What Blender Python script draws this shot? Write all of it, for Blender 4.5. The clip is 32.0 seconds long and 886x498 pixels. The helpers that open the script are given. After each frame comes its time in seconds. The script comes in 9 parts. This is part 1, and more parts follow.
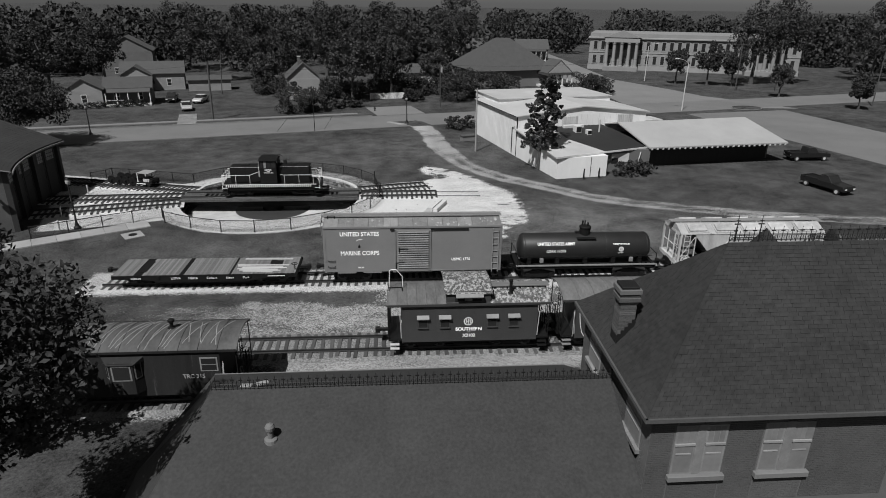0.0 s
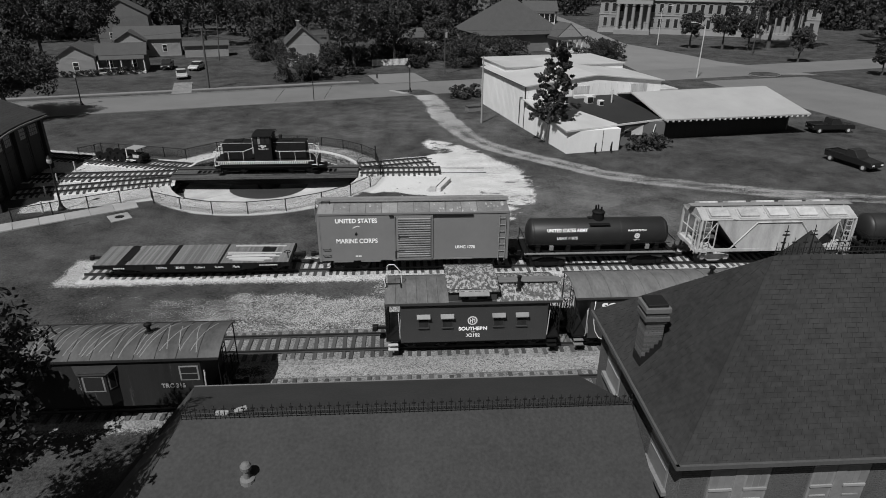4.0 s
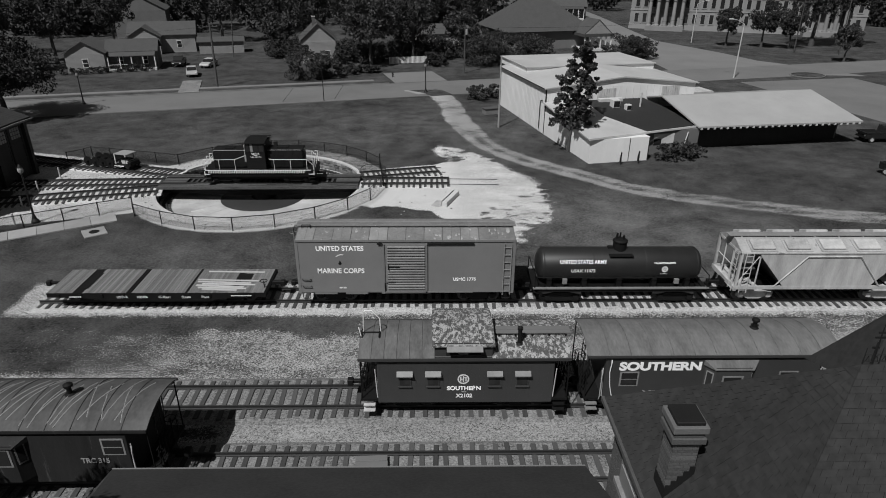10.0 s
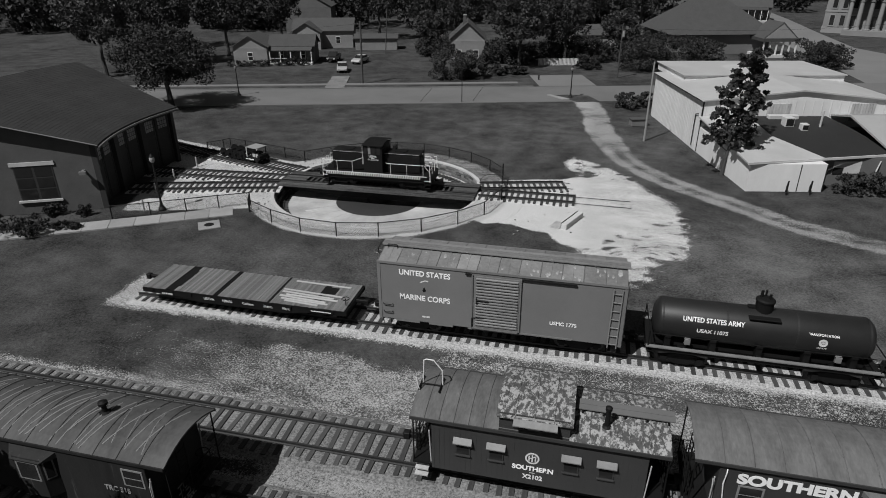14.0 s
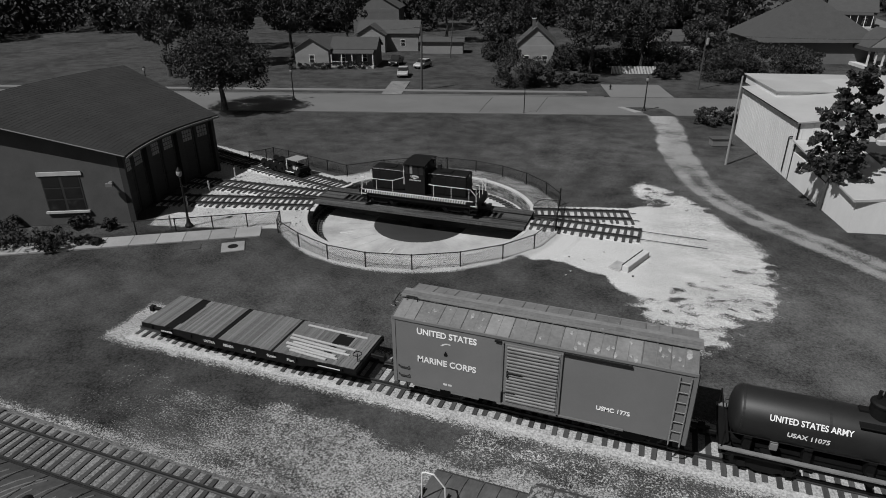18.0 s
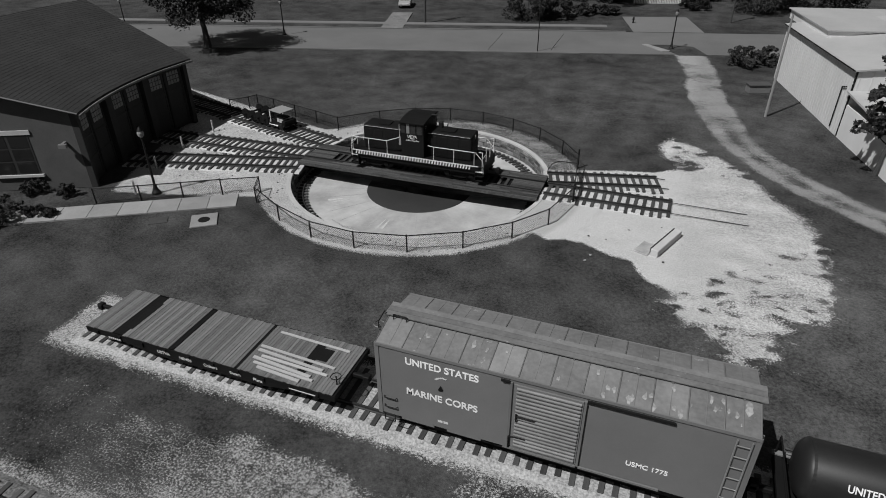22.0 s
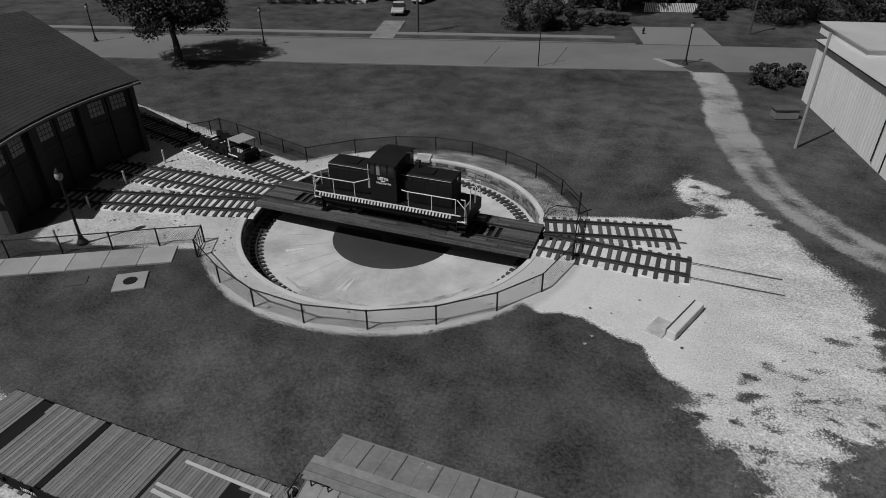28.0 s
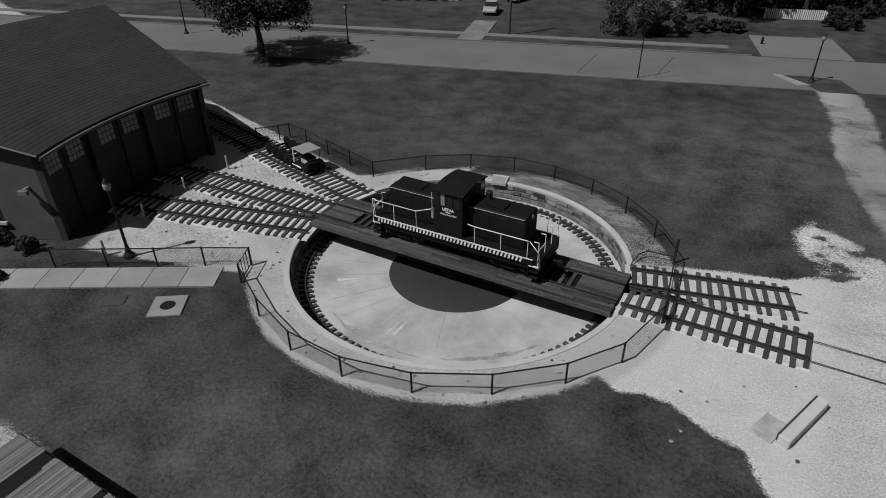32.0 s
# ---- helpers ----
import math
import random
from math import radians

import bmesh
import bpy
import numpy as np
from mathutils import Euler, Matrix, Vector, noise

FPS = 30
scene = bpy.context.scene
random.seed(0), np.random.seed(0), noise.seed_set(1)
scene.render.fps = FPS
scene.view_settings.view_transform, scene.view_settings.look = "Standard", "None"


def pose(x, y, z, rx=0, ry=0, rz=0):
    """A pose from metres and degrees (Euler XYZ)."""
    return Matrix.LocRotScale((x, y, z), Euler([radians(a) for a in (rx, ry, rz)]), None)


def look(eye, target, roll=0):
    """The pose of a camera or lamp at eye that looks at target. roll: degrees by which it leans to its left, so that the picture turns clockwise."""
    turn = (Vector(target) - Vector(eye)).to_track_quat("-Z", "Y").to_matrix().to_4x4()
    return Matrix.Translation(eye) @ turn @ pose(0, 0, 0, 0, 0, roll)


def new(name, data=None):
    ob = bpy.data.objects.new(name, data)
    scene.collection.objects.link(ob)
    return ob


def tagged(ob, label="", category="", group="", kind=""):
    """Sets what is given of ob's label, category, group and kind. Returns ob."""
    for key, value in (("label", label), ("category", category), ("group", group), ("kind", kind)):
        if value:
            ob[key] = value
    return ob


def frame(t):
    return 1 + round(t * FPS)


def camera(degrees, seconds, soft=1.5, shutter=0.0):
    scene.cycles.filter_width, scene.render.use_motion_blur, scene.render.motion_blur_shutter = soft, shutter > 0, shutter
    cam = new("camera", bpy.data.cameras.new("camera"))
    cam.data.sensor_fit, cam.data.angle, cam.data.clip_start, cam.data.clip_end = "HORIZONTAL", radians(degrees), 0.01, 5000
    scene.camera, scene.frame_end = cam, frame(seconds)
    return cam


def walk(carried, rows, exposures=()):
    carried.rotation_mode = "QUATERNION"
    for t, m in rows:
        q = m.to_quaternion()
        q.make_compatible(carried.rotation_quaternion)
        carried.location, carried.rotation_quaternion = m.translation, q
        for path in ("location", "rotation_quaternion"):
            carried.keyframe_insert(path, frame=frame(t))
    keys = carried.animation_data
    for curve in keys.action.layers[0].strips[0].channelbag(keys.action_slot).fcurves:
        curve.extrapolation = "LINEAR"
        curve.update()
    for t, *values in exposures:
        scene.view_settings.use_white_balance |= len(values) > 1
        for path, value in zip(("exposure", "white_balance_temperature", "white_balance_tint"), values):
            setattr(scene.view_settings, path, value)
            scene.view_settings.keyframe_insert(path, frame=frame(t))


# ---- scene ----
cam = camera(70.9, 32.0, soft=0.95)
PATH = [
    (0, (5.313, -41.115, 19.069), (5.451, -39.26, 18.333), 0.7),
    (0.5, (5.358, -40.584, 19.186), (5.494, -38.729, 18.45), 0.6),
    (1, (5.36, -40.163, 19.279), (5.495, -38.308, 18.543), 0.6),
    (1.5, (5.312, -39.788, 19.423), (5.447, -37.933, 18.686), 0.7),
    (2, (5.274, -39.446, 19.419), (5.409, -37.591, 18.685), 0.8),
    (2.5, (5.385, -38.925, 19.404), (5.516, -37.069, 18.67), 0.7),
    (3, (5.484, -38.52, 19.367), (5.612, -36.671, 18.616), 0.6),
    (3.5, (5.587, -38.231, 19.371), (5.709, -36.414, 18.546), 0.6),
    (5.5, (6.083, -36.716, 19.236), (6.196, -34.908, 18.387), 0.4),
    (6, (6.159, -36.505, 19.311), (6.273, -34.698, 18.462), 0.6),
    (6.5, (6.32, -36.044, 19.304), (6.432, -34.237, 18.454), 0.5),
    (7, (6.482, -35.545, 19.235), (6.591, -33.737, 18.385), 0.5),
    (7.5, (6.643, -35.064, 19.202), (6.751, -33.256, 18.352), 0.6),
    (8, (6.837, -34.605, 19.154), (6.942, -32.797, 18.305), 0.4),
    (8.5, (7.049, -34.085, 19.203), (7.154, -32.278, 18.352), 0.5),
    (9, (7.3, -33.544, 19.195), (7.404, -31.738, 18.343), 0.5),
    (9.5, (7.56, -32.863, 19.126), (7.661, -31.056, 18.274), 0.4),
    (10, (7.753, -32.253, 19.104), (7.788, -30.444, 18.251), 0.4),
    (10.5, (8.074, -31.648, 19.109), (8.038, -29.84, 18.256), 0.3),
    (11, (8.345, -31.053, 19.107), (8.254, -29.247, 18.252), 0.3),
    (11.5, (8.719, -30.348, 18.999), (8.521, -28.551, 18.144), 0.0),
    (12, (8.992, -29.828, 18.956), (8.763, -28.035, 18.101), 0.0),
    (12.5, (9.323, -29.228, 18.909), (9.073, -27.437, 18.053), -0.0),
    (13, (9.611, -28.636, 18.821), (9.346, -26.848, 17.966), -0.1),
    (13.5, (9.893, -28.054, 18.805), (9.617, -26.267, 17.95), -0.1),
    (14, (9.996, -27.374, 18.817), (9.574, -25.617, 17.96), -0.2),
    (14.5, (10.204, -26.643, 18.824), (9.668, -24.917, 17.967), -0.3),
    (16.5, (10.599, -23.602, 18.627), (9.991, -21.897, 17.776), -0.5),
    (17, (10.47, -22.832, 18.658), (9.857, -21.13, 17.806), -0.4),
    (17.5, (10.331, -22.075, 18.717), (9.712, -20.375, 17.864), -0.3),
    (18, (10.081, -21.272, 18.72), (9.458, -19.574, 17.866), -0.3),
    (18.5, (9.84, -20.478, 18.679), (9.227, -18.822, 17.738), -0.3),
    (19, (9.554, -19.628, 18.699), (8.956, -18.026, 17.662), -0.4),
    (19.5, (9.425, -18.893, 18.782), (8.826, -17.3, 17.732), -0.5),
    (20, (9.22, -18.141, 18.778), (8.618, -16.549, 17.728), -0.5),
    (20.5, (8.995, -17.444, 18.809), (8.391, -15.853, 17.759), -0.4),
    (21, (8.771, -16.717, 18.831), (8.163, -15.127, 17.781), -0.5),
    (21.5, (8.504, -15.939, 18.843), (7.896, -14.349, 17.793), -0.4),
    (22, (8.312, -15.175, 18.816), (7.703, -13.586, 17.765), -0.4),
    (22.5, (8.175, -14.463, 18.794), (7.565, -12.874, 17.744), -0.4),
    (23, (8.08, -13.776, 18.746), (7.468, -12.187, 17.696), -0.3),
    (23.5, (8.018, -13.064, 18.711), (7.404, -11.477, 17.66), -0.3),
    (24, (7.964, -12.368, 18.691), (7.348, -10.782, 17.64), -0.3),
    (24.5, (7.816, -11.693, 18.681), (7.201, -10.107, 17.629), -0.3),
    (25, (7.695, -10.989, 18.682), (7.078, -9.403, 17.63), -0.3),
    (25.5, (7.617, -10.312, 18.651), (6.998, -8.727, 17.6), -0.3),
    (27.5, (7.291, -8.164, 18.481), (6.667, -6.581, 17.431), -0.3),
    (28, (7.29, -7.64, 18.453), (6.663, -6.057, 17.403), -0.3),
    (28.5, (7.213, -7.103, 18.34), (6.577, -5.523, 17.291), -0.4),
    (29, (7.193, -6.561, 18.306), (6.496, -5.007, 17.258), -0.5),
    (29.5, (7.111, -5.912, 18.32), (6.362, -4.383, 17.27), -0.5),
    (30, (6.97, -5.376, 18.262), (6.189, -3.862, 17.214), -0.6),
    (30.5, (6.767, -4.692, 18.232), (5.961, -3.198, 17.174), -0.6),
    (31, (6.583, -4.088, 18.188), (5.756, -2.607, 17.128), -0.7),
    (31.5, (6.26, -3.406, 18.236), (5.415, -1.936, 17.175), -0.6),
    (32, (5.934, -2.806, 18.281), (5.079, -1.344, 17.217), -0.6),
]
# the film darkens a little as the camera sinks towards the turntable
EXPOSURES = [(0, 0.22), (6, 0.10), (11, -0.04), (17, -0.10), (25, -0.22), (32, -0.32)]
walk(cam, [(t, look(eye, target, roll)) for t, eye, target, roll in PATH], EXPOSURES)

# ---- light ----
world = bpy.data.worlds.new("world")
scene.world = world
world.use_nodes = True
wn = world.node_tree
bg = wn.nodes["Background"]
sky = wn.nodes.new("ShaderNodeTexSky")
sky.sky_type = "NISHITA"
sky.sun_disc = False
sky.sun_elevation, sky.sun_rotation = radians(54), radians(212)
grey_sky = wn.nodes.new("ShaderNodeRGBToBW")
wn.links.new(sky.outputs[0], grey_sky.inputs[0])
wn.links.new(grey_sky.outputs[0], bg.inputs[0])
bg.inputs[1].default_value = 0.03
sun_data = bpy.data.lights.new("sun", "SUN")
sun_data.energy, sun_data.angle = 4.6, radians(0.5)
sun = new("sun", sun_data)
SUN_FROM = Vector((-0.53 * 0.588, -0.848 * 0.588, 0.809))
sun.matrix_world = look(SUN_FROM * 50, (0, 0, 0))

# ---- materials: the film is black and white, so every colour is a grey ----
def mat(name, base, rough=0.8, metal=0.0, fine=40.0, coarse=1.5, vary=0.25, stain=0.35, bump=0.15, by_object=0.12, stretch=(1, 1, 1), flake=None, spec=0.5, island=0.0):
    """A grey surface with grain, broad stains, relief and a shift from piece to piece; flake=(scale, limit, colour) adds ragged patches."""
    m = bpy.data.materials.new(name)
    m.use_nodes = True
    nt = m.node_tree
    p = nt.nodes["Principled BSDF"]
    p.inputs["Roughness"].default_value, p.inputs["Metallic"].default_value = rough, metal
    p.inputs["Specular IOR Level"].default_value = spec
    tc = nt.nodes.new("ShaderNodeTexCoord")
    mp = nt.nodes.new("ShaderNodeMapping")
    mp.inputs["Scale"].default_value = stretch
    nt.links.new(tc.outputs["Object"], mp.inputs[0])
    a, b = nt.nodes.new("ShaderNodeTexNoise"), nt.nodes.new("ShaderNodeTexNoise")
    a.inputs["Scale"].default_value, b.inputs["Scale"].default_value = fine, coarse
    a.inputs["Detail"].default_value, b.inputs["Detail"].default_value = 4, 6
    b.inputs["Roughness"].default_value = 0.65
    for n in (a, b):
        nt.links.new(mp.outputs[0], n.inputs["Vector"])
    info = nt.nodes.new("ShaderNodeObjectInfo")

    def math(op, x, y):
        n = nt.nodes.new("ShaderNodeMath")
        n.operation = op
        for k, v in enumerate((x, y)):
            if isinstance(v, (int, float)):
                n.inputs[k].default_value = v
            else:
                nt.links.new(v, n.inputs[k])
        return n.outputs[0]

    grain = math("MULTIPLY", math("SUBTRACT", a.outputs["Fac"], 0.5), 2 * vary)
    stains = math("MULTIPLY", math("SUBTRACT", b.outputs["Fac"], 0.5), 2 * stain)
    piece = math("MULTIPLY", math("SUBTRACT", info.outputs["Random"], 0.5), 2 * by_object)
    total = math("ADD", math("ADD", grain, stains), math("ADD", piece, 1.0))
    if island:
        geo = nt.nodes.new("ShaderNodeNewGeometry")
        total = math("ADD", total, math("MULTIPLY", math("SUBTRACT", geo.outputs["Random Per Island"], 0.5), 2 * island))
    value = math("MAXIMUM", math("MULTIPLY", total, base), 0.004)
    if flake:
        c = nt.nodes.new("ShaderNodeTexNoise")
        c.inputs["Scale"].default_value, c.inputs["Detail"].default_value, c.inputs["Roughness"].default_value = flake[0], 6, 0.72
        nt.links.new(mp.outputs[0], c.inputs["Vector"])
        amount = math("MINIMUM", math("MAXIMUM", math("MULTIPLY", math("SUBTRACT", c.outputs["Fac"], flake[1]), 14.0), 0.0), 1.0)
        value = math("ADD", math("MULTIPLY", value, math("SUBTRACT", 1.0, amount)), math("MULTIPLY", flake[2], amount))
    col = nt.nodes.new("ShaderNodeCombineColor")
    for k in range(3):
        nt.links.new(value, col.inputs[k])
    nt.links.new(col.outputs[0], p.inputs["Base Color"])
    if bump:
        bp = nt.nodes.new("ShaderNodeBump")
        bp.inputs["Strength"].default_value, bp.inputs["Distance"].default_value = bump, 0.03
        nt.links.new(a.outputs["Fac"], bp.inputs["Height"])
        nt.links.new(bp.outputs[0], p.inputs["Normal"])
    return m


def ground_material():
    """Mown grass that gives way to pale gravel where the bed attribute says so."""
    m = bpy.data.materials.new("grass_and_gravel")
    m.use_nodes = True
    nt = m.node_tree
    p = nt.nodes["Principled BSDF"]
    p.inputs["Roughness"].default_value = 0.95
    p.inputs["Specular IOR Level"].default_value = 0.15
    tc = nt.nodes.new("ShaderNodeTexCoord")

    drawn = nt.nodes.new("ShaderNodeMapping")
    drawn.inputs["Scale"].default_value = (0.62, 1.15, 1)
    nt.links.new(tc.outputs["Object"], drawn.inputs[0])

    def tex(scale, detail=5, rough=0.6, along=False):
        n = nt.nodes.new("ShaderNodeTexNoise")
        n.inputs["Scale"].default_value, n.inputs["Detail"].default_value, n.inputs["Roughness"].default_value = scale, detail, rough
        nt.links.new(drawn.outputs[0] if along else tc.outputs["Object"], n.inputs["Vector"])
        return n.outputs["Fac"]

    def math(op, x, y, clamp=False):
        n = nt.nodes.new("ShaderNodeMath")
        n.operation, n.use_clamp = op, clamp
        for k, v in enumerate((x, y)):
            if isinstance(v, (int, float)):
                n.inputs[k].default_value = v
            else:
                nt.links.new(v, n.inputs[k])
        return n.outputs[0]

    bed = nt.nodes.new("ShaderNodeAttribute")
    bed.attribute_name = "bed"
    lumps, grains, broad, mid, blades = tex(0.9, 6, 0.75, True), tex(12.0, 3, 0.8), tex(0.10, 5), tex(0.42, 5, 0.62), tex(6.5, 6, 0.9)
    dirt = tex(0.32, 6, 0.7, True)
    coarse = nt.nodes.new("ShaderNodeAttribute")
    coarse.attribute_name = "coarse"
    ragged = math("ADD", 0.2, math("MULTIPLY", coarse.outputs["Fac"], 0.75))
    # where gravel shows: the bed with a ragged edge
    edge = math("ADD", bed.outputs["Fac"], math("ADD", math("MULTIPLY", math("SUBTRACT", lumps, 0.5), 0.55), math("MULTIPLY", math("SUBTRACT", grains, 0.5), ragged)))
    mask = math("MULTIPLY", math("SUBTRACT", edge, 0.415), 5.6, True)
    grass = math("MULTIPLY", 0.047, math("ADD", math("MULTIPLY", math("SUBTRACT", broad, 0.5), 1.8), math("ADD", math("MULTIPLY", math("SUBTRACT", mid, 0.5), 2.3), math("ADD", math("MULTIPLY", math("SUBTRACT", blades, 0.5), 4.4), 1.0))))
    dry = nt.nodes.new("ShaderNodeAttribute")
    dry.attribute_name = "dry"
    grass = math("MULTIPLY", math("MAXIMUM", grass, 0.008), math("ADD", 1.0, dry.outputs["Fac"]))
    stone = math("ADD", 0.50, math("MULTIPLY", coarse.outputs["Fac"], math("ADD", math("MULTIPLY", math("SUBTRACT", grains, 0.5), 1.5), math("ADD", math("MULTIPLY", math("SUBTRACT", dirt, 0.52), 0.7), math("MULTIPLY", math("SUBTRACT", blades, 0.5), 0.7)))))
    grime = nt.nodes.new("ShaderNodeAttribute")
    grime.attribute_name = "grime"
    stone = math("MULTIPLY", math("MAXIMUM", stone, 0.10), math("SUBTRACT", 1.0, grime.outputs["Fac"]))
    value = math("ADD", math("MULTIPLY", grass, math("SUBTRACT", 1.0, mask)), math("MULTIPLY", stone, mask))
    col = nt.nodes.new("ShaderNodeCombineColor")
    for k in range(3):
        nt.links.new(value, col.inputs[k])
    nt.links.new(col.outputs[0], p.inputs["Base Color"])
    bp = nt.nodes.new("ShaderNodeBump")
    bp.inputs["Strength"].default_value, bp.inputs["Distance"].default_value = 0.5, 0.08
    nt.links.new(math("ADD", grains, blades), bp.inputs["Height"])
    nt.links.new(bp.outputs[0], p.inputs["Normal"])
    return m


GROUND = ground_material()
CONCRETE = mat("pale_concrete", 0.42, 0.9, fine=25, coarse=0.6, vary=0.15, stain=0.35)
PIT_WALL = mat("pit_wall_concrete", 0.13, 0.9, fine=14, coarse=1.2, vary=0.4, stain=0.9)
PIT_FLOOR = mat("pit_floor_concrete", 0.41, 0.8, fine=5, coarse=0.3, vary=0.08, stain=0.75)
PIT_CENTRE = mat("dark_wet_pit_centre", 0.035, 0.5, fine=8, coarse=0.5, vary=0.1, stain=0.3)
ASPHALT = mat("pale_worn_asphalt", 0.135, 0.9, fine=30, coarse=0.12, vary=0.2, stain=0.3, bump=0.1)
STEEL = mat("rusted_rail_steel", 0.035, 0.55, 0.3, fine=30, coarse=2, vary=0.3)
TIE = mat("creosoted_tie_wood", 0.048, 0.9, fine=22, coarse=2.5, vary=0.5, stain=0.5, bump=0.4, by_object=0.4, stretch=(4, 0.6, 2))
BALLAST = mat("pale_crushed_ballast", 0.31, 0.95, fine=11, coarse=0.5, vary=1.1, stain=0.5, bump=0.5, spec=0.2)
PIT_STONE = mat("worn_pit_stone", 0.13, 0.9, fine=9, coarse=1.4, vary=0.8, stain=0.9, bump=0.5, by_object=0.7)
SAND = mat("fine_pale_sand", 0.46, 0.95, fine=11, coarse=0.5, vary=0.45, stain=0.35, bump=0.3, spec=0.2)
BALLAST_OLD = mat("dirty_old_ballast", 0.15, 0.95, fine=11, coarse=0.6, vary=1.3, stain=0.9, bump=0.5, spec=0.2)
BLACK = mat("weathered_black_paint", 0.007, 0.65, fine=30, coarse=1.2, vary=0.3, stain=0.6, spec=0.18)
RUST_BLACK = mat("rust_streaked_black_paint", 0.014, 0.75, fine=14, coarse=0.9, vary=0.3, stain=0.7, stretch=(2.5, 2.5, 0.3), flake=(1.3, 0.62, 0.05), spec=0.25)
WALK = mat("weathered_walk_concrete", 0.24, 0.9, fine=18, coarse=0.5, vary=0.2, stain=0.4)
IRON = mat("dark_wrought_iron", 0.012, 0.6, 0.2, fine=40, coarse=2, spec=0.3)
LETTER = mat("bright_white_sign_paint", 0.82, 0.55, fine=25, coarse=1, vary=0.08, stain=0.12, bump=0.0)
TANK_BLACK = mat("dull_black_tank_paint", 0.016, 0.5, fine=18, coarse=0.7, vary=0.25, stain=0.5, bump=0.06, spec=0.4)
BOX_PATCH = mat("peeled_pale_roof_coating", 0.27, 0.7, fine=9, coarse=1.6, vary=0.5, stain=0.8)
WHITE = mat("white_paint", 0.62, 0.6, fine=25, coarse=1, vary=0.1, stain=0.2)
BOX_GREY = mat("mid_grey_boxcar_paint", 0.145, 0.6, fine=14, coarse=0.45, vary=0.06, stain=0.22, bump=0.05)
BOX_ROOF = mat("faded_boxcar_roof_paint", 0.165, 0.65, fine=7, coarse=0.8, vary=0.3, stain=0.5, flake=(1.7, 0.63, 0.34), by_object=0.2)
CABOOSE = mat("dull_red_caboose_paint", 0.034, 0.6, fine=18, coarse=0.6, vary=0.12, stain=0.3, bump=0.05)
ROOF_RUST = mat("patchy_rusted_roof_metal", 0.095, 0.75, fine=6, coarse=0.8, vary=0.35, stain=0.8, stretch=(2.2, 0.7, 1), flake=(1.6, 0.66, 0.15))
ROOF_PEEL = mat("peeling_cupola_roof", 0.06, 0.8, fine=9, coarse=1.2, vary=0.6, stain=0.9, stretch=(1.5, 0.9, 1), flake=(4.2, 0.485, 0.30))
ROOF_DARK = mat("sooty_roof_metal", 0.05, 0.75, fine=6, coarse=0.5, vary=0.4, stain=1.3, stretch=(1.5, 0.8, 1))
VISOR = mat("dull_pale_sheet_metal", 0.17, 0.6, fine=14, coarse=2, vary=0.15, stain=0.4)
PORCH_ROOF = mat("dull_smooth_metal_roof", 0.27, 0.55, fine=8, coarse=0.25, vary=0.05, stain=0.25)
HOPPER = mat("streaked_pale_hopper_paint", 0.36, 0.65, fine=12, coarse=0.7, vary=0.2, stain=0.7, stretch=(2, 2, 0.4))
HOPPER_ROOF = mat("dirty_hopper_roof_paint", 0.27, 0.7, fine=9, coarse=0.8, vary=0.3, stain=0.7, flake=(1.6, 0.60, 0.12))
HATCH = mat("scuffed_hatch_paint", 0.34, 0.65, fine=9, coarse=1.5, vary=0.25, stain=0.6, by_object=0.15)
DECK = mat("grey_weathered_deck_plank", 0.135, 0.85, fine=14, coarse=1.5, vary=0.45, stain=0.4, bump=0.3, by_object=0.3, stretch=(5, 0.4, 1))
PALE_WOOD = mat("pale_new_timber", 0.38, 0.8, fine=14, coarse=1.5, vary=0.2, stain=0.2, stretch=(0.4, 5, 1))
BRICK = mat("dark_brick", 0.075, 0.9, fine=20, coarse=0.8, vary=0.35, stain=0.35, bump=0.3, by_object=0.3)
MORTAR = mat("mortar", 0.095, 0.95, fine=30, coarse=1)
SHINGLE = mat("dark_asphalt_shingle", 0.018, 0.9, fine=5, coarse=0.3, vary=0.7, stain=0.8, bump=0.3, by_object=0.09, island=0.12)
SLAB_ROOF = mat("smooth_dark_membrane_roof", 0.022, 0.8, fine=9, coarse=0.5, vary=0.7, stain=0.6)
WHITE_WALL = mat("white_corrugated_wall", 0.60, 0.6, fine=12, coarse=0.5, vary=0.06, stain=0.18, stretch=(1, 1, 0.3))
WHITE_ROOF = mat("pale_metal_roof", 0.38, 0.5, fine=8, coarse=0.3, vary=0.06, stain=0.25)
DARK_ROOF = mat("black_tar_roof", 0.012, 0.8, fine=8, coarse=0.5, vary=0.3, stain=0.5)
SIDING = mat("pale_clapboard_siding", 0.22, 0.8, fine=12, coarse=0.6, vary=0.1, stain=0.2)
SIDING_DIM = mat("grey_clapboard_siding", 0.12, 0.8, fine=12, coarse=0.6, vary=0.1, stain=0.2)
HOUSE_ROOF = mat("grey_house_shingles", 0.05, 0.9, fine=10, coarse=0.8, vary=0.3, stain=0.3)
STONE = mat("pale_courthouse_stone", 0.20, 0.85, fine=8, coarse=0.3, vary=0.1, stain=0.2)
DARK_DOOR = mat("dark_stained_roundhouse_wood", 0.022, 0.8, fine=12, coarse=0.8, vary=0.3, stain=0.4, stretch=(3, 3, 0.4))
BARK = mat("tree_bark", 0.05, 0.95, fine=8, coarse=2, vary=0.5, stain=0.4, bump=0.6, stretch=(3, 3, 0.5))
LEAF = mat("broad_leaves", 0.024, 0.7, fine=3, coarse=0.6, vary=0.5, stain=0.6, bump=0.0, by_object=0.2)
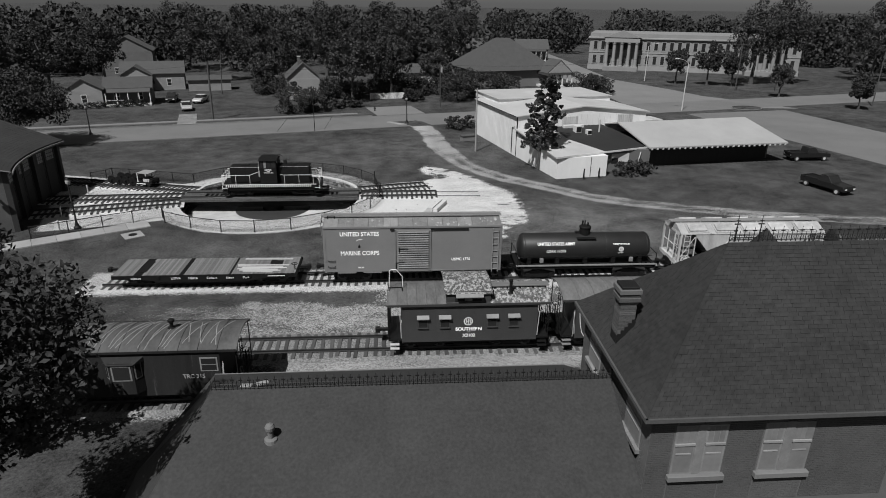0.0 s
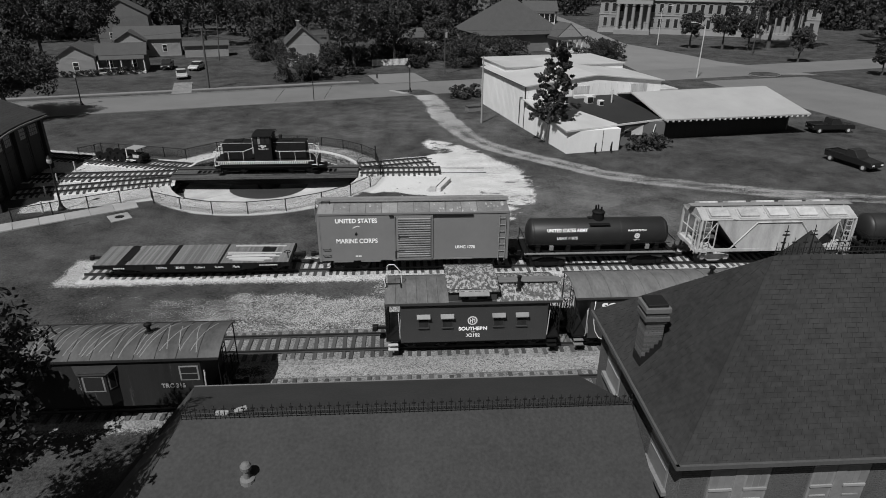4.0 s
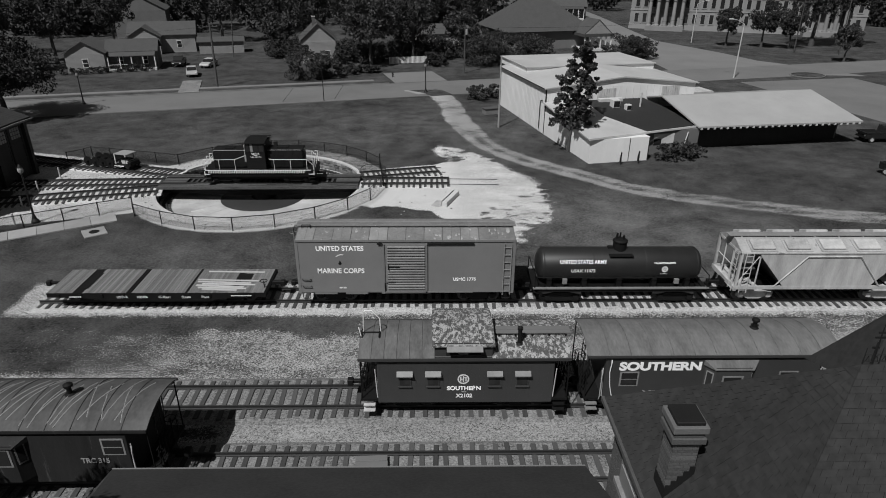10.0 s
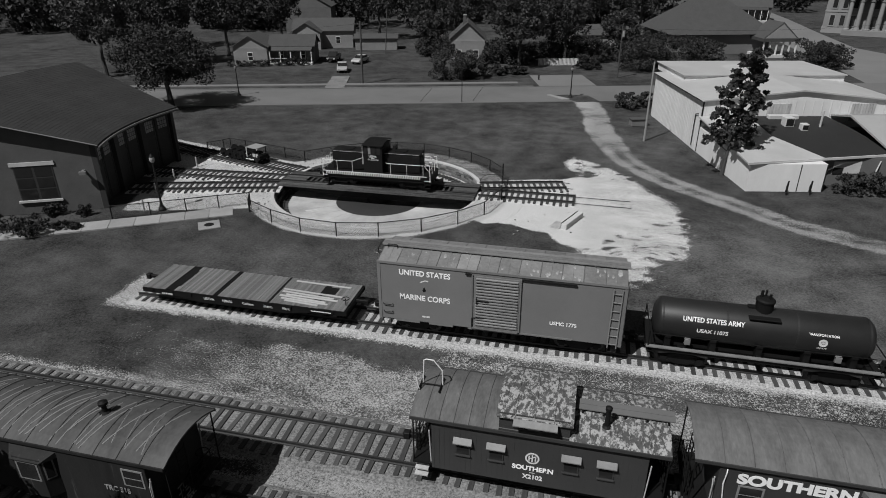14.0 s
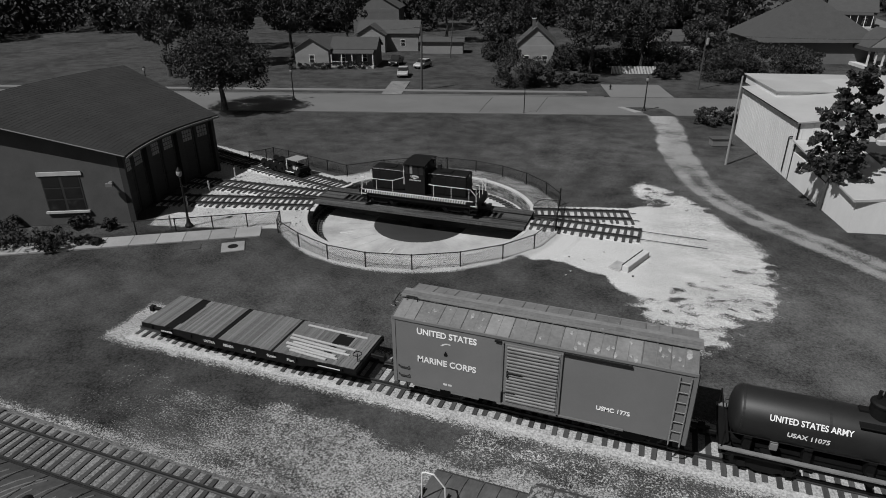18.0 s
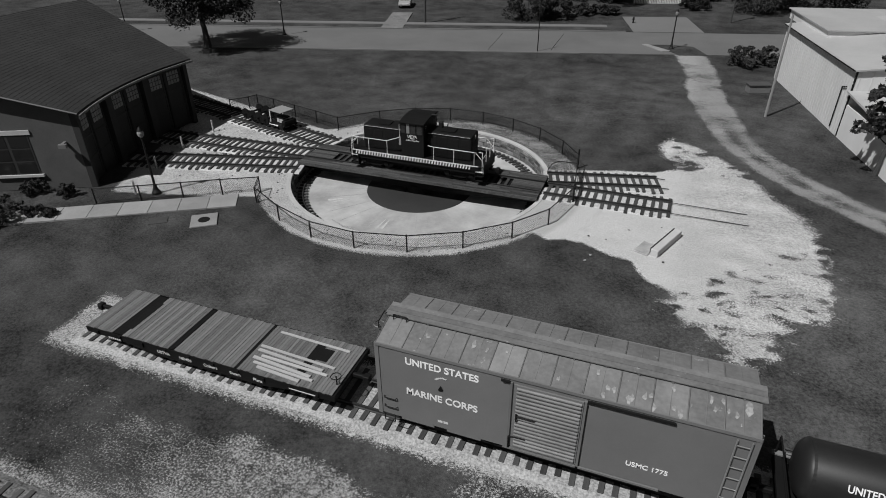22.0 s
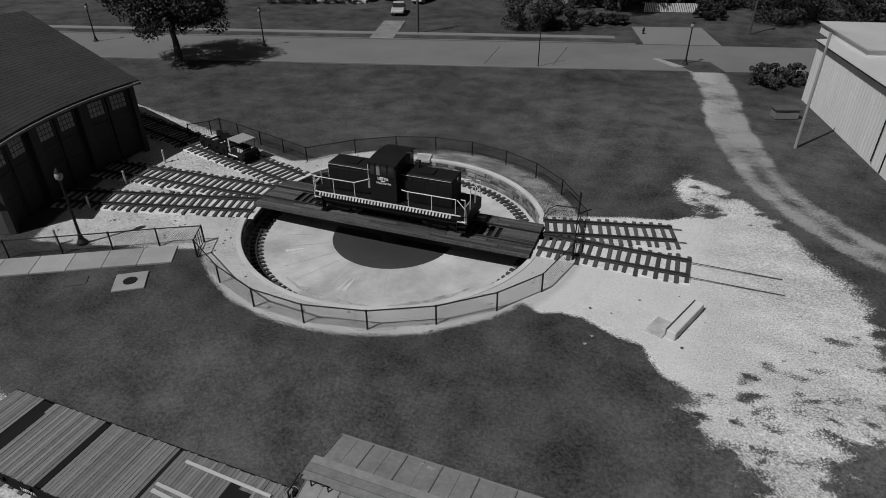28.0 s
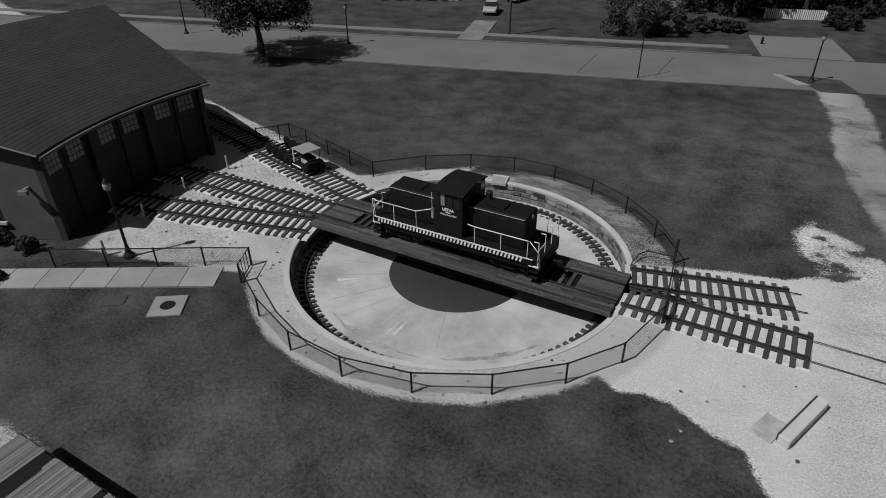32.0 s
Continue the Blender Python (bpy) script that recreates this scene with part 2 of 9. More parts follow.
LEAF_DARK = mat("deep_green_leaves", 0.017, 0.75, fine=2, coarse=0.4, vary=0.5, stain=0.6, bump=0.0, by_object=0.2)
TYRE = mat("black_rubber", 0.015, 0.85)
CAR_DARK = mat("dark_car_paint", 0.02, 0.25, 0.3, vary=0.05, stain=0.1, bump=0.0)
CAR_PALE = mat("silver_car_paint", 0.45, 0.3, 0.3, vary=0.05, stain=0.1, bump=0.0)


def glass_material():
    m = bpy.data.materials.new("dark_window_glass")
    m.use_nodes = True
    p = m.node_tree.nodes["Principled BSDF"]
    p.inputs["Base Color"].default_value = (0.02, 0.02, 0.02, 1)
    p.inputs["Roughness"].default_value = 0.08
    return m


GLASS = glass_material()
BLIND = mat("drawn_window_blind", 0.15, 0.5, fine=6, coarse=1.0, vary=0.15, stain=0.3, bump=0.0)
PALE_GLASS = mat("dusty_pale_window_glass", 0.20, 0.3, fine=10, coarse=1.0, vary=0.2, stain=0.4, bump=0.0)


# ---- mesh helpers ----
def box(bm, x0, x1, y0, y1, z0, z1, m=None):
    v = [bm.verts.new(m @ Vector(c) if m else c) for c in ((x0, y0, z0), (x1, y0, z0), (x1, y1, z0), (x0, y1, z0), (x0, y0, z1), (x1, y0, z1), (x1, y1, z1), (x0, y1, z1))]
    for f in ((0, 3, 2, 1), (4, 5, 6, 7), (0, 1, 5, 4), (1, 2, 6, 5), (2, 3, 7, 6), (3, 0, 4, 7)):
        bm.faces.new([v[k] for k in f])
    return v


def rod(bm, a, b, r, n=6, r2=None, caps=True):
    a, b = Vector(a), Vector(b)
    r2 = r if r2 is None else r2
    q = (b - a).to_track_quat("Z", "Y")
    rings = []
    for c, rad in ((a, r), (b, r2)):
        rings.append([bm.verts.new(c + q @ Vector((rad * math.cos(math.tau * k / n), rad * math.sin(math.tau * k / n), 0))) for k in range(n)])
    for k in range(n):
        bm.faces.new((rings[0][k], rings[0][(k + 1) % n], rings[1][(k + 1) % n], rings[1][k]))
    if caps:
        bm.faces.new(rings[0][::-1])
        bm.faces.new(rings[1])


def pipe(bm, pts, r, n=5):
    for a, b in zip(pts, pts[1:]):
        rod(bm, a, b, r, n)


def lathe(bm, rings, n=24, c=(0, 0, 0), cap=True):
    """Rings of (radius, height) round the upright axis through c."""
    loops = [[bm.verts.new((c[0] + r * math.cos(math.tau * k / n), c[1] + r * math.sin(math.tau * k / n), c[2] + z)) for k in range(n)] for r, z in rings]
    for lo, hi in zip(loops, loops[1:]):
        for k in range(n):
            bm.faces.new((lo[k], lo[(k + 1) % n], hi[(k + 1) % n], hi[k]))
    if cap:
        bm.faces.new(loops[0][::-1])
        bm.faces.new(loops[-1])


def prism(bm, outline, axis, lo, hi):
    """A closed outline of 2D points drawn out along an axis: 'x' takes (y, z), 'y' takes (x, z), 'z' takes (x, y)."""
    def at(p, d):
        return {"x": (d, p[0], p[1]), "y": (p[0], d, p[1]), "z": (p[0], p[1], d)}[axis]
    a, b = [bm.verts.new(at(p, lo)) for p in outline], [bm.verts.new(at(p, hi)) for p in outline]
    n = len(outline)
    for k in range(n):
        bm.faces.new((a[k], a[(k + 1) % n], b[(k + 1) % n], b[k]))
    bm.faces.new(a[::-1])
    bm.faces.new(b)


def bevelled(bm, w=0.02):
    bmesh.ops.bevel(bm, geom=bm.edges[:], offset=w, segments=1, affect="EDGES", clamp_overlap=True)


def part(name, bm, material, parent=None, label="", smooth=False):
    me = bpy.data.meshes.new(name)
    bmesh.ops.recalc_face_normals(bm, faces=bm.faces[:])
    bm.to_mesh(me)
    bm.free()
    me.materials.append(material)
    if smooth:
        for f in me.polygons:
            f.use_smooth = True
    ob = new(name, me)
    ob.parent = parent
    return tagged(ob, label) if label else ob


def boxes(name, material, parent, *dims, bevel=0.0, label=""):
    bm = bmesh.new()
    for d in dims:
        box(bm, *d)
    if bevel:
        bevelled(bm, bevel)
    return part(name, bm, material, parent, label)


def rods(name, material, parent, *lines, r=0.03, n=6, label=""):
    bm = bmesh.new()
    for line in lines:
        pipe(bm, line, r, n)
    return part(name, bm, material, parent, label)


def again(ob, parent=None, m=None):
    """Another object on the same mesh."""
    o = bpy.data.objects.new(ob.name.split(".")[0], ob.data)
    scene.collection.objects.link(o)
    o.parent = parent or ob.parent
    o.matrix_basis = m or Matrix()
    return o


def thing(name, m, label, category, group="", kind=""):
    e = new(name)
    e.empty_display_size = 0.3
    e.matrix_basis = m
    return tagged(e, label, category, group, kind)


def lettering(body, size, m, parent, material, name="lettering", bold=0.0, wide=1.0, fit=None):
    cu = bpy.data.curves.new(name, "FONT")
    cu.body, cu.size, cu.extrude, cu.offset = body, size, 0.004, bold
    cu.align_x, cu.align_y = "CENTER", "CENTER"
    tmp = bpy.data.objects.new(name, cu)
    scene.collection.objects.link(tmp)
    bpy.context.view_layer.update()
    me = bpy.data.meshes.new_from_object(tmp.evaluated_get(bpy.context.evaluated_depsgraph_get()))
    bpy.data.objects.remove(tmp)
    me.materials.clear()
    me.materials.append(material)
    ob = new(name, me)
    ob.parent = parent
    if fit:
        xs, ys = [v.co.x for v in me.vertices], [v.co.y for v in me.vertices]
        w, h = max(xs) - min(xs), max(ys) - min(ys)
        m = m @ Matrix.Diagonal((fit[0] / w, fit[1] / h, 1, 1)) @ Matrix.Translation((-(max(xs) + min(xs)) / 2, -(max(ys) + min(ys)) / 2, 0))
    ob.matrix_basis = m @ Matrix.Diagonal((wide, 1, 1, 1))
    return ob


def bars(name, material, parent, m, *rects, label=""):
    """Flat strips for writing that cannot be read: (x0, x1, y0, y1) in the plane of m."""
    for x0, x1, y0, y1 in rects:
        ob = boxes(name, material, parent, (x0, x1, y0, y1, 0, 0.006), label=label)
        ob.matrix_basis = m

# ---- ground ----
TT = Vector((-7.9, 22.45, 0))      # centre of the turntable
PIT_R = 9.05
TRACK_A, TRACK_B, TRACK_C = 1.25, -8.5, -13.0   # the yard tracks run along x at these y
STREET_U, STREET_V = Vector((0.9635, 0.2676, 0)), Vector((-0.2676, 0.9635, 0))


def inside(poly, X, Y):
    r = np.zeros(X.shape, bool)
    for (x0, y0), (x1, y1) in zip(poly, poly[1:] + poly[:1]):
        r ^= ((y0 > Y) != (y1 > Y)) & (X < (x1 - x0) * (Y - y0) / (y1 - y0 + 1e-9) + x0)
    return r


def far_from(path, X, Y):
    d = np.full(X.shape, 1e9)
    for (x0, y0), (x1, y1) in zip(path, path[1:]):
        t = np.clip(((X - x0) * (x1 - x0) + (Y - y0) * (y1 - y0)) / ((x1 - x0) ** 2 + (y1 - y0) ** 2), 0, 1)
        d = np.minimum(d, np.hypot(X - x0 - t * (x1 - x0), Y - y0 - t * (y1 - y0)))
    return d


def soft_poly(poly, X, Y, w):
    d = far_from(poly + poly[:1], X, Y)
    return 0.5 + np.where(inside(poly, X, Y), d, -d) / (2 * w)


def band(X, Y, x0, x1, y0, y1, w):
    return 0.5 + np.minimum(np.minimum(X - x0, x1 - X), np.minimum(Y - y0, y1 - Y)) / (2 * w)


APRON = [(-16, 15.6), (-17.6, 14.9), (-26.5, 12.5), (-31.5, 27.5), (-40, 32.6), (-38, 33.0), (-28.5, 30.3), (-22, 28.6), (-18.5, 27.6), (-12, 33)]
PATCH = [(0, 26.1), (1.9, 26.4), (5.5, 27.7), (8, 28.3), (9.8, 29.9), (11.4, 30.8), (13, 31.5), (14, 30.9), (14.7, 28.5), (15.8, 26), (17.1, 24.2), (17.7, 21.8), (18.2, 19.2), (18.3, 16.8), (17.3, 13.4), (14.9, 11), (15.1, 9), (13.2, 8.5), (11.4, 10.2), (9.5, 12), (9, 13.7), (8.2, 14.7), (7.7, 15.8), (6.7, 15.9), (5.8, 16.3), (4.8, 16.8), (3.8, 16.85), (2.8, 16.35), (2, 16.8), (0, 17)]
HEAP = [(9.4, 29.5), (8.4, 31.8), (8, 33.8), (8.7, 35.3), (10.4, 34.5), (11.8, 33.2), (13.2, 31.2), (11, 30)]
DRIVE = [(8.4, 66), (9.2, 62), (10.6, 54.5), (11.2, 46.5), (12.2, 41.8), (13.5, 36.5), (15.4, 32.6), (18, 29), (22, 25.2), (25.4, 21.8), (29.5, 19.2), (34, 17.3), (38.7, 15.6), (43.6, 14.1), (49, 13.2), (60, 11.5), (78, 9)]


def tufts_and_shadows(X, Y):
    """Grass and dark lumps coming through the gravel patch, pebble shadows painted in as specks: small clumps in
    streaks, thickest away from the lead tracks.
    """
    rng = random.Random(31)
    d = np.zeros(X.shape)
    for k in range(460):
        x, y = rng.uniform(8.8, 19), rng.uniform(8.0, 24) if k % 5 else rng.uniform(29, 35.5)
        if k % 5 and y > 12.5 + (x - 9.5) * 1.15:
            continue
        near = (np.abs(X - x) < 1.2) & (np.abs(Y - y) < 0.8)
        d[near] = np.maximum(d[near], rng.uniform(0.2, 0.6) * np.clip(1.25 - np.hypot((X[near] - x) / rng.uniform(0.25, 0.75), (Y[near] - y) / rng.uniform(0.2, 0.42)), 0, 1))
    for x, y, rx, ry, a in ((10.0, 13.2, 1.7, 0.7, 0.32), (11.6, 14.2, 1.3, 0.5, 0.28), (10.6, 16.6, 0.8, 0.6, 0.25), (12.6, 11.2, 1.4, 0.5, 0.35), (15.6, 12.6, 1.5, 0.5, 0.4), (9.6, 30.4, 1.4, 0.8, 0.3)):
        d = np.maximum(d, a * np.clip(1.3 - np.hypot((X - x) / rx, (Y - y) / ry), 0, 1))
    return d


def drive_of(X, Y):
    """The drive: bare and patchy across its width near the street, then two wheel ruts with thin gravel between."""
    d = far_from(DRIVE, X, Y)
    patchy = 0.07 * np.sin(Y * 0.55 + 0.6 * X) + 0.05 * np.sin(Y * 1.3 - 0.9 * X)
    bare = np.minimum(0.44 + (1.7 - d) / 1.8, 0.60) + patchy
    ruts = 0.60 - 0.24 * np.abs(d - 0.85) - 0.35 * np.clip(d - 1.35, 0, 2) + 0.6 * patchy
    f = np.clip((Y - 37) / 4, 0, 1)
    return np.where(d < 3.2, f * bare + (1 - f) * ruts, 0)


def coarse_of(X, Y):
    """How lumpy the gravel is: fine sand beside the lead tracks, crushed stone elsewhere."""
    sand = np.clip(soft_poly(PATCH, X, Y, 0.6), 0, 1) * np.clip((13.0 - X) / 4, 0, 1) * np.clip((30.5 - Y) / 1.5, 0, 1)
    worn = 0.5 * np.clip(3.0 - far_from(DRIVE, X, Y), 0, 1)
    ring = 0.25 * (np.hypot(X - TT.x, Y - TT.y) < 12.2)
    return 1 - np.maximum(np.maximum(0.72 * sand, worn), ring)


def old_ring(X, Y):
    """Where the turntable's ring is old gravel half grown over."""
    r = np.hypot(X - TT.x, Y - TT.y)
    return np.clip((Y - TT.y - 2.6) / 1.2, 0, 1) * np.clip((X + 10.5) / 2.0, 0, 1) * np.clip((11.6 - r) / 0.4, 0, 1)


def bed_of(X, Y):
    """How much of the ground is gravel: over one half it is, under one half grass shows."""
    r = np.hypot(X - TT.x, Y - TT.y)
    bed = np.minimum(0.5 + (11.2 - r) / 1.2, 0.66)
    far_side = np.clip((Y - TT.y - 3.0) / 2.0, 0, 1) * np.clip((X + 17.0) / 2.0, 0, 1)
    bed = np.minimum(bed, 1 - 0.68 * far_side * np.clip((r - 9.75) / 0.3, 0, 1))
    grey = old_ring(X, Y)
    bed = bed * (1 - grey) + 0.485 * grey
    off = (X + 16.5) * 0.262 + (Y - 24.92) * 0.965
    bed = np.maximum(bed, np.where(X < -26, np.minimum(0.5 + (2.5 - np.abs(off)) / 0.8, 0.66), 0))
    for v in (soft_poly(APRON, X, Y, 0.5), np.clip(soft_poly(PATCH, X, Y, np.where(X < 9, 0.45, 1.5)), 0, 0.86) - tufts_and_shadows(X, Y),
              drive_of(X, Y), np.clip(soft_poly(HEAP, X, Y, 1.1), 0, 0.62) - 0.8 * tufts_and_shadows(X, Y),
              np.minimum(band(X, Y, -17.3, 60, TRACK_A - 2.0, TRACK_A + 1.8, 0.8), 0.60 + 0.12 * np.clip((X + 16) / 12, 0, 1)),
              np.minimum(band(X, Y + 0.35 * np.sin(X * 0.55) + 0.2 * np.sin(X * 1.7), -14, 60, -7.9, -2.9, 1.3), 0.30 + 0.13 * np.clip((X + 13) / 5, 0, 1) + 0.12 * np.clip((X + 8) / 8, 0, 1) * np.clip((Y + 7.4) / 2, 0, 1)),
              np.minimum(band(X, Y, 4, 60, -4.5, -0.5, 1.5), 0.42),
              np.minimum(band(X, Y, -25, 60, TRACK_B - 1.9, TRACK_B + 2.0, 0.8), 0.52),
              np.minimum(band(X, Y, -1.6, 60, -11.9, -9.2, 0.9), 0.62),
              np.minimum(band(X, Y, -25, 60, -15, -11, 0.8), 0.55)):
        bed = np.maximum(bed, v)
    return np.clip(bed, 0, 1)


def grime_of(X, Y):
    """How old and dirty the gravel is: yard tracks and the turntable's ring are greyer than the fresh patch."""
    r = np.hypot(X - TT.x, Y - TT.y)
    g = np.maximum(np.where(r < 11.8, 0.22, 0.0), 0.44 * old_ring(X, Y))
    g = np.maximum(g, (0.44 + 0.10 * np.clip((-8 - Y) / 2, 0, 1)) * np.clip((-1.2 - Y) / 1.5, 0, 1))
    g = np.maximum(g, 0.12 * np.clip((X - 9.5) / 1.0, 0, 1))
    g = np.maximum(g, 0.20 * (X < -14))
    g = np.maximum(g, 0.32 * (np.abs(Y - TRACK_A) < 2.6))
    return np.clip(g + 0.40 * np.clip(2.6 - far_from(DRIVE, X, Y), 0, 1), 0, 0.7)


def dry_of(X, Y):
    """Where the lawn is dry and pale: broad patches beside the gravel."""
    d = np.zeros(X.shape)
    for x, y, rx, ry, a in ((23, 11, 12, 8, 0.75), (6, 43, 13, 9, 0.35), (-4, 6, 12, 4, 0.25), (12, 38, 6, 5, 0.4), (-20, 40, 14, 8, 0.1)):
        d = np.maximum(d, a * np.clip(1.5 - np.hypot((X - x) / rx, (Y - y) / ry), 0, 1))
    return d


def make_ground():
    radii = [PIT_R + 0.28] + list(np.arange(PIT_R + 0.6, 48, 0.33)) + [50, 56, 64, 75, 90, 110, 140, 190, 270, 400, 700, 1300, 2800]
    n = 420
    ang = np.arange(n) * math.tau / n
    R, A = np.meshgrid(radii, ang, indexing="ij")
    X, Y = TT.x + R * np.cos(A), TT.y + R * np.sin(A)
    Z = 0.03 * np.sin(X * 0.31 + 1) * np.sin(Y * 0.27) - 0.03
    Z[R < 13] = 0
    rings = len(radii)
    idx = np.arange(rings * n).reshape(rings, n)
    a, b = idx[:-1], idx[1:]
    faces = np.stack([a, b, np.roll(b, -1, 1), np.roll(a, -1, 1)], -1).reshape(-1, 4)
    me = bpy.data.meshes.new("ground")
    me.from_pydata(np.stack([X, Y, Z], -1).reshape(-1, 3).tolist(), [], faces.tolist())
    me.attributes.new("bed", "FLOAT", "POINT").data.foreach_set("value", bed_of(X, Y).ravel().astype(np.float32))
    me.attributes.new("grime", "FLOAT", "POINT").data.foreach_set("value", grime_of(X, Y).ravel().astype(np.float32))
    me.attributes.new("coarse", "FLOAT", "POINT").data.foreach_set("value", coarse_of(X, Y).ravel().astype(np.float32))
    me.attributes.new("dry", "FLOAT", "POINT").data.foreach_set("value", dry_of(X, Y).ravel().astype(np.float32))
    me.materials.append(GROUND)
    return tagged(new("ground", me), "mown dark grass with beds of pale crushed gravel", "ground", kind="structure")


ground = make_ground()


def street_quad(bm, u0, u1, v0, v1, z0, z1):
    m = Matrix(((STREET_U.x, STREET_V.x, 0, 0), (STREET_U.y, STREET_V.y, 0, 0), (0, 0, 1, 0), (0, 0, 0, 1)))
    box(bm, u0, u1, v0, v1, z0, z1, m)


def slab(name, material, label, category, *quads):
    bm = bmesh.new()
    for q in quads:
        street_quad(bm, *q)
    ob = part(name, bm, material)
    return tagged(ob, label, category, kind="structure")


slab("road", ASPHALT, "pale worn asphalt street beside the turntable lawn", "road", (-160, 190, 58.2, 69.2, -0.2, 0.02))
bm = bmesh.new()
prism(bm, [(52, 84.5), (52, 100), (51, 139), (54.5, 194), (56, 260), (68, 260), (67, 199), (65.2, 158.6), (64.4, 131), (68.9, 118.6), (72.2, 109), (74.5, 98.8), (78.3, 93.8), (81.6, 88.4), (86, 81)], "z", -0.2, 0.012)
tagged(part("road_north", bm, ASPHALT), "wide asphalt street leading past the courthouse", "road", kind="structure")
bm = bmesh.new()
prism(bm, [(60, 74.5), (66, 47), (72, 20), (78, -30), (100, -30), (93, 20), (86, 50), (82, 79)], "z", -0.2, 0.014)
tagged(part("road_south", bm, ASPHALT), "asphalt cross street beyond the parked pickups", "road", kind="structure")
slab("pavement", ASPHALT, "narrow concrete pavement behind a grass verge", "pavement", (-90, 18, 72.0, 73.3, -0.2, 0.07))
slab("kerb", ASPHALT, "low concrete kerb along the street", "kerb", (-90, 20, 69.2, 69.42, -0.2, 0.14), (-60, 13, 57.98, 58.2, -0.2, 0.08))
# the lawn's corner reaches into the street round the lamp, with a pale kerb on its west side
bm = bmesh.new()
prism(bm, [tuple((STREET_U * u + STREET_V * v).xy) for u, v in ((21.5, 62.5), (23.4, 59.6), (24.2, 57.9), (27.4, 57.9), (26.8, 61.8), (24, 62.6))], "z", -0.2, 0.06)
tagged(part("verge_corner", bm, GROUND), "grass corner of the lawn round the lamp", "verge", kind="structure")
bm = bmesh.new()
prism(bm, [tuple((STREET_U * u + STREET_V * v).xy) for u, v in ((20.9, 62.55), (21.5, 62.6), (23.6, 59.5), (22.6, 59.3))], "z", -0.2, 0.12)
tagged(part("kerb_nose", bm, WALK), "pale concrete kerb nose at the lawn's corner", "kerb", kind="structure")
slab("driveway", BALLAST_OLD, "worn gravel driveway crossing the verge", "driveway", (-12.6, -9.6, 69.42, 80, -0.2, 0.06))
slab("driveway_side", ASPHALT, "worn asphalt side drive beside the shrubs", "driveway", (21, 30, 69.42, 79, -0.2, 0.05))

# ---- turntable pit ----
pit = thing("turntable_pit", Matrix.Translation(TT), "round concrete turntable pit with a ring rail", "turntable pit", kind="structure")
bm = bmesh.new()
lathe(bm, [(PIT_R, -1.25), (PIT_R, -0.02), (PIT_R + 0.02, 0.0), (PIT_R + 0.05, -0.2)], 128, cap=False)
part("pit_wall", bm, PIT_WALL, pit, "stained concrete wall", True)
bm = bmesh.new()
lathe(bm, [(PIT_R - 0.01, -0.12), (PIT_R - 0.01, 0.02), (PIT_R + 0.02, 0.035), (PIT_R + 0.29, 0.035), (PIT_R + 0.30, -0.3)], 128, cap=False)
part("pit_rim", bm, CONCRETE, pit, "pale concrete coping", False)
rng = random.Random(77)
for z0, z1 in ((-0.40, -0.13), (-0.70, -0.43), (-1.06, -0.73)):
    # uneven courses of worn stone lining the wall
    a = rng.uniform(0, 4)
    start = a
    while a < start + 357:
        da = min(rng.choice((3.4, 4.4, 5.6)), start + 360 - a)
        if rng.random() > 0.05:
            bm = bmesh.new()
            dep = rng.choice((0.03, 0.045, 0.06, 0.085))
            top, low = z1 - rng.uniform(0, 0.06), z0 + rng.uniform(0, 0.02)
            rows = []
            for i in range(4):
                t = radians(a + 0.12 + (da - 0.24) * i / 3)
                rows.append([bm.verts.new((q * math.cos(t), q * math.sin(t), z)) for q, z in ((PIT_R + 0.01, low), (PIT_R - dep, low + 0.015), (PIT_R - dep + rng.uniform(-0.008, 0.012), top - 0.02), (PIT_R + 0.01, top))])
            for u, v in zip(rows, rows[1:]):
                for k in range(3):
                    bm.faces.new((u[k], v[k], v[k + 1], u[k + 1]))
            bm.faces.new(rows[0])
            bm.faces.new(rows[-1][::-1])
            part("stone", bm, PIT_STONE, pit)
        a += da
bm = bmesh.new()
lathe(bm, [(0.1, -1.27), (3.9, -1.22), (7.0, -1.15), (8.0, -1.12), (PIT_R + 0.1, -1.1)], 96, cap=False)
part("pit_floor", bm, PIT_FLOOR, pit, "pale dished concrete floor", True)
# one dark disc: damp floor plus the bridge's shadow put into the colour
bm = bmesh.new()
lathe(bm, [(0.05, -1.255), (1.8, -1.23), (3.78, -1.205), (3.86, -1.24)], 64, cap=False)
part("pit_centre", bm, PIT_CENTRE, pit, "dark damp centre of the pit floor with bridge shade painted in", True)
rng = random.Random(55)
vs, fs = [], []
for k in range(420):
    # leaf litter and crumbled stone along the foot of the wall
    a, r = radians(rng.uniform(150, 395)), rng.choice((rng.uniform(8.72, 9.0), rng.uniform(8.0, 8.3)))
    s = rng.uniform(0.03, 0.11)
    c = Vector((r * math.cos(a), r * math.sin(a), -1.11))
    o = len(vs)
    vs += [tuple(c + Vector((s * math.cos(t + k), s * math.sin(t + k), 0))) for t in (0, 1.7, 3.1, 4.6)] + [tuple(c + Vector((0, 0, s * 0.8)))]
    fs += [(o, o + 1, o + 4), (o + 1, o + 2, o + 4), (o + 2, o + 3, o + 4), (o + 3, o, o + 4)]
me = bpy.data.meshes.new("litter")
me.from_pydata(vs, [], fs)
me.materials.append(TIE)
litter = new("litter", me)
litter.parent = pit
tagged(litter, "dark litter along the foot of the wall", kind="stuff")
STAIN_PALE = mat("pale_lime_streak", 0.43, 0.8, fine=8, coarse=1.5, vary=0.2, stain=0.6)
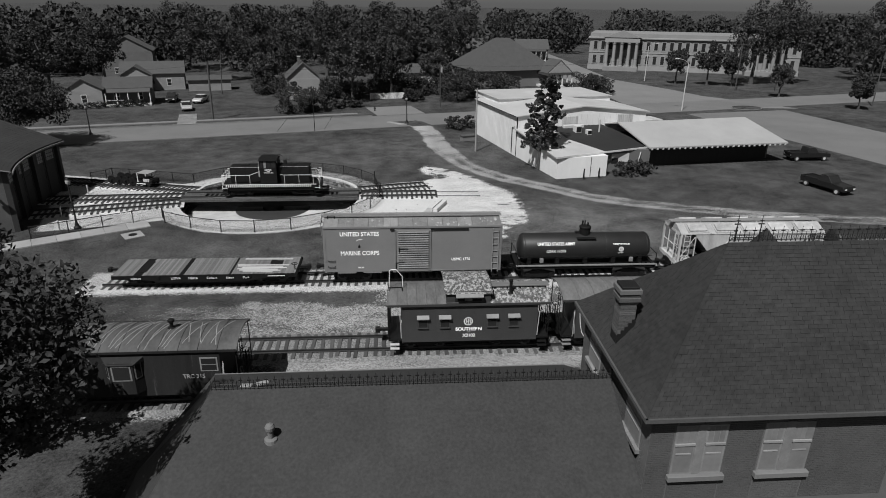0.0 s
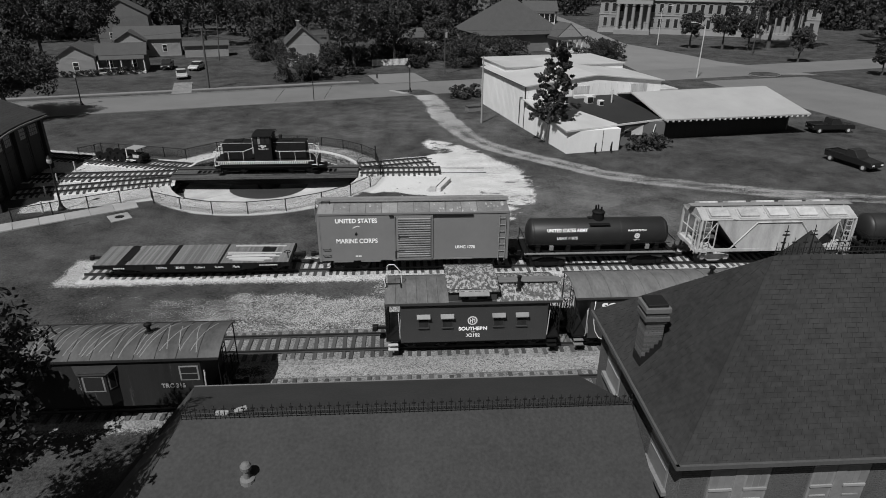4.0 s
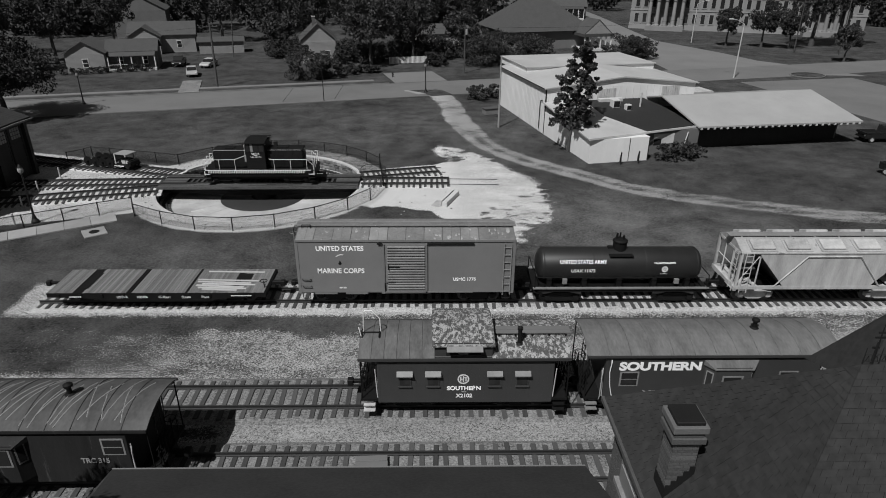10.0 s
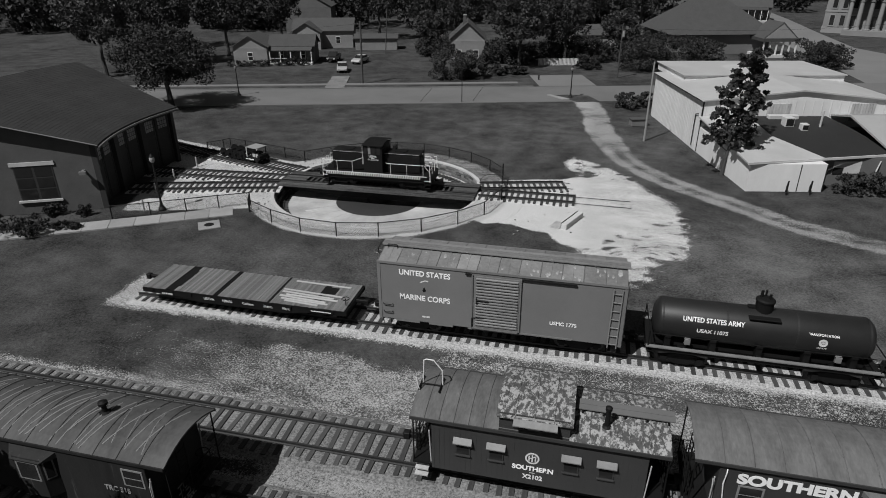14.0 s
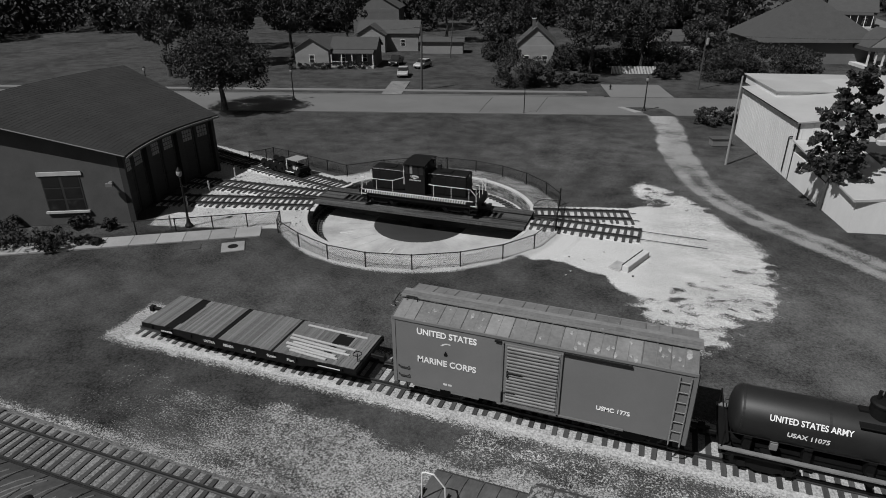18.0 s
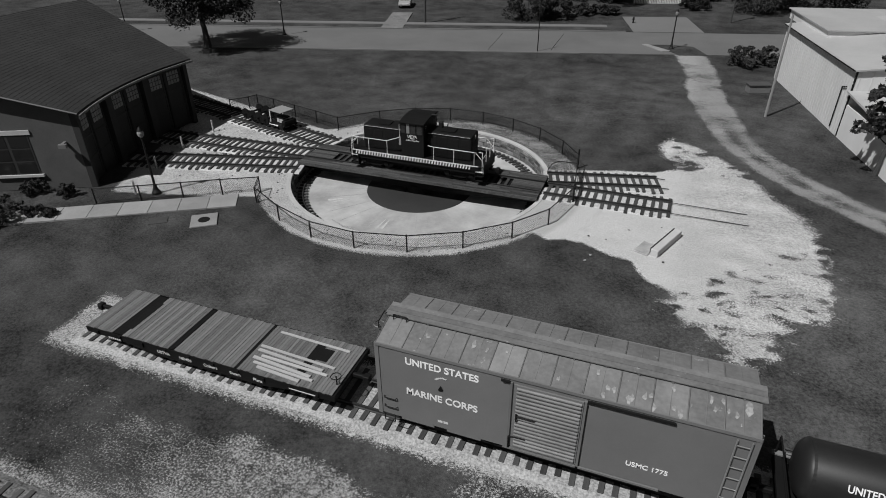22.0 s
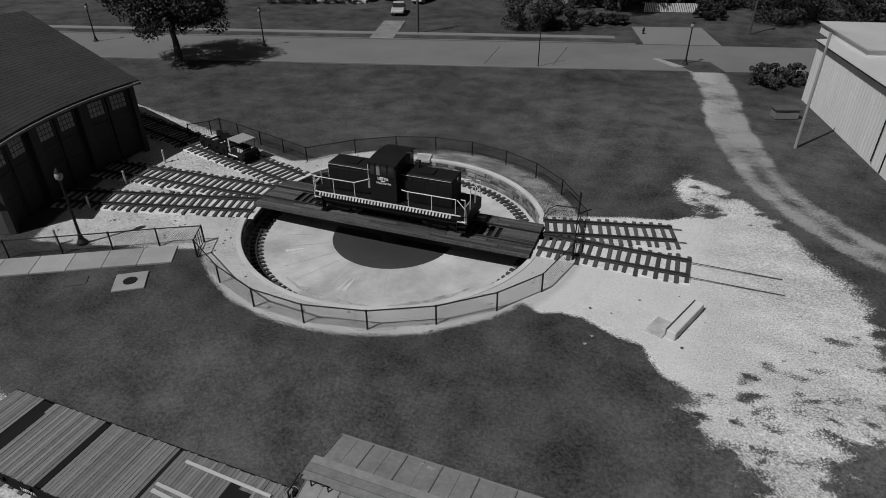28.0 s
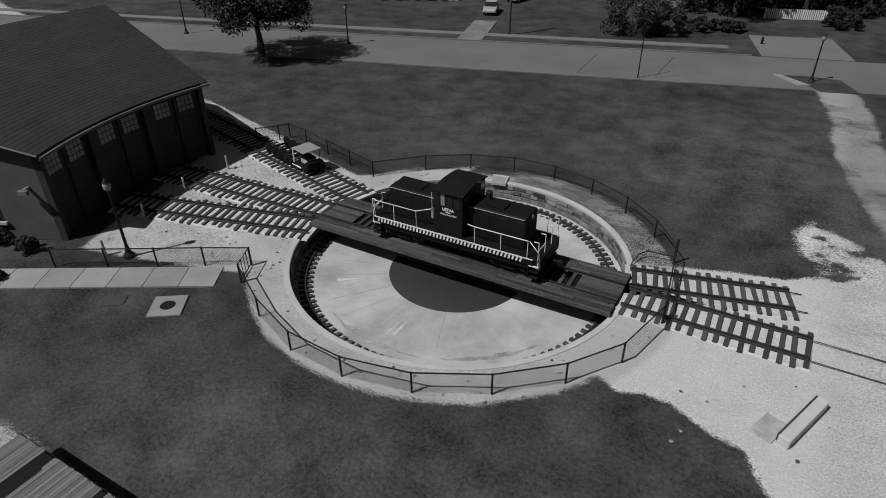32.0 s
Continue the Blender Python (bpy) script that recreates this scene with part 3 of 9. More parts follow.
STAIN_DARK = mat("grey_water_stain", 0.30, 0.7, fine=6, coarse=0.9, vary=0.3, stain=0.8)
TIDE = mat("dried_mud_tide_mark", 0.29, 0.8, fine=9, coarse=2.0, vary=0.5, stain=1.0)
for ang, r0, r1, w0, w1, pale in ((218, 5.5, 6.6, 0.03, 0.16, 1), (221, 5.2, 6.3, 0.02, 0.09, 1), (226, 5.6, 6.5, 0.02, 0.06, 1), (267, 5.1, 6.5, 0.01, 0.07, 1), (270, 5.2, 6.4, 0.02, 0.11, 1), (245, 3.95, 7.0, 0.008, 0.012, 0), (232, 4.0, 7.0, 0.012, 0.02, 0), (262, 4.0, 6.6, 0.012, 0.018, 0), (214, 4.0, 6.6, 0.012, 0.018, 0), (201, 4.0, 6.6, 0.012, 0.018, 0), (290, 4.0, 6.6, 0.012, 0.018, 0)):
    # streaks washed outwards over the dished floor
    bm = bmesh.new()
    prism(bm, [(r0, -w0), (r1, -w1), (r1 + 0.1, 0), (r1, w1), (r0, w0)], "z", -0.004, 0.006)
    o = part("floor_streak", bm, STAIN_PALE if pale else STAIN_DARK, pit)
    slope = -math.degrees(math.atan2(0.07, 3.1))
    o.matrix_basis = Matrix.Rotation(radians(ang), 4, "Z") @ Matrix.Translation((0, 0, -1.308)) @ Matrix.Rotation(radians(slope), 4, "Y")
rng = random.Random(31)
for a0, a1, r in ((240, 285, 7.45), (292, 330, 7.4)):
    # ragged tide marks where water has stood along the outer floor
    bm = bmesh.new()
    n = 26
    rows = []
    for i in range(n + 1):
        a, taper = radians(a0 + (a1 - a0) * i / n), max(0.0, math.sin(math.pi * i / n)) ** 0.6
        ra, rb = r - (0.16 + 0.07 * math.sin(i * 0.7 + a0) + 0.04 * math.sin(i * 1.9) + rng.uniform(0, 0.03)) * taper, r + (0.12 + 0.04 * math.sin(i * 1.1)) * taper
        rows.append([bm.verts.new((q * math.cos(a), q * math.sin(a), (-1.1465 if q < 7 else -1.15 + 0.03 * (q - 7) + 0.0035))) for q in (ra, rb)])
    for u, v in zip(rows, rows[1:]):
        bm.faces.new((u[0], u[1], v[1], v[0]))
    part("tide_mark", bm, TIDE, pit, "grey tide mark of dried water")
bm = bmesh.new()
lathe(bm, [(8.30, -1.15), (8.30, -0.93), (8.38, -0.93), (8.38, -1.15)], 128, cap=False)
part("ring_rail", bm, STEEL, pit)
bm = bmesh.new()
box(bm, 8.0, 8.72, -0.1, 0.1, -1.12, -1.0)
block = part("ring_tie", bm, TIE, pit)
for k in range(1, 112):
    again(block, pit, Matrix.Rotation(math.tau * k / 112, 4, "Z"))


# dark chips and dead leaves scattered over the ring and the roundhouse apron
rng = random.Random(71)
vs, fs = [], []
while len(fs) < 1500:
    if rng.random() < 0.5:
        a, r = rng.uniform(0, math.tau), rng.uniform(9.5, 11.2)
        c = TT + Vector((r * math.cos(a), r * math.sin(a), 0.005))
    else:
        c = Vector((rng.uniform(-27, -16), rng.uniform(13, 28), 0.005))
        if (c - TT).length < 9.6 or c.y < 17 - (c.x + 16) * -0.55:
            continue
    sz, o = rng.choice((0.03, 0.04, 0.05, 0.09)), len(vs)
    for t in (0, 1.6, 3.2, 4.7):
        vs.append(tuple(c + Vector((sz * rng.uniform(0.6, 1.3) * math.cos(t), sz * rng.uniform(0.6, 1.3) * math.sin(t), 0))))
    vs.append(tuple(c + Vector((0, 0, sz * 0.5))))
    fs += [(o, o + 1, o + 4), (o + 1, o + 2, o + 4), (o + 2, o + 3, o + 4), (o + 3, o, o + 4)]
me = bpy.data.meshes.new("gravel_chips")
me.from_pydata(vs, [], fs)
me.materials.append(TIE)
tagged(new("gravel_chips", me), "scattered dark chips and leaves on the gravel", "gravel", kind="stuff")


# ---- tracks ----
def rail_mesh(bm, a, b, z=0.13):
    """A flat-bottomed rail from a to b."""
    a, b = Vector(a), Vector(b)
    d = (b - a).normalized()
    s = Vector((-d.y, d.x, 0))
    prof = ((-0.07, 0), (-0.07, 0.02), (-0.012, 0.04), (-0.012, 0.125), (-0.036, 0.135), (-0.036, 0.17), (0.036, 0.17), (0.036, 0.135), (0.012, 0.125), (0.012, 0.04), (0.07, 0.02), (0.07, 0))
    va, vb = [[bm.verts.new(p + s * u + Vector((0, 0, z + w))) for u, w in prof] for p in (a, b)]
    n = len(prof)
    for k in range(n):
        bm.faces.new((va[k], va[(k + 1) % n], vb[(k + 1) % n], vb[k]))
    bm.faces.new(va)
    bm.faces.new(vb[::-1])


bm = bmesh.new()
box(bm, -0.11, 0.11, -1.38, 1.38, -0.06, 0.13)
bevelled(bm, 0.015)
tie_mesh = bpy.data.meshes.new("tie")
bm.to_mesh(tie_mesh)
bm.free()
tie_mesh.materials.append(TIE)


def track(a, b, label, spacing=0.52, name="railway_track", skip=(), long_rail=0.0, bed=BALLAST):
    """A standard-gauge track on wooden ties from a to b."""
    a, b = Vector((*a, 0)), Vector((*b, 0))
    d, length = (b - a).normalized(), (b - a).length
    e = thing(name, Matrix.Translation(a) @ Matrix.Rotation(math.atan2(d.y, d.x), 4, "Z"), label, "railway track", "museum tracks")
    for y in (-0.7535, 0.7535):
        bm = bmesh.new()
        rail_mesh(bm, (0, y, 0), (length, y, 0))
        part("rail", bm, STEEL, e)
        if long_rail:
            rods("loose_rail", STEEL, e, [(length, y, 0.10), (length + long_rail, y + 0.05, 0.02)], r=0.03, n=4)
    bm = bmesh.new()
    side = [(-1.42, -0.04), (-1.32, 0.045), (1.32, 0.045), (1.42, -0.04)] if bed is SAND else [(-1.75, -0.06), (-1.42, 0.075), (1.42, 0.075), (1.75, -0.06)]
    prism(bm, side, "x", -0.25, length + 0.1)
    part("ballast", bm, bed, e, "bed of crushed stone between the ties")
    rng = random.Random(int(length * 100))
    k, x = 0, 0.2
    while x < length:
        if not any(s0 < x < s1 for s0, s1 in skip):
            t = bpy.data.objects.new("tie", tie_mesh)
            scene.collection.objects.link(t)
            t.parent = e
            t.matrix_basis = pose(x + rng.uniform(-0.04, 0.04), rng.uniform(-0.08, 0.08), rng.uniform(-0.02, 0.004), 0, 0, rng.uniform(-2.5, 2.5)) @ Matrix.Diagonal((1, rng.uniform(0.95, 1.05), 1, 1))
        k, x = k + 1, x + spacing
    return e


track((-15.75, TRACK_A), (52, TRACK_A), "yard track on pale ballast under the flatcar, boxcar and tank car")
track((-24, TRACK_B), (45, TRACK_B), "rusty yard track with weathered ties under the cabooses", bed=BALLAST_OLD)
track((-22, TRACK_C), (24, TRACK_C), "yard track beside the depot platform", bed=BALLAST_OLD)
track((1.25, 22.70), (9.3, 22.8), "short lead track running out into the gravel patch", long_rail=4.6, bed=SAND)
track((1.0, 24.42), (8.3, 26.28), "short lead track ending on the gravel patch", long_rail=0.6, bed=SAND)
track((-16.55, 20.62), (-29.2, 17.25), "lead track from the turntable to a roundhouse door", bed=SAND)
track((-17.0, 22.5), (-30.6, 21.8), "lead track from the turntable to a roundhouse door", bed=SAND)
track((-16.5, 24.92), (-40.0, 31.3), "lead track passing beside the roundhouse", bed=SAND)

# ---- rolling stock ----
RAIL_TOP = 0.30
LIFT = 0.14      # the car bodies ride this much higher on their trucks


def make_truck(wheel_r=0.42, base=1.70, material=BLACK):
    """A two-axle freight truck, centred over the rails."""
    e = thing("truck", Matrix(), "", "")
    for x in (-base / 2, base / 2):
        bm = bmesh.new()
        rod(bm, (x, -0.95, wheel_r), (x, 0.95, wheel_r), 0.07, 8)
        ax = part("axle", bm, material, e)
        for y in (-0.75, 0.75):
            bm = bmesh.new()
            rod(bm, (x, y - 0.06, wheel_r), (x, y + 0.06, wheel_r), wheel_r, 20)
            rod(bm, (x, y - 0.10, wheel_r), (x, y + 0.10, wheel_r), 0.13, 10)
            part("wheel", bm, STEEL, e)
    for y in (-1, 1):
        bm = bmesh.new()
        prism(bm, [(-base / 2 - 0.25, 0.36), (-base / 2 + 0.2, 0.34), (-0.35, 0.16), (0.35, 0.16), (base / 2 - 0.2, 0.34), (base / 2 + 0.25, 0.36), (base / 2 + 0.25, 0.56), (0.45, 0.72), (-0.45, 0.72), (-base / 2 - 0.25, 0.56)], "y", y * 0.98 - 0.06, y * 0.98 + 0.06)
        for x in (-base / 2, base / 2):
            box(bm, x - 0.14, x + 0.14, y * 1.06 - 0.07, y * 1.06 + 0.07, 0.30, 0.56)
        part("side_frame", bm, material, e)
    boxes("bolster", material, e, (-0.2, 0.2, -1.0, 1.0, 0.5, 0.93))
    return e


def adopt(truck, parent, x, lift=LIFT):
    """Hang a truck's pieces under a car as parts, standing on the rails under a body that rides lift higher."""
    for o in list(truck.children):
        c = o.copy()
        scene.collection.objects.link(c)
        c.parent = parent
        c.matrix_basis = pose(x, 0, RAIL_TOP - lift) @ o.matrix_basis


def drop(e):
    for o in (*e.children_recursive, e):
        bpy.data.objects.remove(o)


TRUCK = make_truck()
TRUCK_PALE = make_truck(material=HOPPER)


def coupler(parent, x, s, material=BLACK):
    bm = bmesh.new()
    box(bm, min(x, x + s * 0.55), max(x, x + s * 0.55), -0.08, 0.08, RAIL_TOP + 0.55, RAIL_TOP + 0.75)
    box(bm, min(x + s * 0.5, x + s * 0.78), max(x + s * 0.5, x + s * 0.78), -0.16, 0.14, RAIL_TOP + 0.48, RAIL_TOP + 0.80)
    bevelled(bm, 0.03)
    part("coupler", bm, material, parent)


def ladder(parent, x, y, z0, z1, width, n, material, along="x"):
    bm = bmesh.new()
    def at(u, z):
        return (x + u, y, z) if along == "x" else (x, y + u, z)
    for u in (-width / 2, width / 2):
        pipe(bm, [at(u, z0), at(u, z1)], 0.028, 5)
    for k in range(n):
        z = z0 + (z1 - z0) * (k + 0.5) / n
        pipe(bm, [at(-width / 2, z), at(width / 2, z)], 0.02, 5)
    part("ladder", bm, material, parent)


def face(x, y, z):
    """The pose of writing on a side that looks towards -y."""
    return pose(x, y, z, 90, 0, 0)


def make_boxcar(m):
    L, HW = 12.5, 1.53
    e = thing("boxcar", m, "mid-grey steel boxcar with a ribbed sliding door and white lettering", "boxcar")
    z0, z1 = 1.085, 4.447
    bm = bmesh.new()
    roof = [(-HW, z1), (0, z1 + 0.30), (HW, z1)]
    prism(bm, [(-HW, z0), *roof, (HW, z0)], "x", 0.03, L - 0.03)
    part("body", bm, BOX_GREY, e)
    boxes("eave_trim", BOX_GREY, e, (0, L, -HW - 0.05, -HW + 0.0, z1 - 0.10, z1 + 0.02), (0, L, HW, HW + 0.05, z1 - 0.10, z1 + 0.02))
    boxes("corner_post", BOX_GREY, e, (-0.02, 0.14, -HW - 0.025, -HW + 0.02, z0 - 0.05, z1))
    boxes("corner_post", BOX_GREY, e, (L - 0.14, L + 0.02, -HW - 0.025, -HW + 0.02, z0 - 0.05, z1))
    # roof panels with raised seams
    n = 12
    slope = math.atan2(0.30, HW)
    for k in range(n):
        for s in (-1, 1):
            bm = bmesh.new()
            x0, x1 = L * k / n + 0.025, L * (k + 1) / n - 0.025
            a = [(x0, s * (HW + 0.04), z1 + 0.005), (x1, s * (HW + 0.04), z1 + 0.005), (x1, s * 0.05, z1 + 0.315), (x0, s * 0.05, z1 + 0.315)]
            va = [bm.verts.new(p) for p in a]
            vb = [bm.verts.new((p[0], p[1], p[2] - 0.03)) for p in a]
            bm.faces.new(va), bm.faces.new(vb[::-1])
            for i in range(4):
                bm.faces.new((va[i], vb[i], vb[(i + 1) % 4], va[(i + 1) % 4]))
            part("roof_panel", bm, BOX_ROOF, e)
    for k in range(n + 1):
        x = min(max(L * k / n, 0.03), L - 0.03)
        for s in (-1, 1):
            rods("roof_rib", BOX_GREY, e, [(x, s * (HW + 0.03), z1 + 0.012), (x, s * 0.05, z1 + 0.322)], r=0.02, n=4)
            if k < n:
                rods("panel_crease", BOX_ROOF, e, [(x + L / n / 2, s * (HW + 0.02), z1 + 0.008), (x + L / n / 2, s * 0.05, z1 + 0.315)], r=0.012, n=4)
    for k, y in enumerate((-0.26, 0.0, 0.26)):
        boxes("running_board", BOX_ROOF, e, (-0.12, L + 0.12, y - 0.12, y + 0.12, z1 + 0.355, z1 + 0.395))
    for k in range(n):
        boxes("running_board_saddle", BOX_GREY, e, (L * (k + .5) / n - 0.03, L * (k + .5) / n + 0.03, -0.36, 0.36, z1 + 0.27, z1 + 0.355))
    # door with pressed ribs
    d0, d1, dz0, dz1 = 5.10, 7.38, z0 + 0.12, z1 - 0.28
    door = boxes("sliding_door", BOX_GREY, e, (d0, d1, -HW - 0.07, -HW - 0.01, dz0, dz1))
    rib_n = 17
    for k in range(rib_n):
        z = dz0 + 0.16 + (dz1 - dz0 - 0.3) * k / (rib_n - 1)
        bm = bmesh.new()
        prism(bm, [(-HW - 0.07, z - 0.05), (-HW - 0.125, z - 0.02), (-HW - 0.125, z + 0.03), (-HW - 0.07, z + 0.055)], "x", d0 + 0.1, d1 - 0.06)
        part("door_rib", bm, BOX_ROOF, door)
    rods("door_handle", IRON, door, [(d0 + 0.15, -HW - 0.16, 2.85), (d0 + 0.75, -HW - 0.16, 2.85)], [(d0 + 0.15, -HW - 0.16, 2.62), (d0 + 0.15, -HW - 0.16, 2.95)], r=0.03)
    rods("door_latch", IRON, door, [(d0 - 0.08, -HW - 0.1, dz0), (d0 - 0.08, -HW - 0.1, dz0 + 0.55), (d0 + 0.5, -HW - 0.12, dz0 + 0.6)], r=0.025)
    boxes("door_post", BOX_GREY, e, (d1 + 0.02, d1 + 0.10, -HW - 0.09, -HW - 0.005, dz0 - 0.1, dz1 + 0.05))
    boxes("door_post", BOX_GREY, e, (d0 - 0.14, d0 - 0.06, -HW - 0.06, -HW - 0.005, dz0 - 0.1, dz1 + 0.05))
    boxes("door_track", IRON, e, (d0 - 0.45, d0 - 0.15, -HW - 0.10, -HW - 0.03, dz1 + 0.04, dz1 + 0.11))
    boxes("door_track", IRON, e, (d1 + 0.1, d1 + 2.75, -HW - 0.10, -HW - 0.03, dz1 + 0.04, dz1 + 0.11))
    boxes("door_track", BOX_GREY, e, (d0 - 0.1, d1 + 2.75, -HW - 0.09, -HW - 0.03, dz0 - 0.10, dz0 - 0.02))
    # underframe
    boxes("side_sill", BOX_GREY, e, (0.9, 2.2, -HW + 0.01, -HW + 0.06, z0 - 0.12, z0), (2.7, 4.0, -HW + 0.01, -HW + 0.06, z0 - 0.12, z0), (4.8, 7.6, -HW + 0.01, -HW + 0.06, z0 - 0.1, z0))
    boxes("centre_sill", BLACK, e, (0.1, L - 0.1, -0.35, 0.35, 0.72, 1.09), (0.1, L - 0.1, -1.45, 1.45, 1.0, 1.085))
    boxes("brake_cylinder", BLACK, e, (5.4, 6.6, -0.9, -0.5, 0.6, 0.95), bevel=0.06)
    for x in (2.0, L - 2.0):
        adopt(TRUCK, e, x)
    coupler(e, 0, -1), coupler(e, L, 1)
    ladder(e, L - 0.42, -HW - 0.07, 0.95, z1 - 0.2, 0.42, 7, BOX_ROOF)
    ladder(e, L + 0.06, -HW + 0.5, 0.95, z1 - 0.1, 0.45, 7, BOX_ROOF, "y")
    for z in (1.5, 1.95):
        rods("grab_iron", IRON, e, [(0.25, -HW - 0.02, z + .04), (0.28, -HW - 0.09, z), (0.72, -HW - 0.09, z), (0.75, -HW - 0.02, z + .04)], r=0.022)
    rods("stirrup_step", IRON, e, [(L - 0.65, -HW, z0), (L - 0.62, -HW, 0.7), (L - 0.2, -HW, 0.7), (L - 0.17, -HW, z0)], r=0.022)
    rods("stirrup_step", IRON, e, [(0.2, -HW, z0), (0.22, -HW, 0.7), (0.62, -HW, 0.7), (0.64, -HW, z0)], r=0.022)
    bm = bmesh.new()
    pipe(bm, [(-0.2, -0.7, z1 - 0.9), (-0.2, -0.7, z1 + 0.12)], 0.025)
    lathe(bm, [(0.19, 0.10), (0.21, 0.12), (0.19, 0.14)], 14, (-0.2, -0.7, z1), cap=False)
    part("brake_wheel", bm, BOX_GREY, e)
    rods("end_roof_grab", IRON, e, [(-0.12, -0.9, z1 + 0.12), (-0.12, -0.9, z1 + 0.42), (-0.12, -0.35, z1 + 0.5)], r=0.025)
    rods("end_roof_grab", IRON, e, [(0.25, -0.42, z1 + 0.25), (0.25, -0.42, z1 + 0.46), (0.75, -0.42, z1 + 0.46), (0.75, -0.42, z1 + 0.25)], r=0.022)
    # scraps of pale coating left on the roof panels at the far end
    rg = random.Random(6)
    slope = math.atan2(0.31, HW)
    for k in range(26):
        x, y = rg.uniform(L * 0.6, L - 0.3) if k % 3 else rg.uniform(2, L - 0.4), -rg.uniform(0.5, HW - 0.12)
        bm = bmesh.new()
        r = rg.uniform(0.03, 0.11)
        ring = [(r * rg.uniform(0.3, 1.3) * math.cos(t * 0.785), 2.2 * r * rg.uniform(0.4, 1.2) * math.sin(t * 0.785)) for t in range(8)]
        prism(bm, ring, "z", 0, 0.006)
        o = part("coating_scrap", bm, BOX_PATCH, e)
        o.matrix_basis = Matrix.Translation((x, y, z1 + 0.012 + 0.31 * (1 - (abs(y) - 0.05) / (HW - 0.01)))) @ Matrix.Rotation(slope, 4, "X")
    y = -HW - 0.008
    lettering("UNITED STATES", 0.41, face(2.51, y, 3.93), e, LETTER, bold=0.010, fit=(2.70, 0.31))
    lettering("MARINE CORPS", 0.41, face(2.51, y, 2.51), e, LETTER, bold=0.010, fit=(2.69, 0.32))
    lettering("USMC 1775", 0.30, face(9.63, y, 1.95), e, LETTER, bold=0.006, fit=(1.32, 0.21))
    bars("weight_stencil", WHITE, e, face(2.56, y, 1.41), (-0.2, -0.02, -0.05, 0.05), (0.02, 0.2, -0.05, 0.05))
    bm = bmesh.new()
    prism(bm, [(2.24, 3.42), (2.36, 3.52), (2.55, 3.58), (2.72, 3.55), (2.68, 3.50), (2.55, 3.52), (2.42, 3.47), (2.33, 3.41)], "y", y - 0.004, y)
    part("emblem_arc", bm, WHITE, e)
    bm = bmesh.new()
    prism(bm, [(2.38, 2.96), (2.48, 3.18), (2.58, 2.98), (2.53, 2.90), (2.42, 2.90)], "y", y - 0.004, y)
    part("emblem_figure", bm, BLACK, e)
    return e


make_boxcar(pose(0, TRACK_A, LIFT))


def make_flatcar(m):
    L, HW = 12.75, 1.50
    e = thing("flatcar", m, "black-sided flatcar with a grey weathered plank deck", "flatcar")
    z = 1.08
    boxes("frame", BLACK, e, (0.05, L - 0.05, -HW + 0.06, HW - 0.06, 0.78, z - 0.06), (0.6, L - 0.6, -0.4, 0.4, 0.5, 0.8))
    for s in (-1, 1):
        bm = bmesh.new()
        prism(bm, [(0.02, z - 0.02), (L - 0.02, z - 0.02), (L - 0.02, 0.80), (L - 2.2, 0.74), (L - 3.6, 0.52), (3.6, 0.52), (2.2, 0.74), (0.02, 0.80)], "y", s * HW - 0.04, s * HW + 0.04)
        part("side_sill", bm, BLACK, e)
    # planks laid across; darker strips where boards are missing
    bm = bmesh.new()
    box(bm, 0, 0.135, -HW, HW, z - 0.05, z)
    base_plank = part("deck_plank", bm, DECK, e)
    rng = random.Random(4)
    gaps = [(1.45, 2.1), (4.62, 4.86), (7.98, 8.22)]
    x = 0.03
    first = True
    while x < L - 0.15:
        if not any(a < x + 0.07 < b for a, b in gaps) and not (10.55 < x < 11.35 and False):
            m2 = pose(x, rng.uniform(-0.02, 0.02), rng.uniform(-0.008, 0.008))
            if first:
                base_plank.matrix_basis, first = m2, False
            else:
                again(base_plank, e, m2)
        x += 0.148
    boxes("deck_gap", BLACK, e, (1.45, 2.15, -HW, HW, z - 0.06, z - 0.02))
    boxes("deck_gap", BLACK, e, (4.62, 4.86, -HW, HW, z - 0.06, z - 0.02))
    boxes("deck_gap", BLACK, e, (7.98, 8.22, -HW, HW, z - 0.06, z - 0.02))
    boxes("deck_hatch", BLACK, e, (10.75, 11.45, 0.1, 0.85, z + 0.0, z + 0.012))
    for x in (2.0, L - 2.0):
        adopt(TRUCK, e, x)
    coupler(e, 0, -1), coupler(e, L, 1)
    bm = bmesh.new()
    pipe(bm, [(L - 0.25, -0.9, z), (L - 0.25, -0.9, z + 0.45)], 0.03)
    lathe(bm, [(0.2, 0.0), (0.23, 0.03), (0.2, 0.06)], 12, (L - 0.25, -0.9, z + 0.42), cap=False)
    part("brake_wheel", bm, BLACK, e)
    for k in range(10):
        x = 0.7 + k * 1.25
        bm = bmesh.new()
        box(bm, x - 0.07, x + 0.07, -HW - 0.10, -HW - 0.04, 0.82, 1.02)
        part("stake_pocket", bm, BLACK, e)
    y = -HW - 0.104
    bars("fleet_number", WHITE, e, face(1.7, y, 0.86), *[(-0.35 + 0.12 * k, -0.27 + 0.12 * k, -0.05, 0.05) for k in range(6)])
    for txt, x in (("USTVA", 4.4), ("180406", 5.55), ("Colbert", 6.85), ("Steam", 8.1), ("Plant", 9.2)):
        lettering(txt, 0.22, face(x, y, 0.84), e, WHITE, bold=0.002)
    bars("stencil_line", WHITE, e, face(11.3, y, 0.92), (-0.6, 0.6, -0.025, 0.03))
    return e


make_flatcar(pose(-14.7, TRACK_A, LIFT))
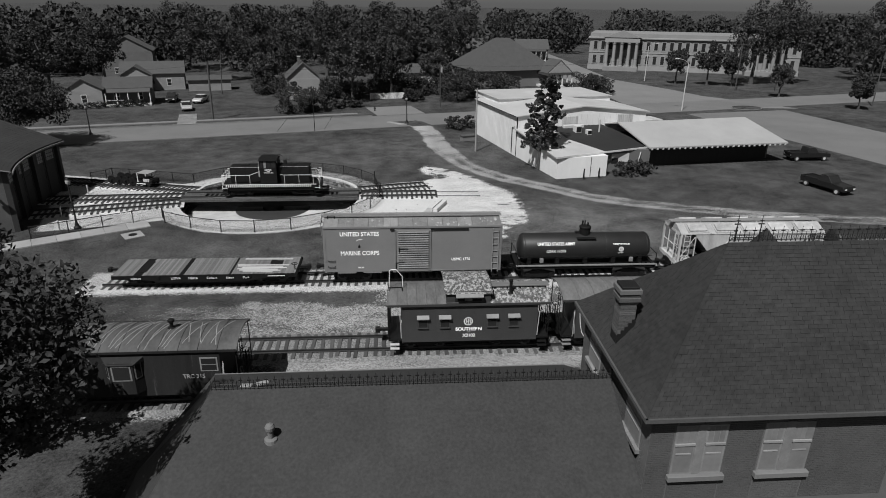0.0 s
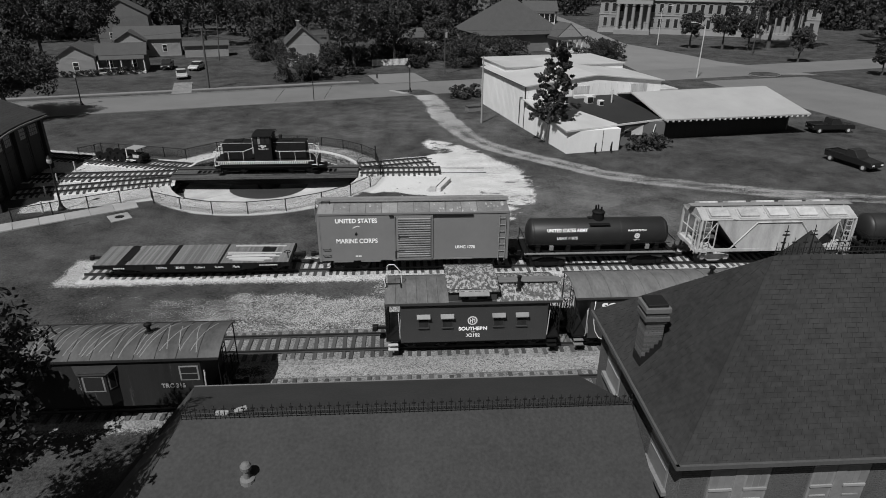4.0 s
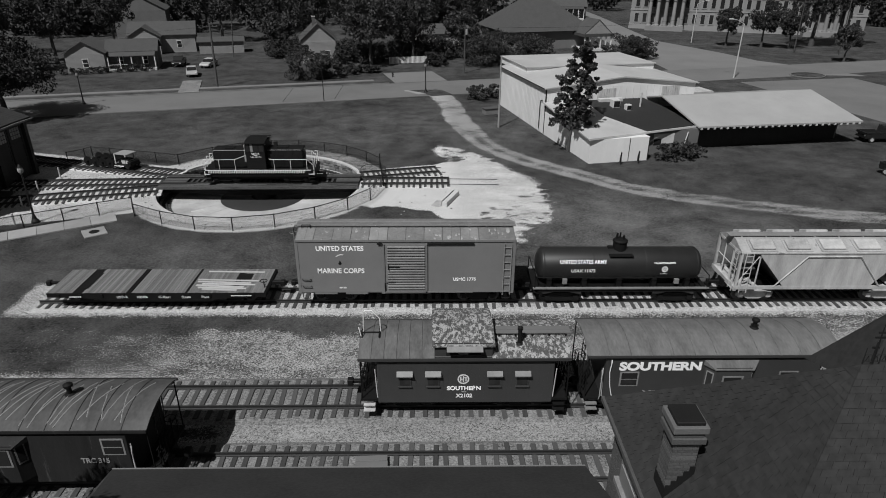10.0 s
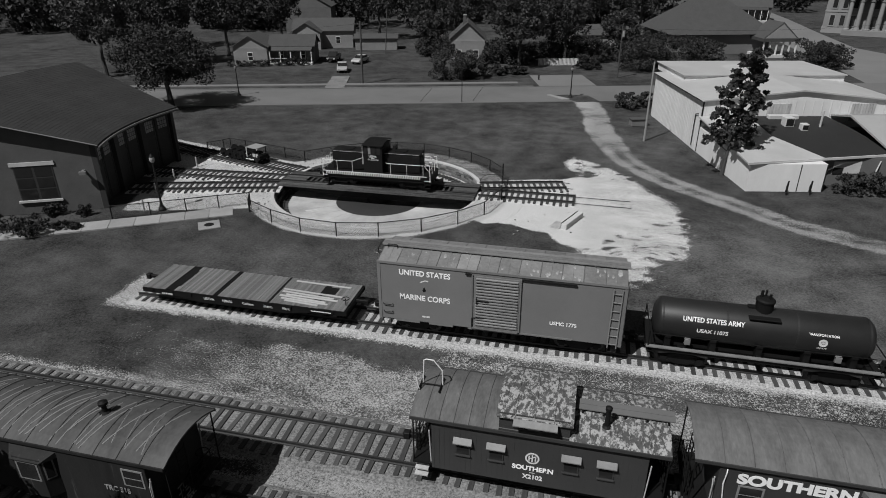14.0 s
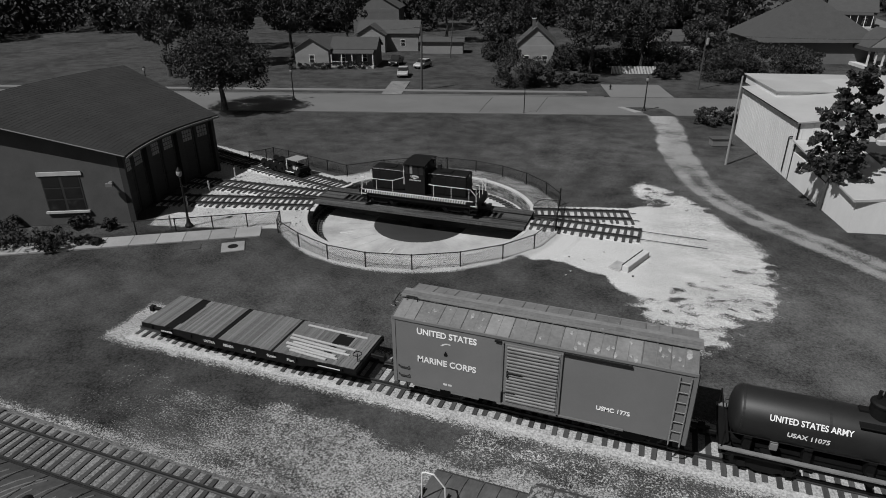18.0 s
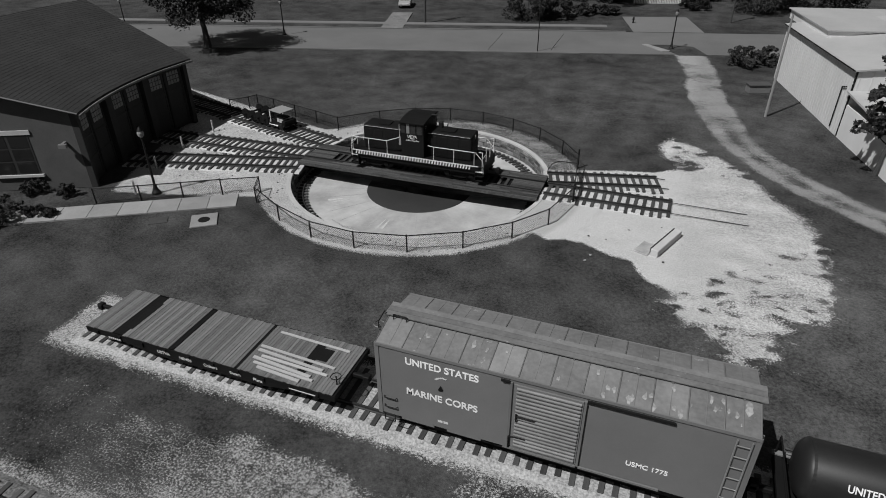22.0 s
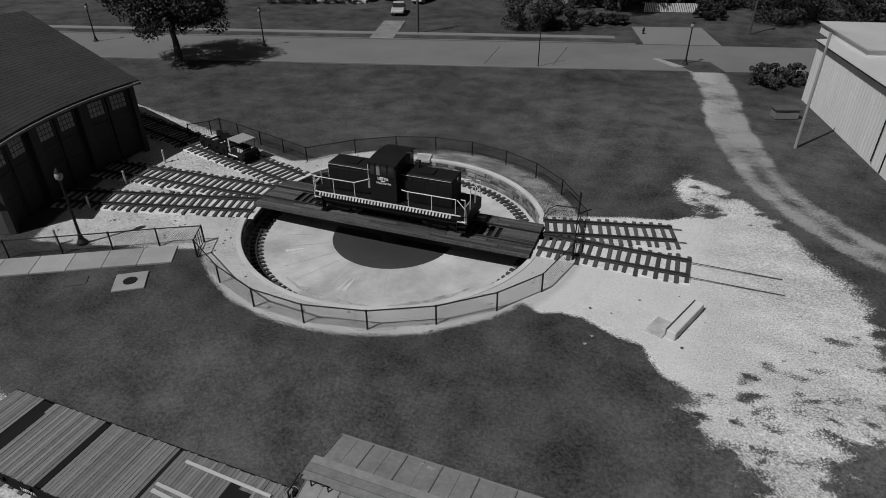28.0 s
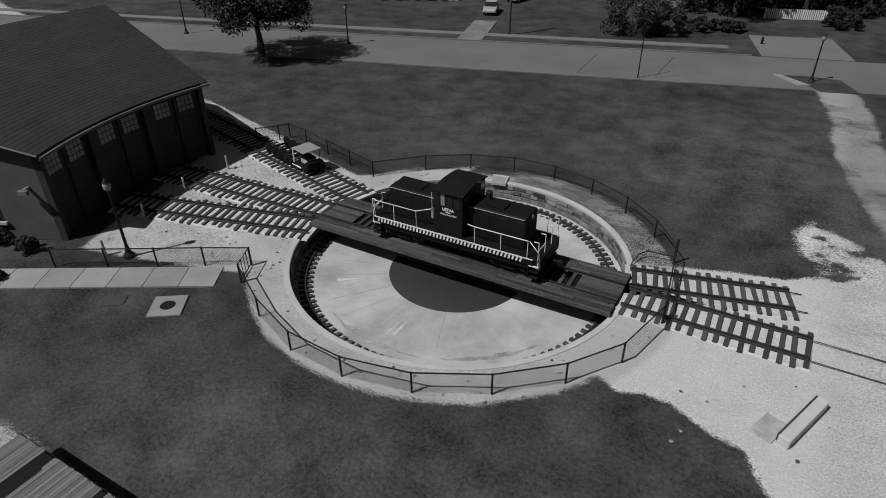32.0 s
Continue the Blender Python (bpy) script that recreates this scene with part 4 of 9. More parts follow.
# loose timber on the flatcar
for k, (x0, x1, y, r, hw) in enumerate(((8.6, 12.1, 1.05, -2, 0.055), (8.3, 12.0, -0.05, -3, 0.06), (8.35, 11.6, -0.32, -4, 0.07), (8.7, 11.9, -0.56, -2, 0.06), (8.4, 11.3, -0.80, -5, 0.075), (8.6, 11.5, -1.02, -3, 0.06), (8.9, 11.0, -1.22, -4, 0.07))):
    bm = bmesh.new()
    box(bm, -(x1 - x0) / 2, (x1 - x0) / 2, -hw, hw, 0, 0.06)
    bevelled(bm, 0.008)
    o = part("timber_beam", bm, PALE_WOOD)
    o.matrix_basis = pose(-14.7 + (x0 + x1) / 2, TRACK_A + y, LIFT + 1.088, 0, 0, r)
    tagged(o, "pale sawn timber lying on the flatcar deck", "timber", "loose timbers on the flatcar")


def make_tank_car(m, label, words=True):
    L = 10.35
    e = thing("tank_car", m, label, "tank car")
    zc, r = 2.37, 1.0
    boxes("frame", BLACK, e, (0, L, -0.45, 0.45, 0.80, 1.2), (0, 0.25, -1.35, 1.35, 1.05, 1.35), (L - 0.25, L, -1.35, 1.35, 1.05, 1.35))
    bm = bmesh.new()
    prof = [(0.02, 0.22), (0.5, 0.25), (0.82, 0.36), (r - 0.03, 0.5), (r, 0.58), (r, 9.75), (r - 0.03, 9.83), (0.82, 9.97), (0.5, 10.06), (0.02, 10.08)]
    lathe(bm, prof, 36)
    bm.transform(Matrix.Translation((0, 0, zc)) @ Matrix.Rotation(radians(90), 4, "Y"))
    part("tank", bm, TANK_BLACK, e, "black riveted tank barrel", True)
    for x in (0.62, 3.55, 6.65, 9.7):
        bm = bmesh.new()
        lathe(bm, [(r + 0.002, -0.04), (r + 0.012, -0.04), (r + 0.012, 0.04), (r + 0.002, 0.04)], 36, cap=False)
        bm.transform(Matrix.Translation((x, 0, zc)) @ Matrix.Rotation(radians(90), 4, "Y"))
        part("tank_band", bm, TANK_BLACK, e)
    dx = 5.2
    bm = bmesh.new()
    lathe(bm, [(0.40, r - 0.1), (0.40, r + 0.42), (0.44, r + 0.44), (0.44, r + 0.52), (0.36, r + 0.58), (0.15, r + 0.62)], 20, (dx, 0, zc))
    part("dome", bm, BLACK, e, smooth=False)
    rods("dome_valve", BLACK, e, [(dx - 0.2, 0.05, zc + r + 0.55), (dx - 0.2, 0.05, zc + r + 0.95)], r=0.07)
    rods("dome_valve", BLACK, e, [(dx + 0.15, -0.1, zc + r + 0.55), (dx + 0.15, -0.1, zc + r + 0.86)], r=0.06)
    rods("dome_valve", BLACK, e, [(dx + 0.02, 0.2, zc + r + 0.55), (dx + 0.02, 0.2, zc + r + 0.92)], r=0.05)
    boxes("dome_walkway", BLACK, e, (dx - 0.75, dx + 0.65, -0.85, -0.45, zc + 0.80, zc + 0.86), bevel=0.01)
    boxes("dome_step", BLACK, e, (dx - 0.7, dx - 0.35, -0.1, 0.2, zc + r - 0.02, zc + r + 0.08))
    for s in (-1, 1):
        boxes("side_walkway", VISOR if words else BLACK, e, (-0.05, L + 0.05, s * 1.36 - 0.10, s * 1.36 + 0.10, 1.35, 1.41), label="weathered pale wooden running board")
        boxes("walkway_beam", BLACK, e, (0.1, L - 0.1, s * 1.30 - 0.05, s * 1.30 + 0.05, 1.12, 1.34))
    for x in (1.0, 3.1, 5.2, 7.3, 9.3):
        boxes("saddle", BLACK, e, (x - 0.14, x + 0.14, -0.85, 0.85, 1.1, 1.75))
    for x in (0.35, 5.2, L - 0.35):
        boxes("cross_beam", BLACK, e, (x - 0.1, x + 0.1, -1.3, 1.3, 1.0, 1.25))
    for x in (1.9, 8.6):
        boxes("tank_strap_anchor", VISOR if words else BLACK, e, (x - 0.14, x + 0.14, -0.98, -0.80, 1.42, 1.75), bevel=0.02)
    for x in (1.75, L - 1.75):
        adopt(TRUCK, e, x)
    coupler(e, 0, -1), coupler(e, L, 1)
    for x in (0.05, L - 0.05):
        rods("end_railing", BLACK, e, [(x, -1.35, 1.35), (x, -1.35, 2.2), (x, 1.35, 2.2), (x, 1.35, 1.35)], r=0.03)
    for s in (-1, 1):
        rods("handrail", BLACK, e, [(0.2, s * 1.04, 1.92), (L - 0.25, s * 1.04, 1.92)], r=0.02)

    def on_tank(x, z):
        """The pose of writing laid on the barrel at a height."""
        a = math.asin((z - zc) / r)
        return pose(x, -(r + 0.008) * math.cos(a), zc + (r + 0.008) * math.sin(a), 90 - math.degrees(a))
    if words:
        lettering("UNITED STATES ARMY", 0.30, on_tank(2.92, 2.86), e, LETTER, bold=0.006, fit=(2.78, 0.24))
        lettering("USAX 11075", 0.27, on_tank(2.92, 2.34), e, LETTER, bold=0.006, fit=(1.42, 0.21))
        lettering("TRANSPORTATION", 0.17, on_tank(7.72, 2.80), e, LETTER, bold=0.002, fit=(1.28, 0.12))
        bm = bmesh.new()
        lathe(bm, [(0.10, 0), (0.19, 0), (0.19, 0.01), (0.10, 0.01)], 18, cap=False)
        for k in range(8):
            box(bm, -0.012, 0.012, 0, 0.19, 0, 0.01, Matrix.Rotation(math.tau * k / 8, 4, "Z"))
        bm.transform(on_tank(7.74, 2.44))
        part("wheel_emblem", bm, WHITE, e)
        lettering("CORPS", 0.13, on_tank(7.74, 2.14), e, WHITE, fit=(0.42, 0.09))
    else:
        lettering("UNITED STATES ARMY", 0.30, on_tank(3.2, 2.86), e, SIDING_DIM, bold=0.006, fit=(2.78, 0.24))
        bars("worn_lettering", SIDING_DIM, e, on_tank(3.2, 2.34), *[(-0.7 + 0.16 * k, -0.58 + 0.16 * k, -0.1, 0.1) for k in range(9) if k != 4])
    return e


make_tank_car(pose(13.75, TRACK_A, 0), "black riveted tank car with white army lettering and side walkways")
make_tank_car(pose(37.9, TRACK_A, 0), "dull black tank car with faded lettering", False)


def make_hopper(m):
    L, HW = 11.3, 1.5
    e = thing("covered_hopper", m, "pale streaked covered hopper car with slanting end bays", "hopper car")
    zt, za = 3.58, 4.03
    for y0, y1 in ((-HW, -HW + 0.06), (HW - 0.06, HW)):
        bm = bmesh.new()
        prism(bm, [(1.35, zt), (L - 1.35, zt), (L - 1.35, zt - 0.18), (L - 3.05, 1.42), (3.05, 1.42), (1.35, zt - 0.18)], "y", y0, y1)
        part("side_sheet", bm, HOPPER, e)
    for x0, xb in ((1.35, 3.1), (L - 1.35, L - 3.1)):
        bm = bmesh.new()
        v = [bm.verts.new(p) for p in ((x0, -HW + 0.06, zt - 0.2), (x0, HW - 0.06, zt - 0.2), (xb, HW - 0.06, 1.3), (xb, -HW + 0.06, 1.3))]
        w = [bm.verts.new(q.co - Vector((0, 0, 0.05))) for q in v]
        bm.faces.new(v), bm.faces.new(w[::-1])
        for i in range(4):
            bm.faces.new((v[i], w[i], w[(i + 1) % 4], v[(i + 1) % 4]))
        part("slope_sheet", bm, IRON, e, "dark slanting end sheet")
    bm = bmesh.new()
    prism(bm, [(-HW - 0.03, zt), (-0.45, za), (0.45, za), (HW + 0.03, zt), (HW + 0.03, zt - 0.05), (-HW - 0.03, zt - 0.05)], "x", 0.2, L - 0.2)
    part("roof", bm, HOPPER_ROOF, e)
    tilt = math.degrees(math.atan2(za - zt, HW - 0.42))
    for k in range(5):
        for s in (-1, 1):
            o = boxes("hatch_cover", HATCH, e, (-0.66, 0.66, -0.38, 0.38, 0.0, 0.17), bevel=0.03)
            o.matrix_basis = pose(1.55 + 2.05 * k, s * 0.97, (zt + za) / 2 + 0.01, -s * tilt)
            f = boxes("hatch_frame", HOPPER_ROOF, e, (-0.78, 0.78, -0.50, 0.50, -0.02, 0.04), bevel=0.01)
            f.matrix_basis = o.matrix_basis.copy()
    boxes("running_board", BOX_ROOF, e, (-0.1, L + 0.1, -0.28, 0.28, za + 0.08, za + 0.12))
    for k in range(8):
        boxes("running_board_saddle", HOPPER, e, (0.6 + k * 1.45, 0.66 + k * 1.45, -0.3, 0.3, za - 0.01, za + 0.08))
    for y0, y1 in ((-HW - 0.03, -HW + 0.09), (HW - 0.09, HW + 0.03)):
        boxes("side_sill", HOPPER, e, (0.1, L - 0.1, y0, y1, 1.22, 1.42))
    boxes("centre_sill", BLACK, e, (0.05, L - 0.05, -0.35, 0.35, 0.8, 1.2))
    for x in (0.25, L - 0.25):
        for y in (-HW + 0.05, HW - 0.05):
            boxes("corner_post", HOPPER, e, (x - 0.07, x + 0.07, y - 0.07, y + 0.07, 1.2, zt))
        boxes("end_beam", HOPPER, e, (x - 0.1, x + 0.1, -HW, HW, 1.1, 1.42), bevel=0.02)
        boxes("end_header", HOPPER, e, (x - 0.07, x + 0.07, -HW, HW, zt - 0.16, zt - 0.01))
    for s, x in ((1, 0.25), (-1, L - 0.25)):
        # braces over the open ends and along the side sheet
        rods("side_brace", HOPPER, e, [(x + s * 2.25, -HW - 0.02, 1.4), (x + s * 3.85, -HW - 0.04, zt - 0.22), (x + s * 5.4, -HW - 0.04, zt - 0.22)], r=0.05, n=4)
        for u in (0.0, 1.15):
            rods("end_post", HOPPER, e, [(x + s * u, -HW + 0.08, 1.42), (x + s * u, -HW + 0.08, zt - 0.1)], r=0.05, n=4)
        for y in (-0.5, 0.5):
            rods("end_post", HOPPER, e, [(x, y, 1.42), (x, y, zt - 0.1)], r=0.045, n=4)
        rods("end_brace", HOPPER, e, [(x, -HW + 0.1, 1.45), (x + s * 1.1, -HW + 0.1, zt - 0.25)], r=0.035, n=4)
        rods("end_brace", HOPPER, e, [(x, -1.3, 2.4), (x, 1.3, 2.4)], r=0.035, n=4)
        ladder(e, x + s * 0.45, -HW - 0.05, 1.0, zt, 0.42, 7, HOPPER)
        ladder(e, x - s * 0.12, -HW + 0.45, 1.0, zt, 0.42, 7, HOPPER, "y")
        boxes("end_platform", HOPPER, e, (min(x, x + s * 1.3), max(x, x + s * 1.3), -HW + 0.1, HW - 0.1, 1.2, 1.26))
        rods("brake_rigging", HOPPER, e, [(x + s * 0.3, -1.2, 1.3), (x + s * 0.9, -1.0, 1.75), (x + s * 1.2, -1.2, 1.3)], r=0.05, n=5)
    for k in range(3):
        x = 3.55 + k * 2.1
        bm = bmesh.new()
        v0 = [bm.verts.new(p) for p in ((x - 0.95, -1.3, 1.4), (x + 0.95, -1.3, 1.4), (x + 0.95, 1.3, 1.4), (x - 0.95, 1.3, 1.4))]
        v1 = [bm.verts.new(p) for p in ((x - 0.3, -0.6, 0.6), (x + 0.3, -0.6, 0.6), (x + 0.3, 0.6, 0.6), (x - 0.3, 0.6, 0.6))]
        bm.faces.new(v1[::-1])
        for i in range(4):
            bm.faces.new((v0[i], v1[i], v1[(i + 1) % 4], v0[(i + 1) % 4]))
        part("discharge_bay", bm, BLACK, e)
    for x in (1.75, L - 1.75):
        adopt(TRUCK_PALE, e, x)
    coupler(e, 0, -1), coupler(e, L, 1)
    return e


make_hopper(pose(25.4, TRACK_A, LIFT))


def caboose_roof(parent, x0, x1, hw, z, rise, material, seams, streak=None, n=8):
    """A gently arched metal roof in strips, with standing seams."""
    def arch(y):
        return z + rise * (1 - (y / hw) ** 2)
    ys = [-hw + 2 * hw * k / n for k in range(n + 1)]
    bm = bmesh.new()
    prism(bm, [(y, arch(y)) for y in ys] + [(y, arch(y) - 0.06) for y in reversed(ys)], "x", x0, x1)
    roof = part("roof", bm, material, parent, smooth=False)
    for k in range(seams):
        x = x0 + (x1 - x0) * (k + 1) / (seams + 1)
        rods("roof_seam", material, roof, [(x, y, arch(y) + 0.012) for y in ys], r=0.018, n=4)
    return roof


def platform_end(e, x, s, hw, z, body_x, eave, white=True):
    """The open end platform of a caboose: floor, steps, railing, ladder and brake stand. s is the way outwards."""
    lo, hi = sorted((body_x, x))
    boxes("platform", BLACK, e, (lo, hi, -hw, hi and hw, z, z + 0.10))
    for y in (-1, 1):
        st = boxes("steps", {True: HOPPER, "dim": VISOR}.get(white, BLACK), e, *[(min(x - s * (0.62), x - s * 0.1), max(x - s * 0.62, x - s * 0.1), min(y * (hw - 0.28 + 0.09 * k), y * (hw - 0.02 + 0.09 * k)), max(y * (hw - 0.28 + 0.09 * k), y * (hw - 0.02 + 0.09 * k)), z - 0.22 * k - 0.03, z - 0.22 * k + 0.02) for k in range(3)], label="step treads with pale edges")
        rods("grab_rail", HOPPER, e, [(body_x + s * 0.03, y * hw, z + 0.2), (body_x + s * 0.1, y * hw, z + 1.7)], r=0.025)
        rods("corner_post", BLACK, e, [(x - s * 0.04, y * (hw - 0.06), z), (x - s * 0.04, y * (hw - 0.06), eave)], r=0.03)
    rods("end_railing", BLACK, e, *[[(x - s * 0.04, -hw + 0.4, zz), (x - s * 0.04, hw - 0.4, zz)] for zz in (z + 0.35, z + 0.7, z + 1.0)], *[[(x - s * 0.04, y, z + 0.1), (x - s * 0.04, y, z + 1.0)] for y in (-0.9, -0.45, 0.0, 0.45, 0.9)], r=0.022, n=5)
    bm = bmesh.new()
    for y in (-0.25, 0.2):
        pipe(bm, [(x + s * 0.02, y - 0.55, z + 0.1), (x + s * 0.02, y - 0.55, eave + 0.12)], 0.022, 5)
    for k in range(7):
        zz = z + 0.3 + k * (eave - z) / 7
        pipe(bm, [(x + s * 0.02, -0.8, zz), (x + s * 0.02, -0.35, zz)], 0.02, 5)
    part("roof_ladder", bm, BLACK, e)
    bm = bmesh.new()
    pipe(bm, [(x - s * 0.12, 0.6, z), (x - s * 0.12, 0.6, z + 1.15)], 0.03)
    lathe(bm, [(0.22, 0), (0.25, 0.02), (0.22, 0.04)], 12, (x - s * 0.12, 0.6, z + 1.15), cap=False)
    part("brake_stand", bm, BLACK, e)
    coupler(e, x, s)


def visor_window(e, x, y, z, w, h, awning=True):
    fr = boxes("window", CABOOSE, e, (x - w / 2 - 0.05, x + w / 2 + 0.05, y - 0.03, y + 0.02, z - h / 2 - 0.05, z + h / 2 + 0.05))
    boxes("pane", GLASS, fr, (x - w / 2, x + w / 2, y - 0.038, y - 0.03, z - h / 2, z - 0.01))
    boxes("pane", GLASS, fr, (x - w / 2, x + w / 2, y - 0.038, y - 0.03, z + 0.02, z + h / 2))
    boxes("window_sill", CABOOSE, fr, (x - w / 2 - 0.07, x + w / 2 + 0.07, y - 0.09, y, z - h / 2 - 0.09, z - h / 2 - 0.05))
    if awning:
        bm = bmesh.new()
        prism(bm, [(y - 0.02, z + h / 2 + 0.12), (y - 0.20, z + h / 2 - 0.04), (y - 0.20, z + h / 2 - 0.08), (y - 0.02, z + h / 2 + 0.07)], "x", x - w / 2 - 0.12, x + w / 2 + 0.12)
        part("awning", bm, VISOR, fr, "pale sheet-metal visor")


def make_cupola_caboose(m):
    e = thing("cupola_caboose", m, "dark caboose with a peeling cupola roof and pale window visors", "caboose")
    HW = 1.48
    bx0, bx1, zf, ze = 0.85, 8.6, 0.95, 3.28
    boxes("body", CABOOSE, e, (bx0, bx1, -HW, HW, 0.86, ze + 0.05), bevel=0.02)
    bm = bmesh.new()
    for k in range(38):
        x = bx0 + 0.1 + k * 0.2
        box(bm, x - 0.006, x + 0.006, -HW - 0.006, -HW, 0.9, ze)
    tagged(part("board_joint", bm, CABOOSE, e), kind="stuff")
    boxes("sill", BLACK, e, (0.05, 9.4, -0.5, 0.5, 0.62, 0.95), (bx0, bx1, -HW + 0.12, HW - 0.12, 0.72, 0.87))
    caboose_roof(e, 0.05, 3.35, HW + 0.14, ze, 0.36, ROOF_RUST, 5)
    caboose_roof(e, 5.85, 9.28, HW + 0.14, ze, 0.34, ROOF_PEEL, 4)
    boxes("fascia", CABOOSE, e, (0.05, 9.28, -HW - 0.15, -HW - 0.10, ze - 0.10, ze + 0.03), (0.05, 9.28, HW + 0.10, HW + 0.15, ze - 0.10, ze + 0.03))
    # cupola
    cu = boxes("cupola", CABOOSE, e, (3.35, 5.85, -HW + 0.02, HW - 0.02, ze - 0.05, 3.98))
    caboose_roof(cu, 3.25, 5.95, HW + 0.1, 3.93, 0.24, ROOF_PEEL, 3)
    boxes("cupola_window", GLASS, cu, (3.85, 4.35, -HW - 0.01, -HW + 0.03, 3.42, 3.80))
    boxes("cupola_window", GLASS, cu, (4.85, 5.35, -HW - 0.01, -HW + 0.03, 3.42, 3.80))
    boxes("cupola_window", VISOR, cu, (4.40, 4.80, -HW - 0.005, -HW + 0.03, 3.42, 3.80), label="pale shuttered cupola window")
    bm = bmesh.new()
    prism(bm, [(-HW, 3.97), (-HW - 0.33, 3.80), (-HW - 0.33, 3.76), (-HW, 3.91)], "x", 3.87, 5.42)
    part("awning", bm, VISOR, cu, "pale sheet-metal visor")
    for y in (-0.15, 0.15):
        boxes("running_board", SIDING_DIM, e, (5.9, 9.45, y - 0.14, y + 0.14, ze + 0.44, ze + 0.48))
    for k in range(5):
        boxes("running_board_saddle", BLACK, e, (6.2 + 0.75 * k, 6.26 + 0.75 * k, -0.35, 0.35, ze + 0.3, ze + 0.44))
    bm = bmesh.new()
    rod(bm, (7.1, -0.75, ze + 0.2), (7.1, -0.75, ze + 0.95), 0.09, 10)
    lathe(bm, [(0.18, 0.0), (0.2, 0.05), (0.12, 0.12)], 12, (7.1, -0.75, ze + 0.18))
    lathe(bm, [(0.12, 0.0), (0.12, 0.12), (0.05, 0.16)], 12, (7.1, -0.75, ze + 0.95))
    part("stove_pipe", bm, BLACK, e)
    rods("roof_hoop", WHITE, e, [(0.16, 0.0, ze + 0.36), (0.20, 0.0, ze + 1.42), (0.30, 0.0, ze + 1.49), (0.58, 0.0, ze + 1.48), (0.92, 0.0, ze + 1.06), (0.94, 0.0, ze + 0.36)], [(0.02, -0.45, ze + 0.9), (0.14, -0.45, ze + 0.3)], r=0.024, label="pale bent roof handrail")
    rods("roof_step", BLACK, e, [(0.1, -0.5, ze + 0.42), (0.1, 0.4, ze + 0.42)], [(0.9, -0.5, ze + 0.42), (0.9, 0.4, ze + 0.42)], [(0.1, -0.1, ze + 0.42), (0.9, -0.1, ze + 0.42)], r=0.03)
    for x in (2.05, 3.29, 5.99, 7.22):
        visor_window(e, x, -HW, 2.15, 0.46, 0.62)
        visor_window(e, x, HW + 0.06, 2.15, 0.46, 0.62, False)
    platform_end(e, 0.08, -1, HW - 0.03, zf, bx0, ze)
    dr = boxes("end_door", HOPPER, e, (bx0 - 0.03, bx0 + 0.01, -0.4, 0.4, 1.05, 2.95), label="pale end door")
    boxes("pane", GLASS, dr, (bx0 - 0.036, bx0 - 0.03, -0.25, 0.25, 2.0, 2.75))
    boxes("end_panel", HOPPER, e, (bx0 - 0.025, bx0 + 0.01, -1.4, -0.6, 1.05, 2.0), label="pale end panel")
    platform_end(e, 9.3, 1, HW - 0.03, zf, bx1, ze, False)
    for x in (2.2, 7.2):
        adopt(TRUCK, e, x)
    boxes("battery_box", BLACK, e, (3.8, 5.4, -1.1, -0.5, 0.40, 0.72), bevel=0.03)
    rods("truss_rod", BLACK, e, [(2.9, -1.0, 0.72), (3.5, -1.0, 0.36), (5.9, -1.0, 0.36), (6.5, -1.0, 0.72)], r=0.03)
    rods("brake_rod", BLACK, e, [(3.4, -1.2, 0.5), (6.2, -1.2, 0.5)], r=0.03)
    y = -HW - 0.012
    bm = bmesh.new()
    lathe(bm, [(0.20, 0), (0.26, 0), (0.26, 0.008), (0.20, 0.008)], 24, cap=False)
    bm.transform(face(4.62, y, 2.15))
    part("round_emblem", bm, WHITE, e)
    bars("emblem_monogram", WHITE, e, face(4.62, y, 2.15), (-0.14, -0.09, -0.12, 0.12), (-0.025, 0.025, -0.16, 0.16), (0.09, 0.14, -0.12, 0.12), (-0.09, -0.025, -0.02, 0.02), (0.025, 0.09, 0.05, 0.09))
    lettering("SOUTHERN", 0.27, face(4.65, y, 1.66), e, LETTER, bold=0.010, fit=(1.50, 0.22))
    bars("lettering_rule", WHITE, e, face(4.65, y, 1.46), (-0.1, 0.1, -0.012, 0.012))
    lettering("X2102", 0.25, face(4.66, y, 1.25), e, LETTER, bold=0.008, fit=(0.74, 0.21))
    return e


make_cupola_caboose(pose(4.5, TRACK_B, LIFT))


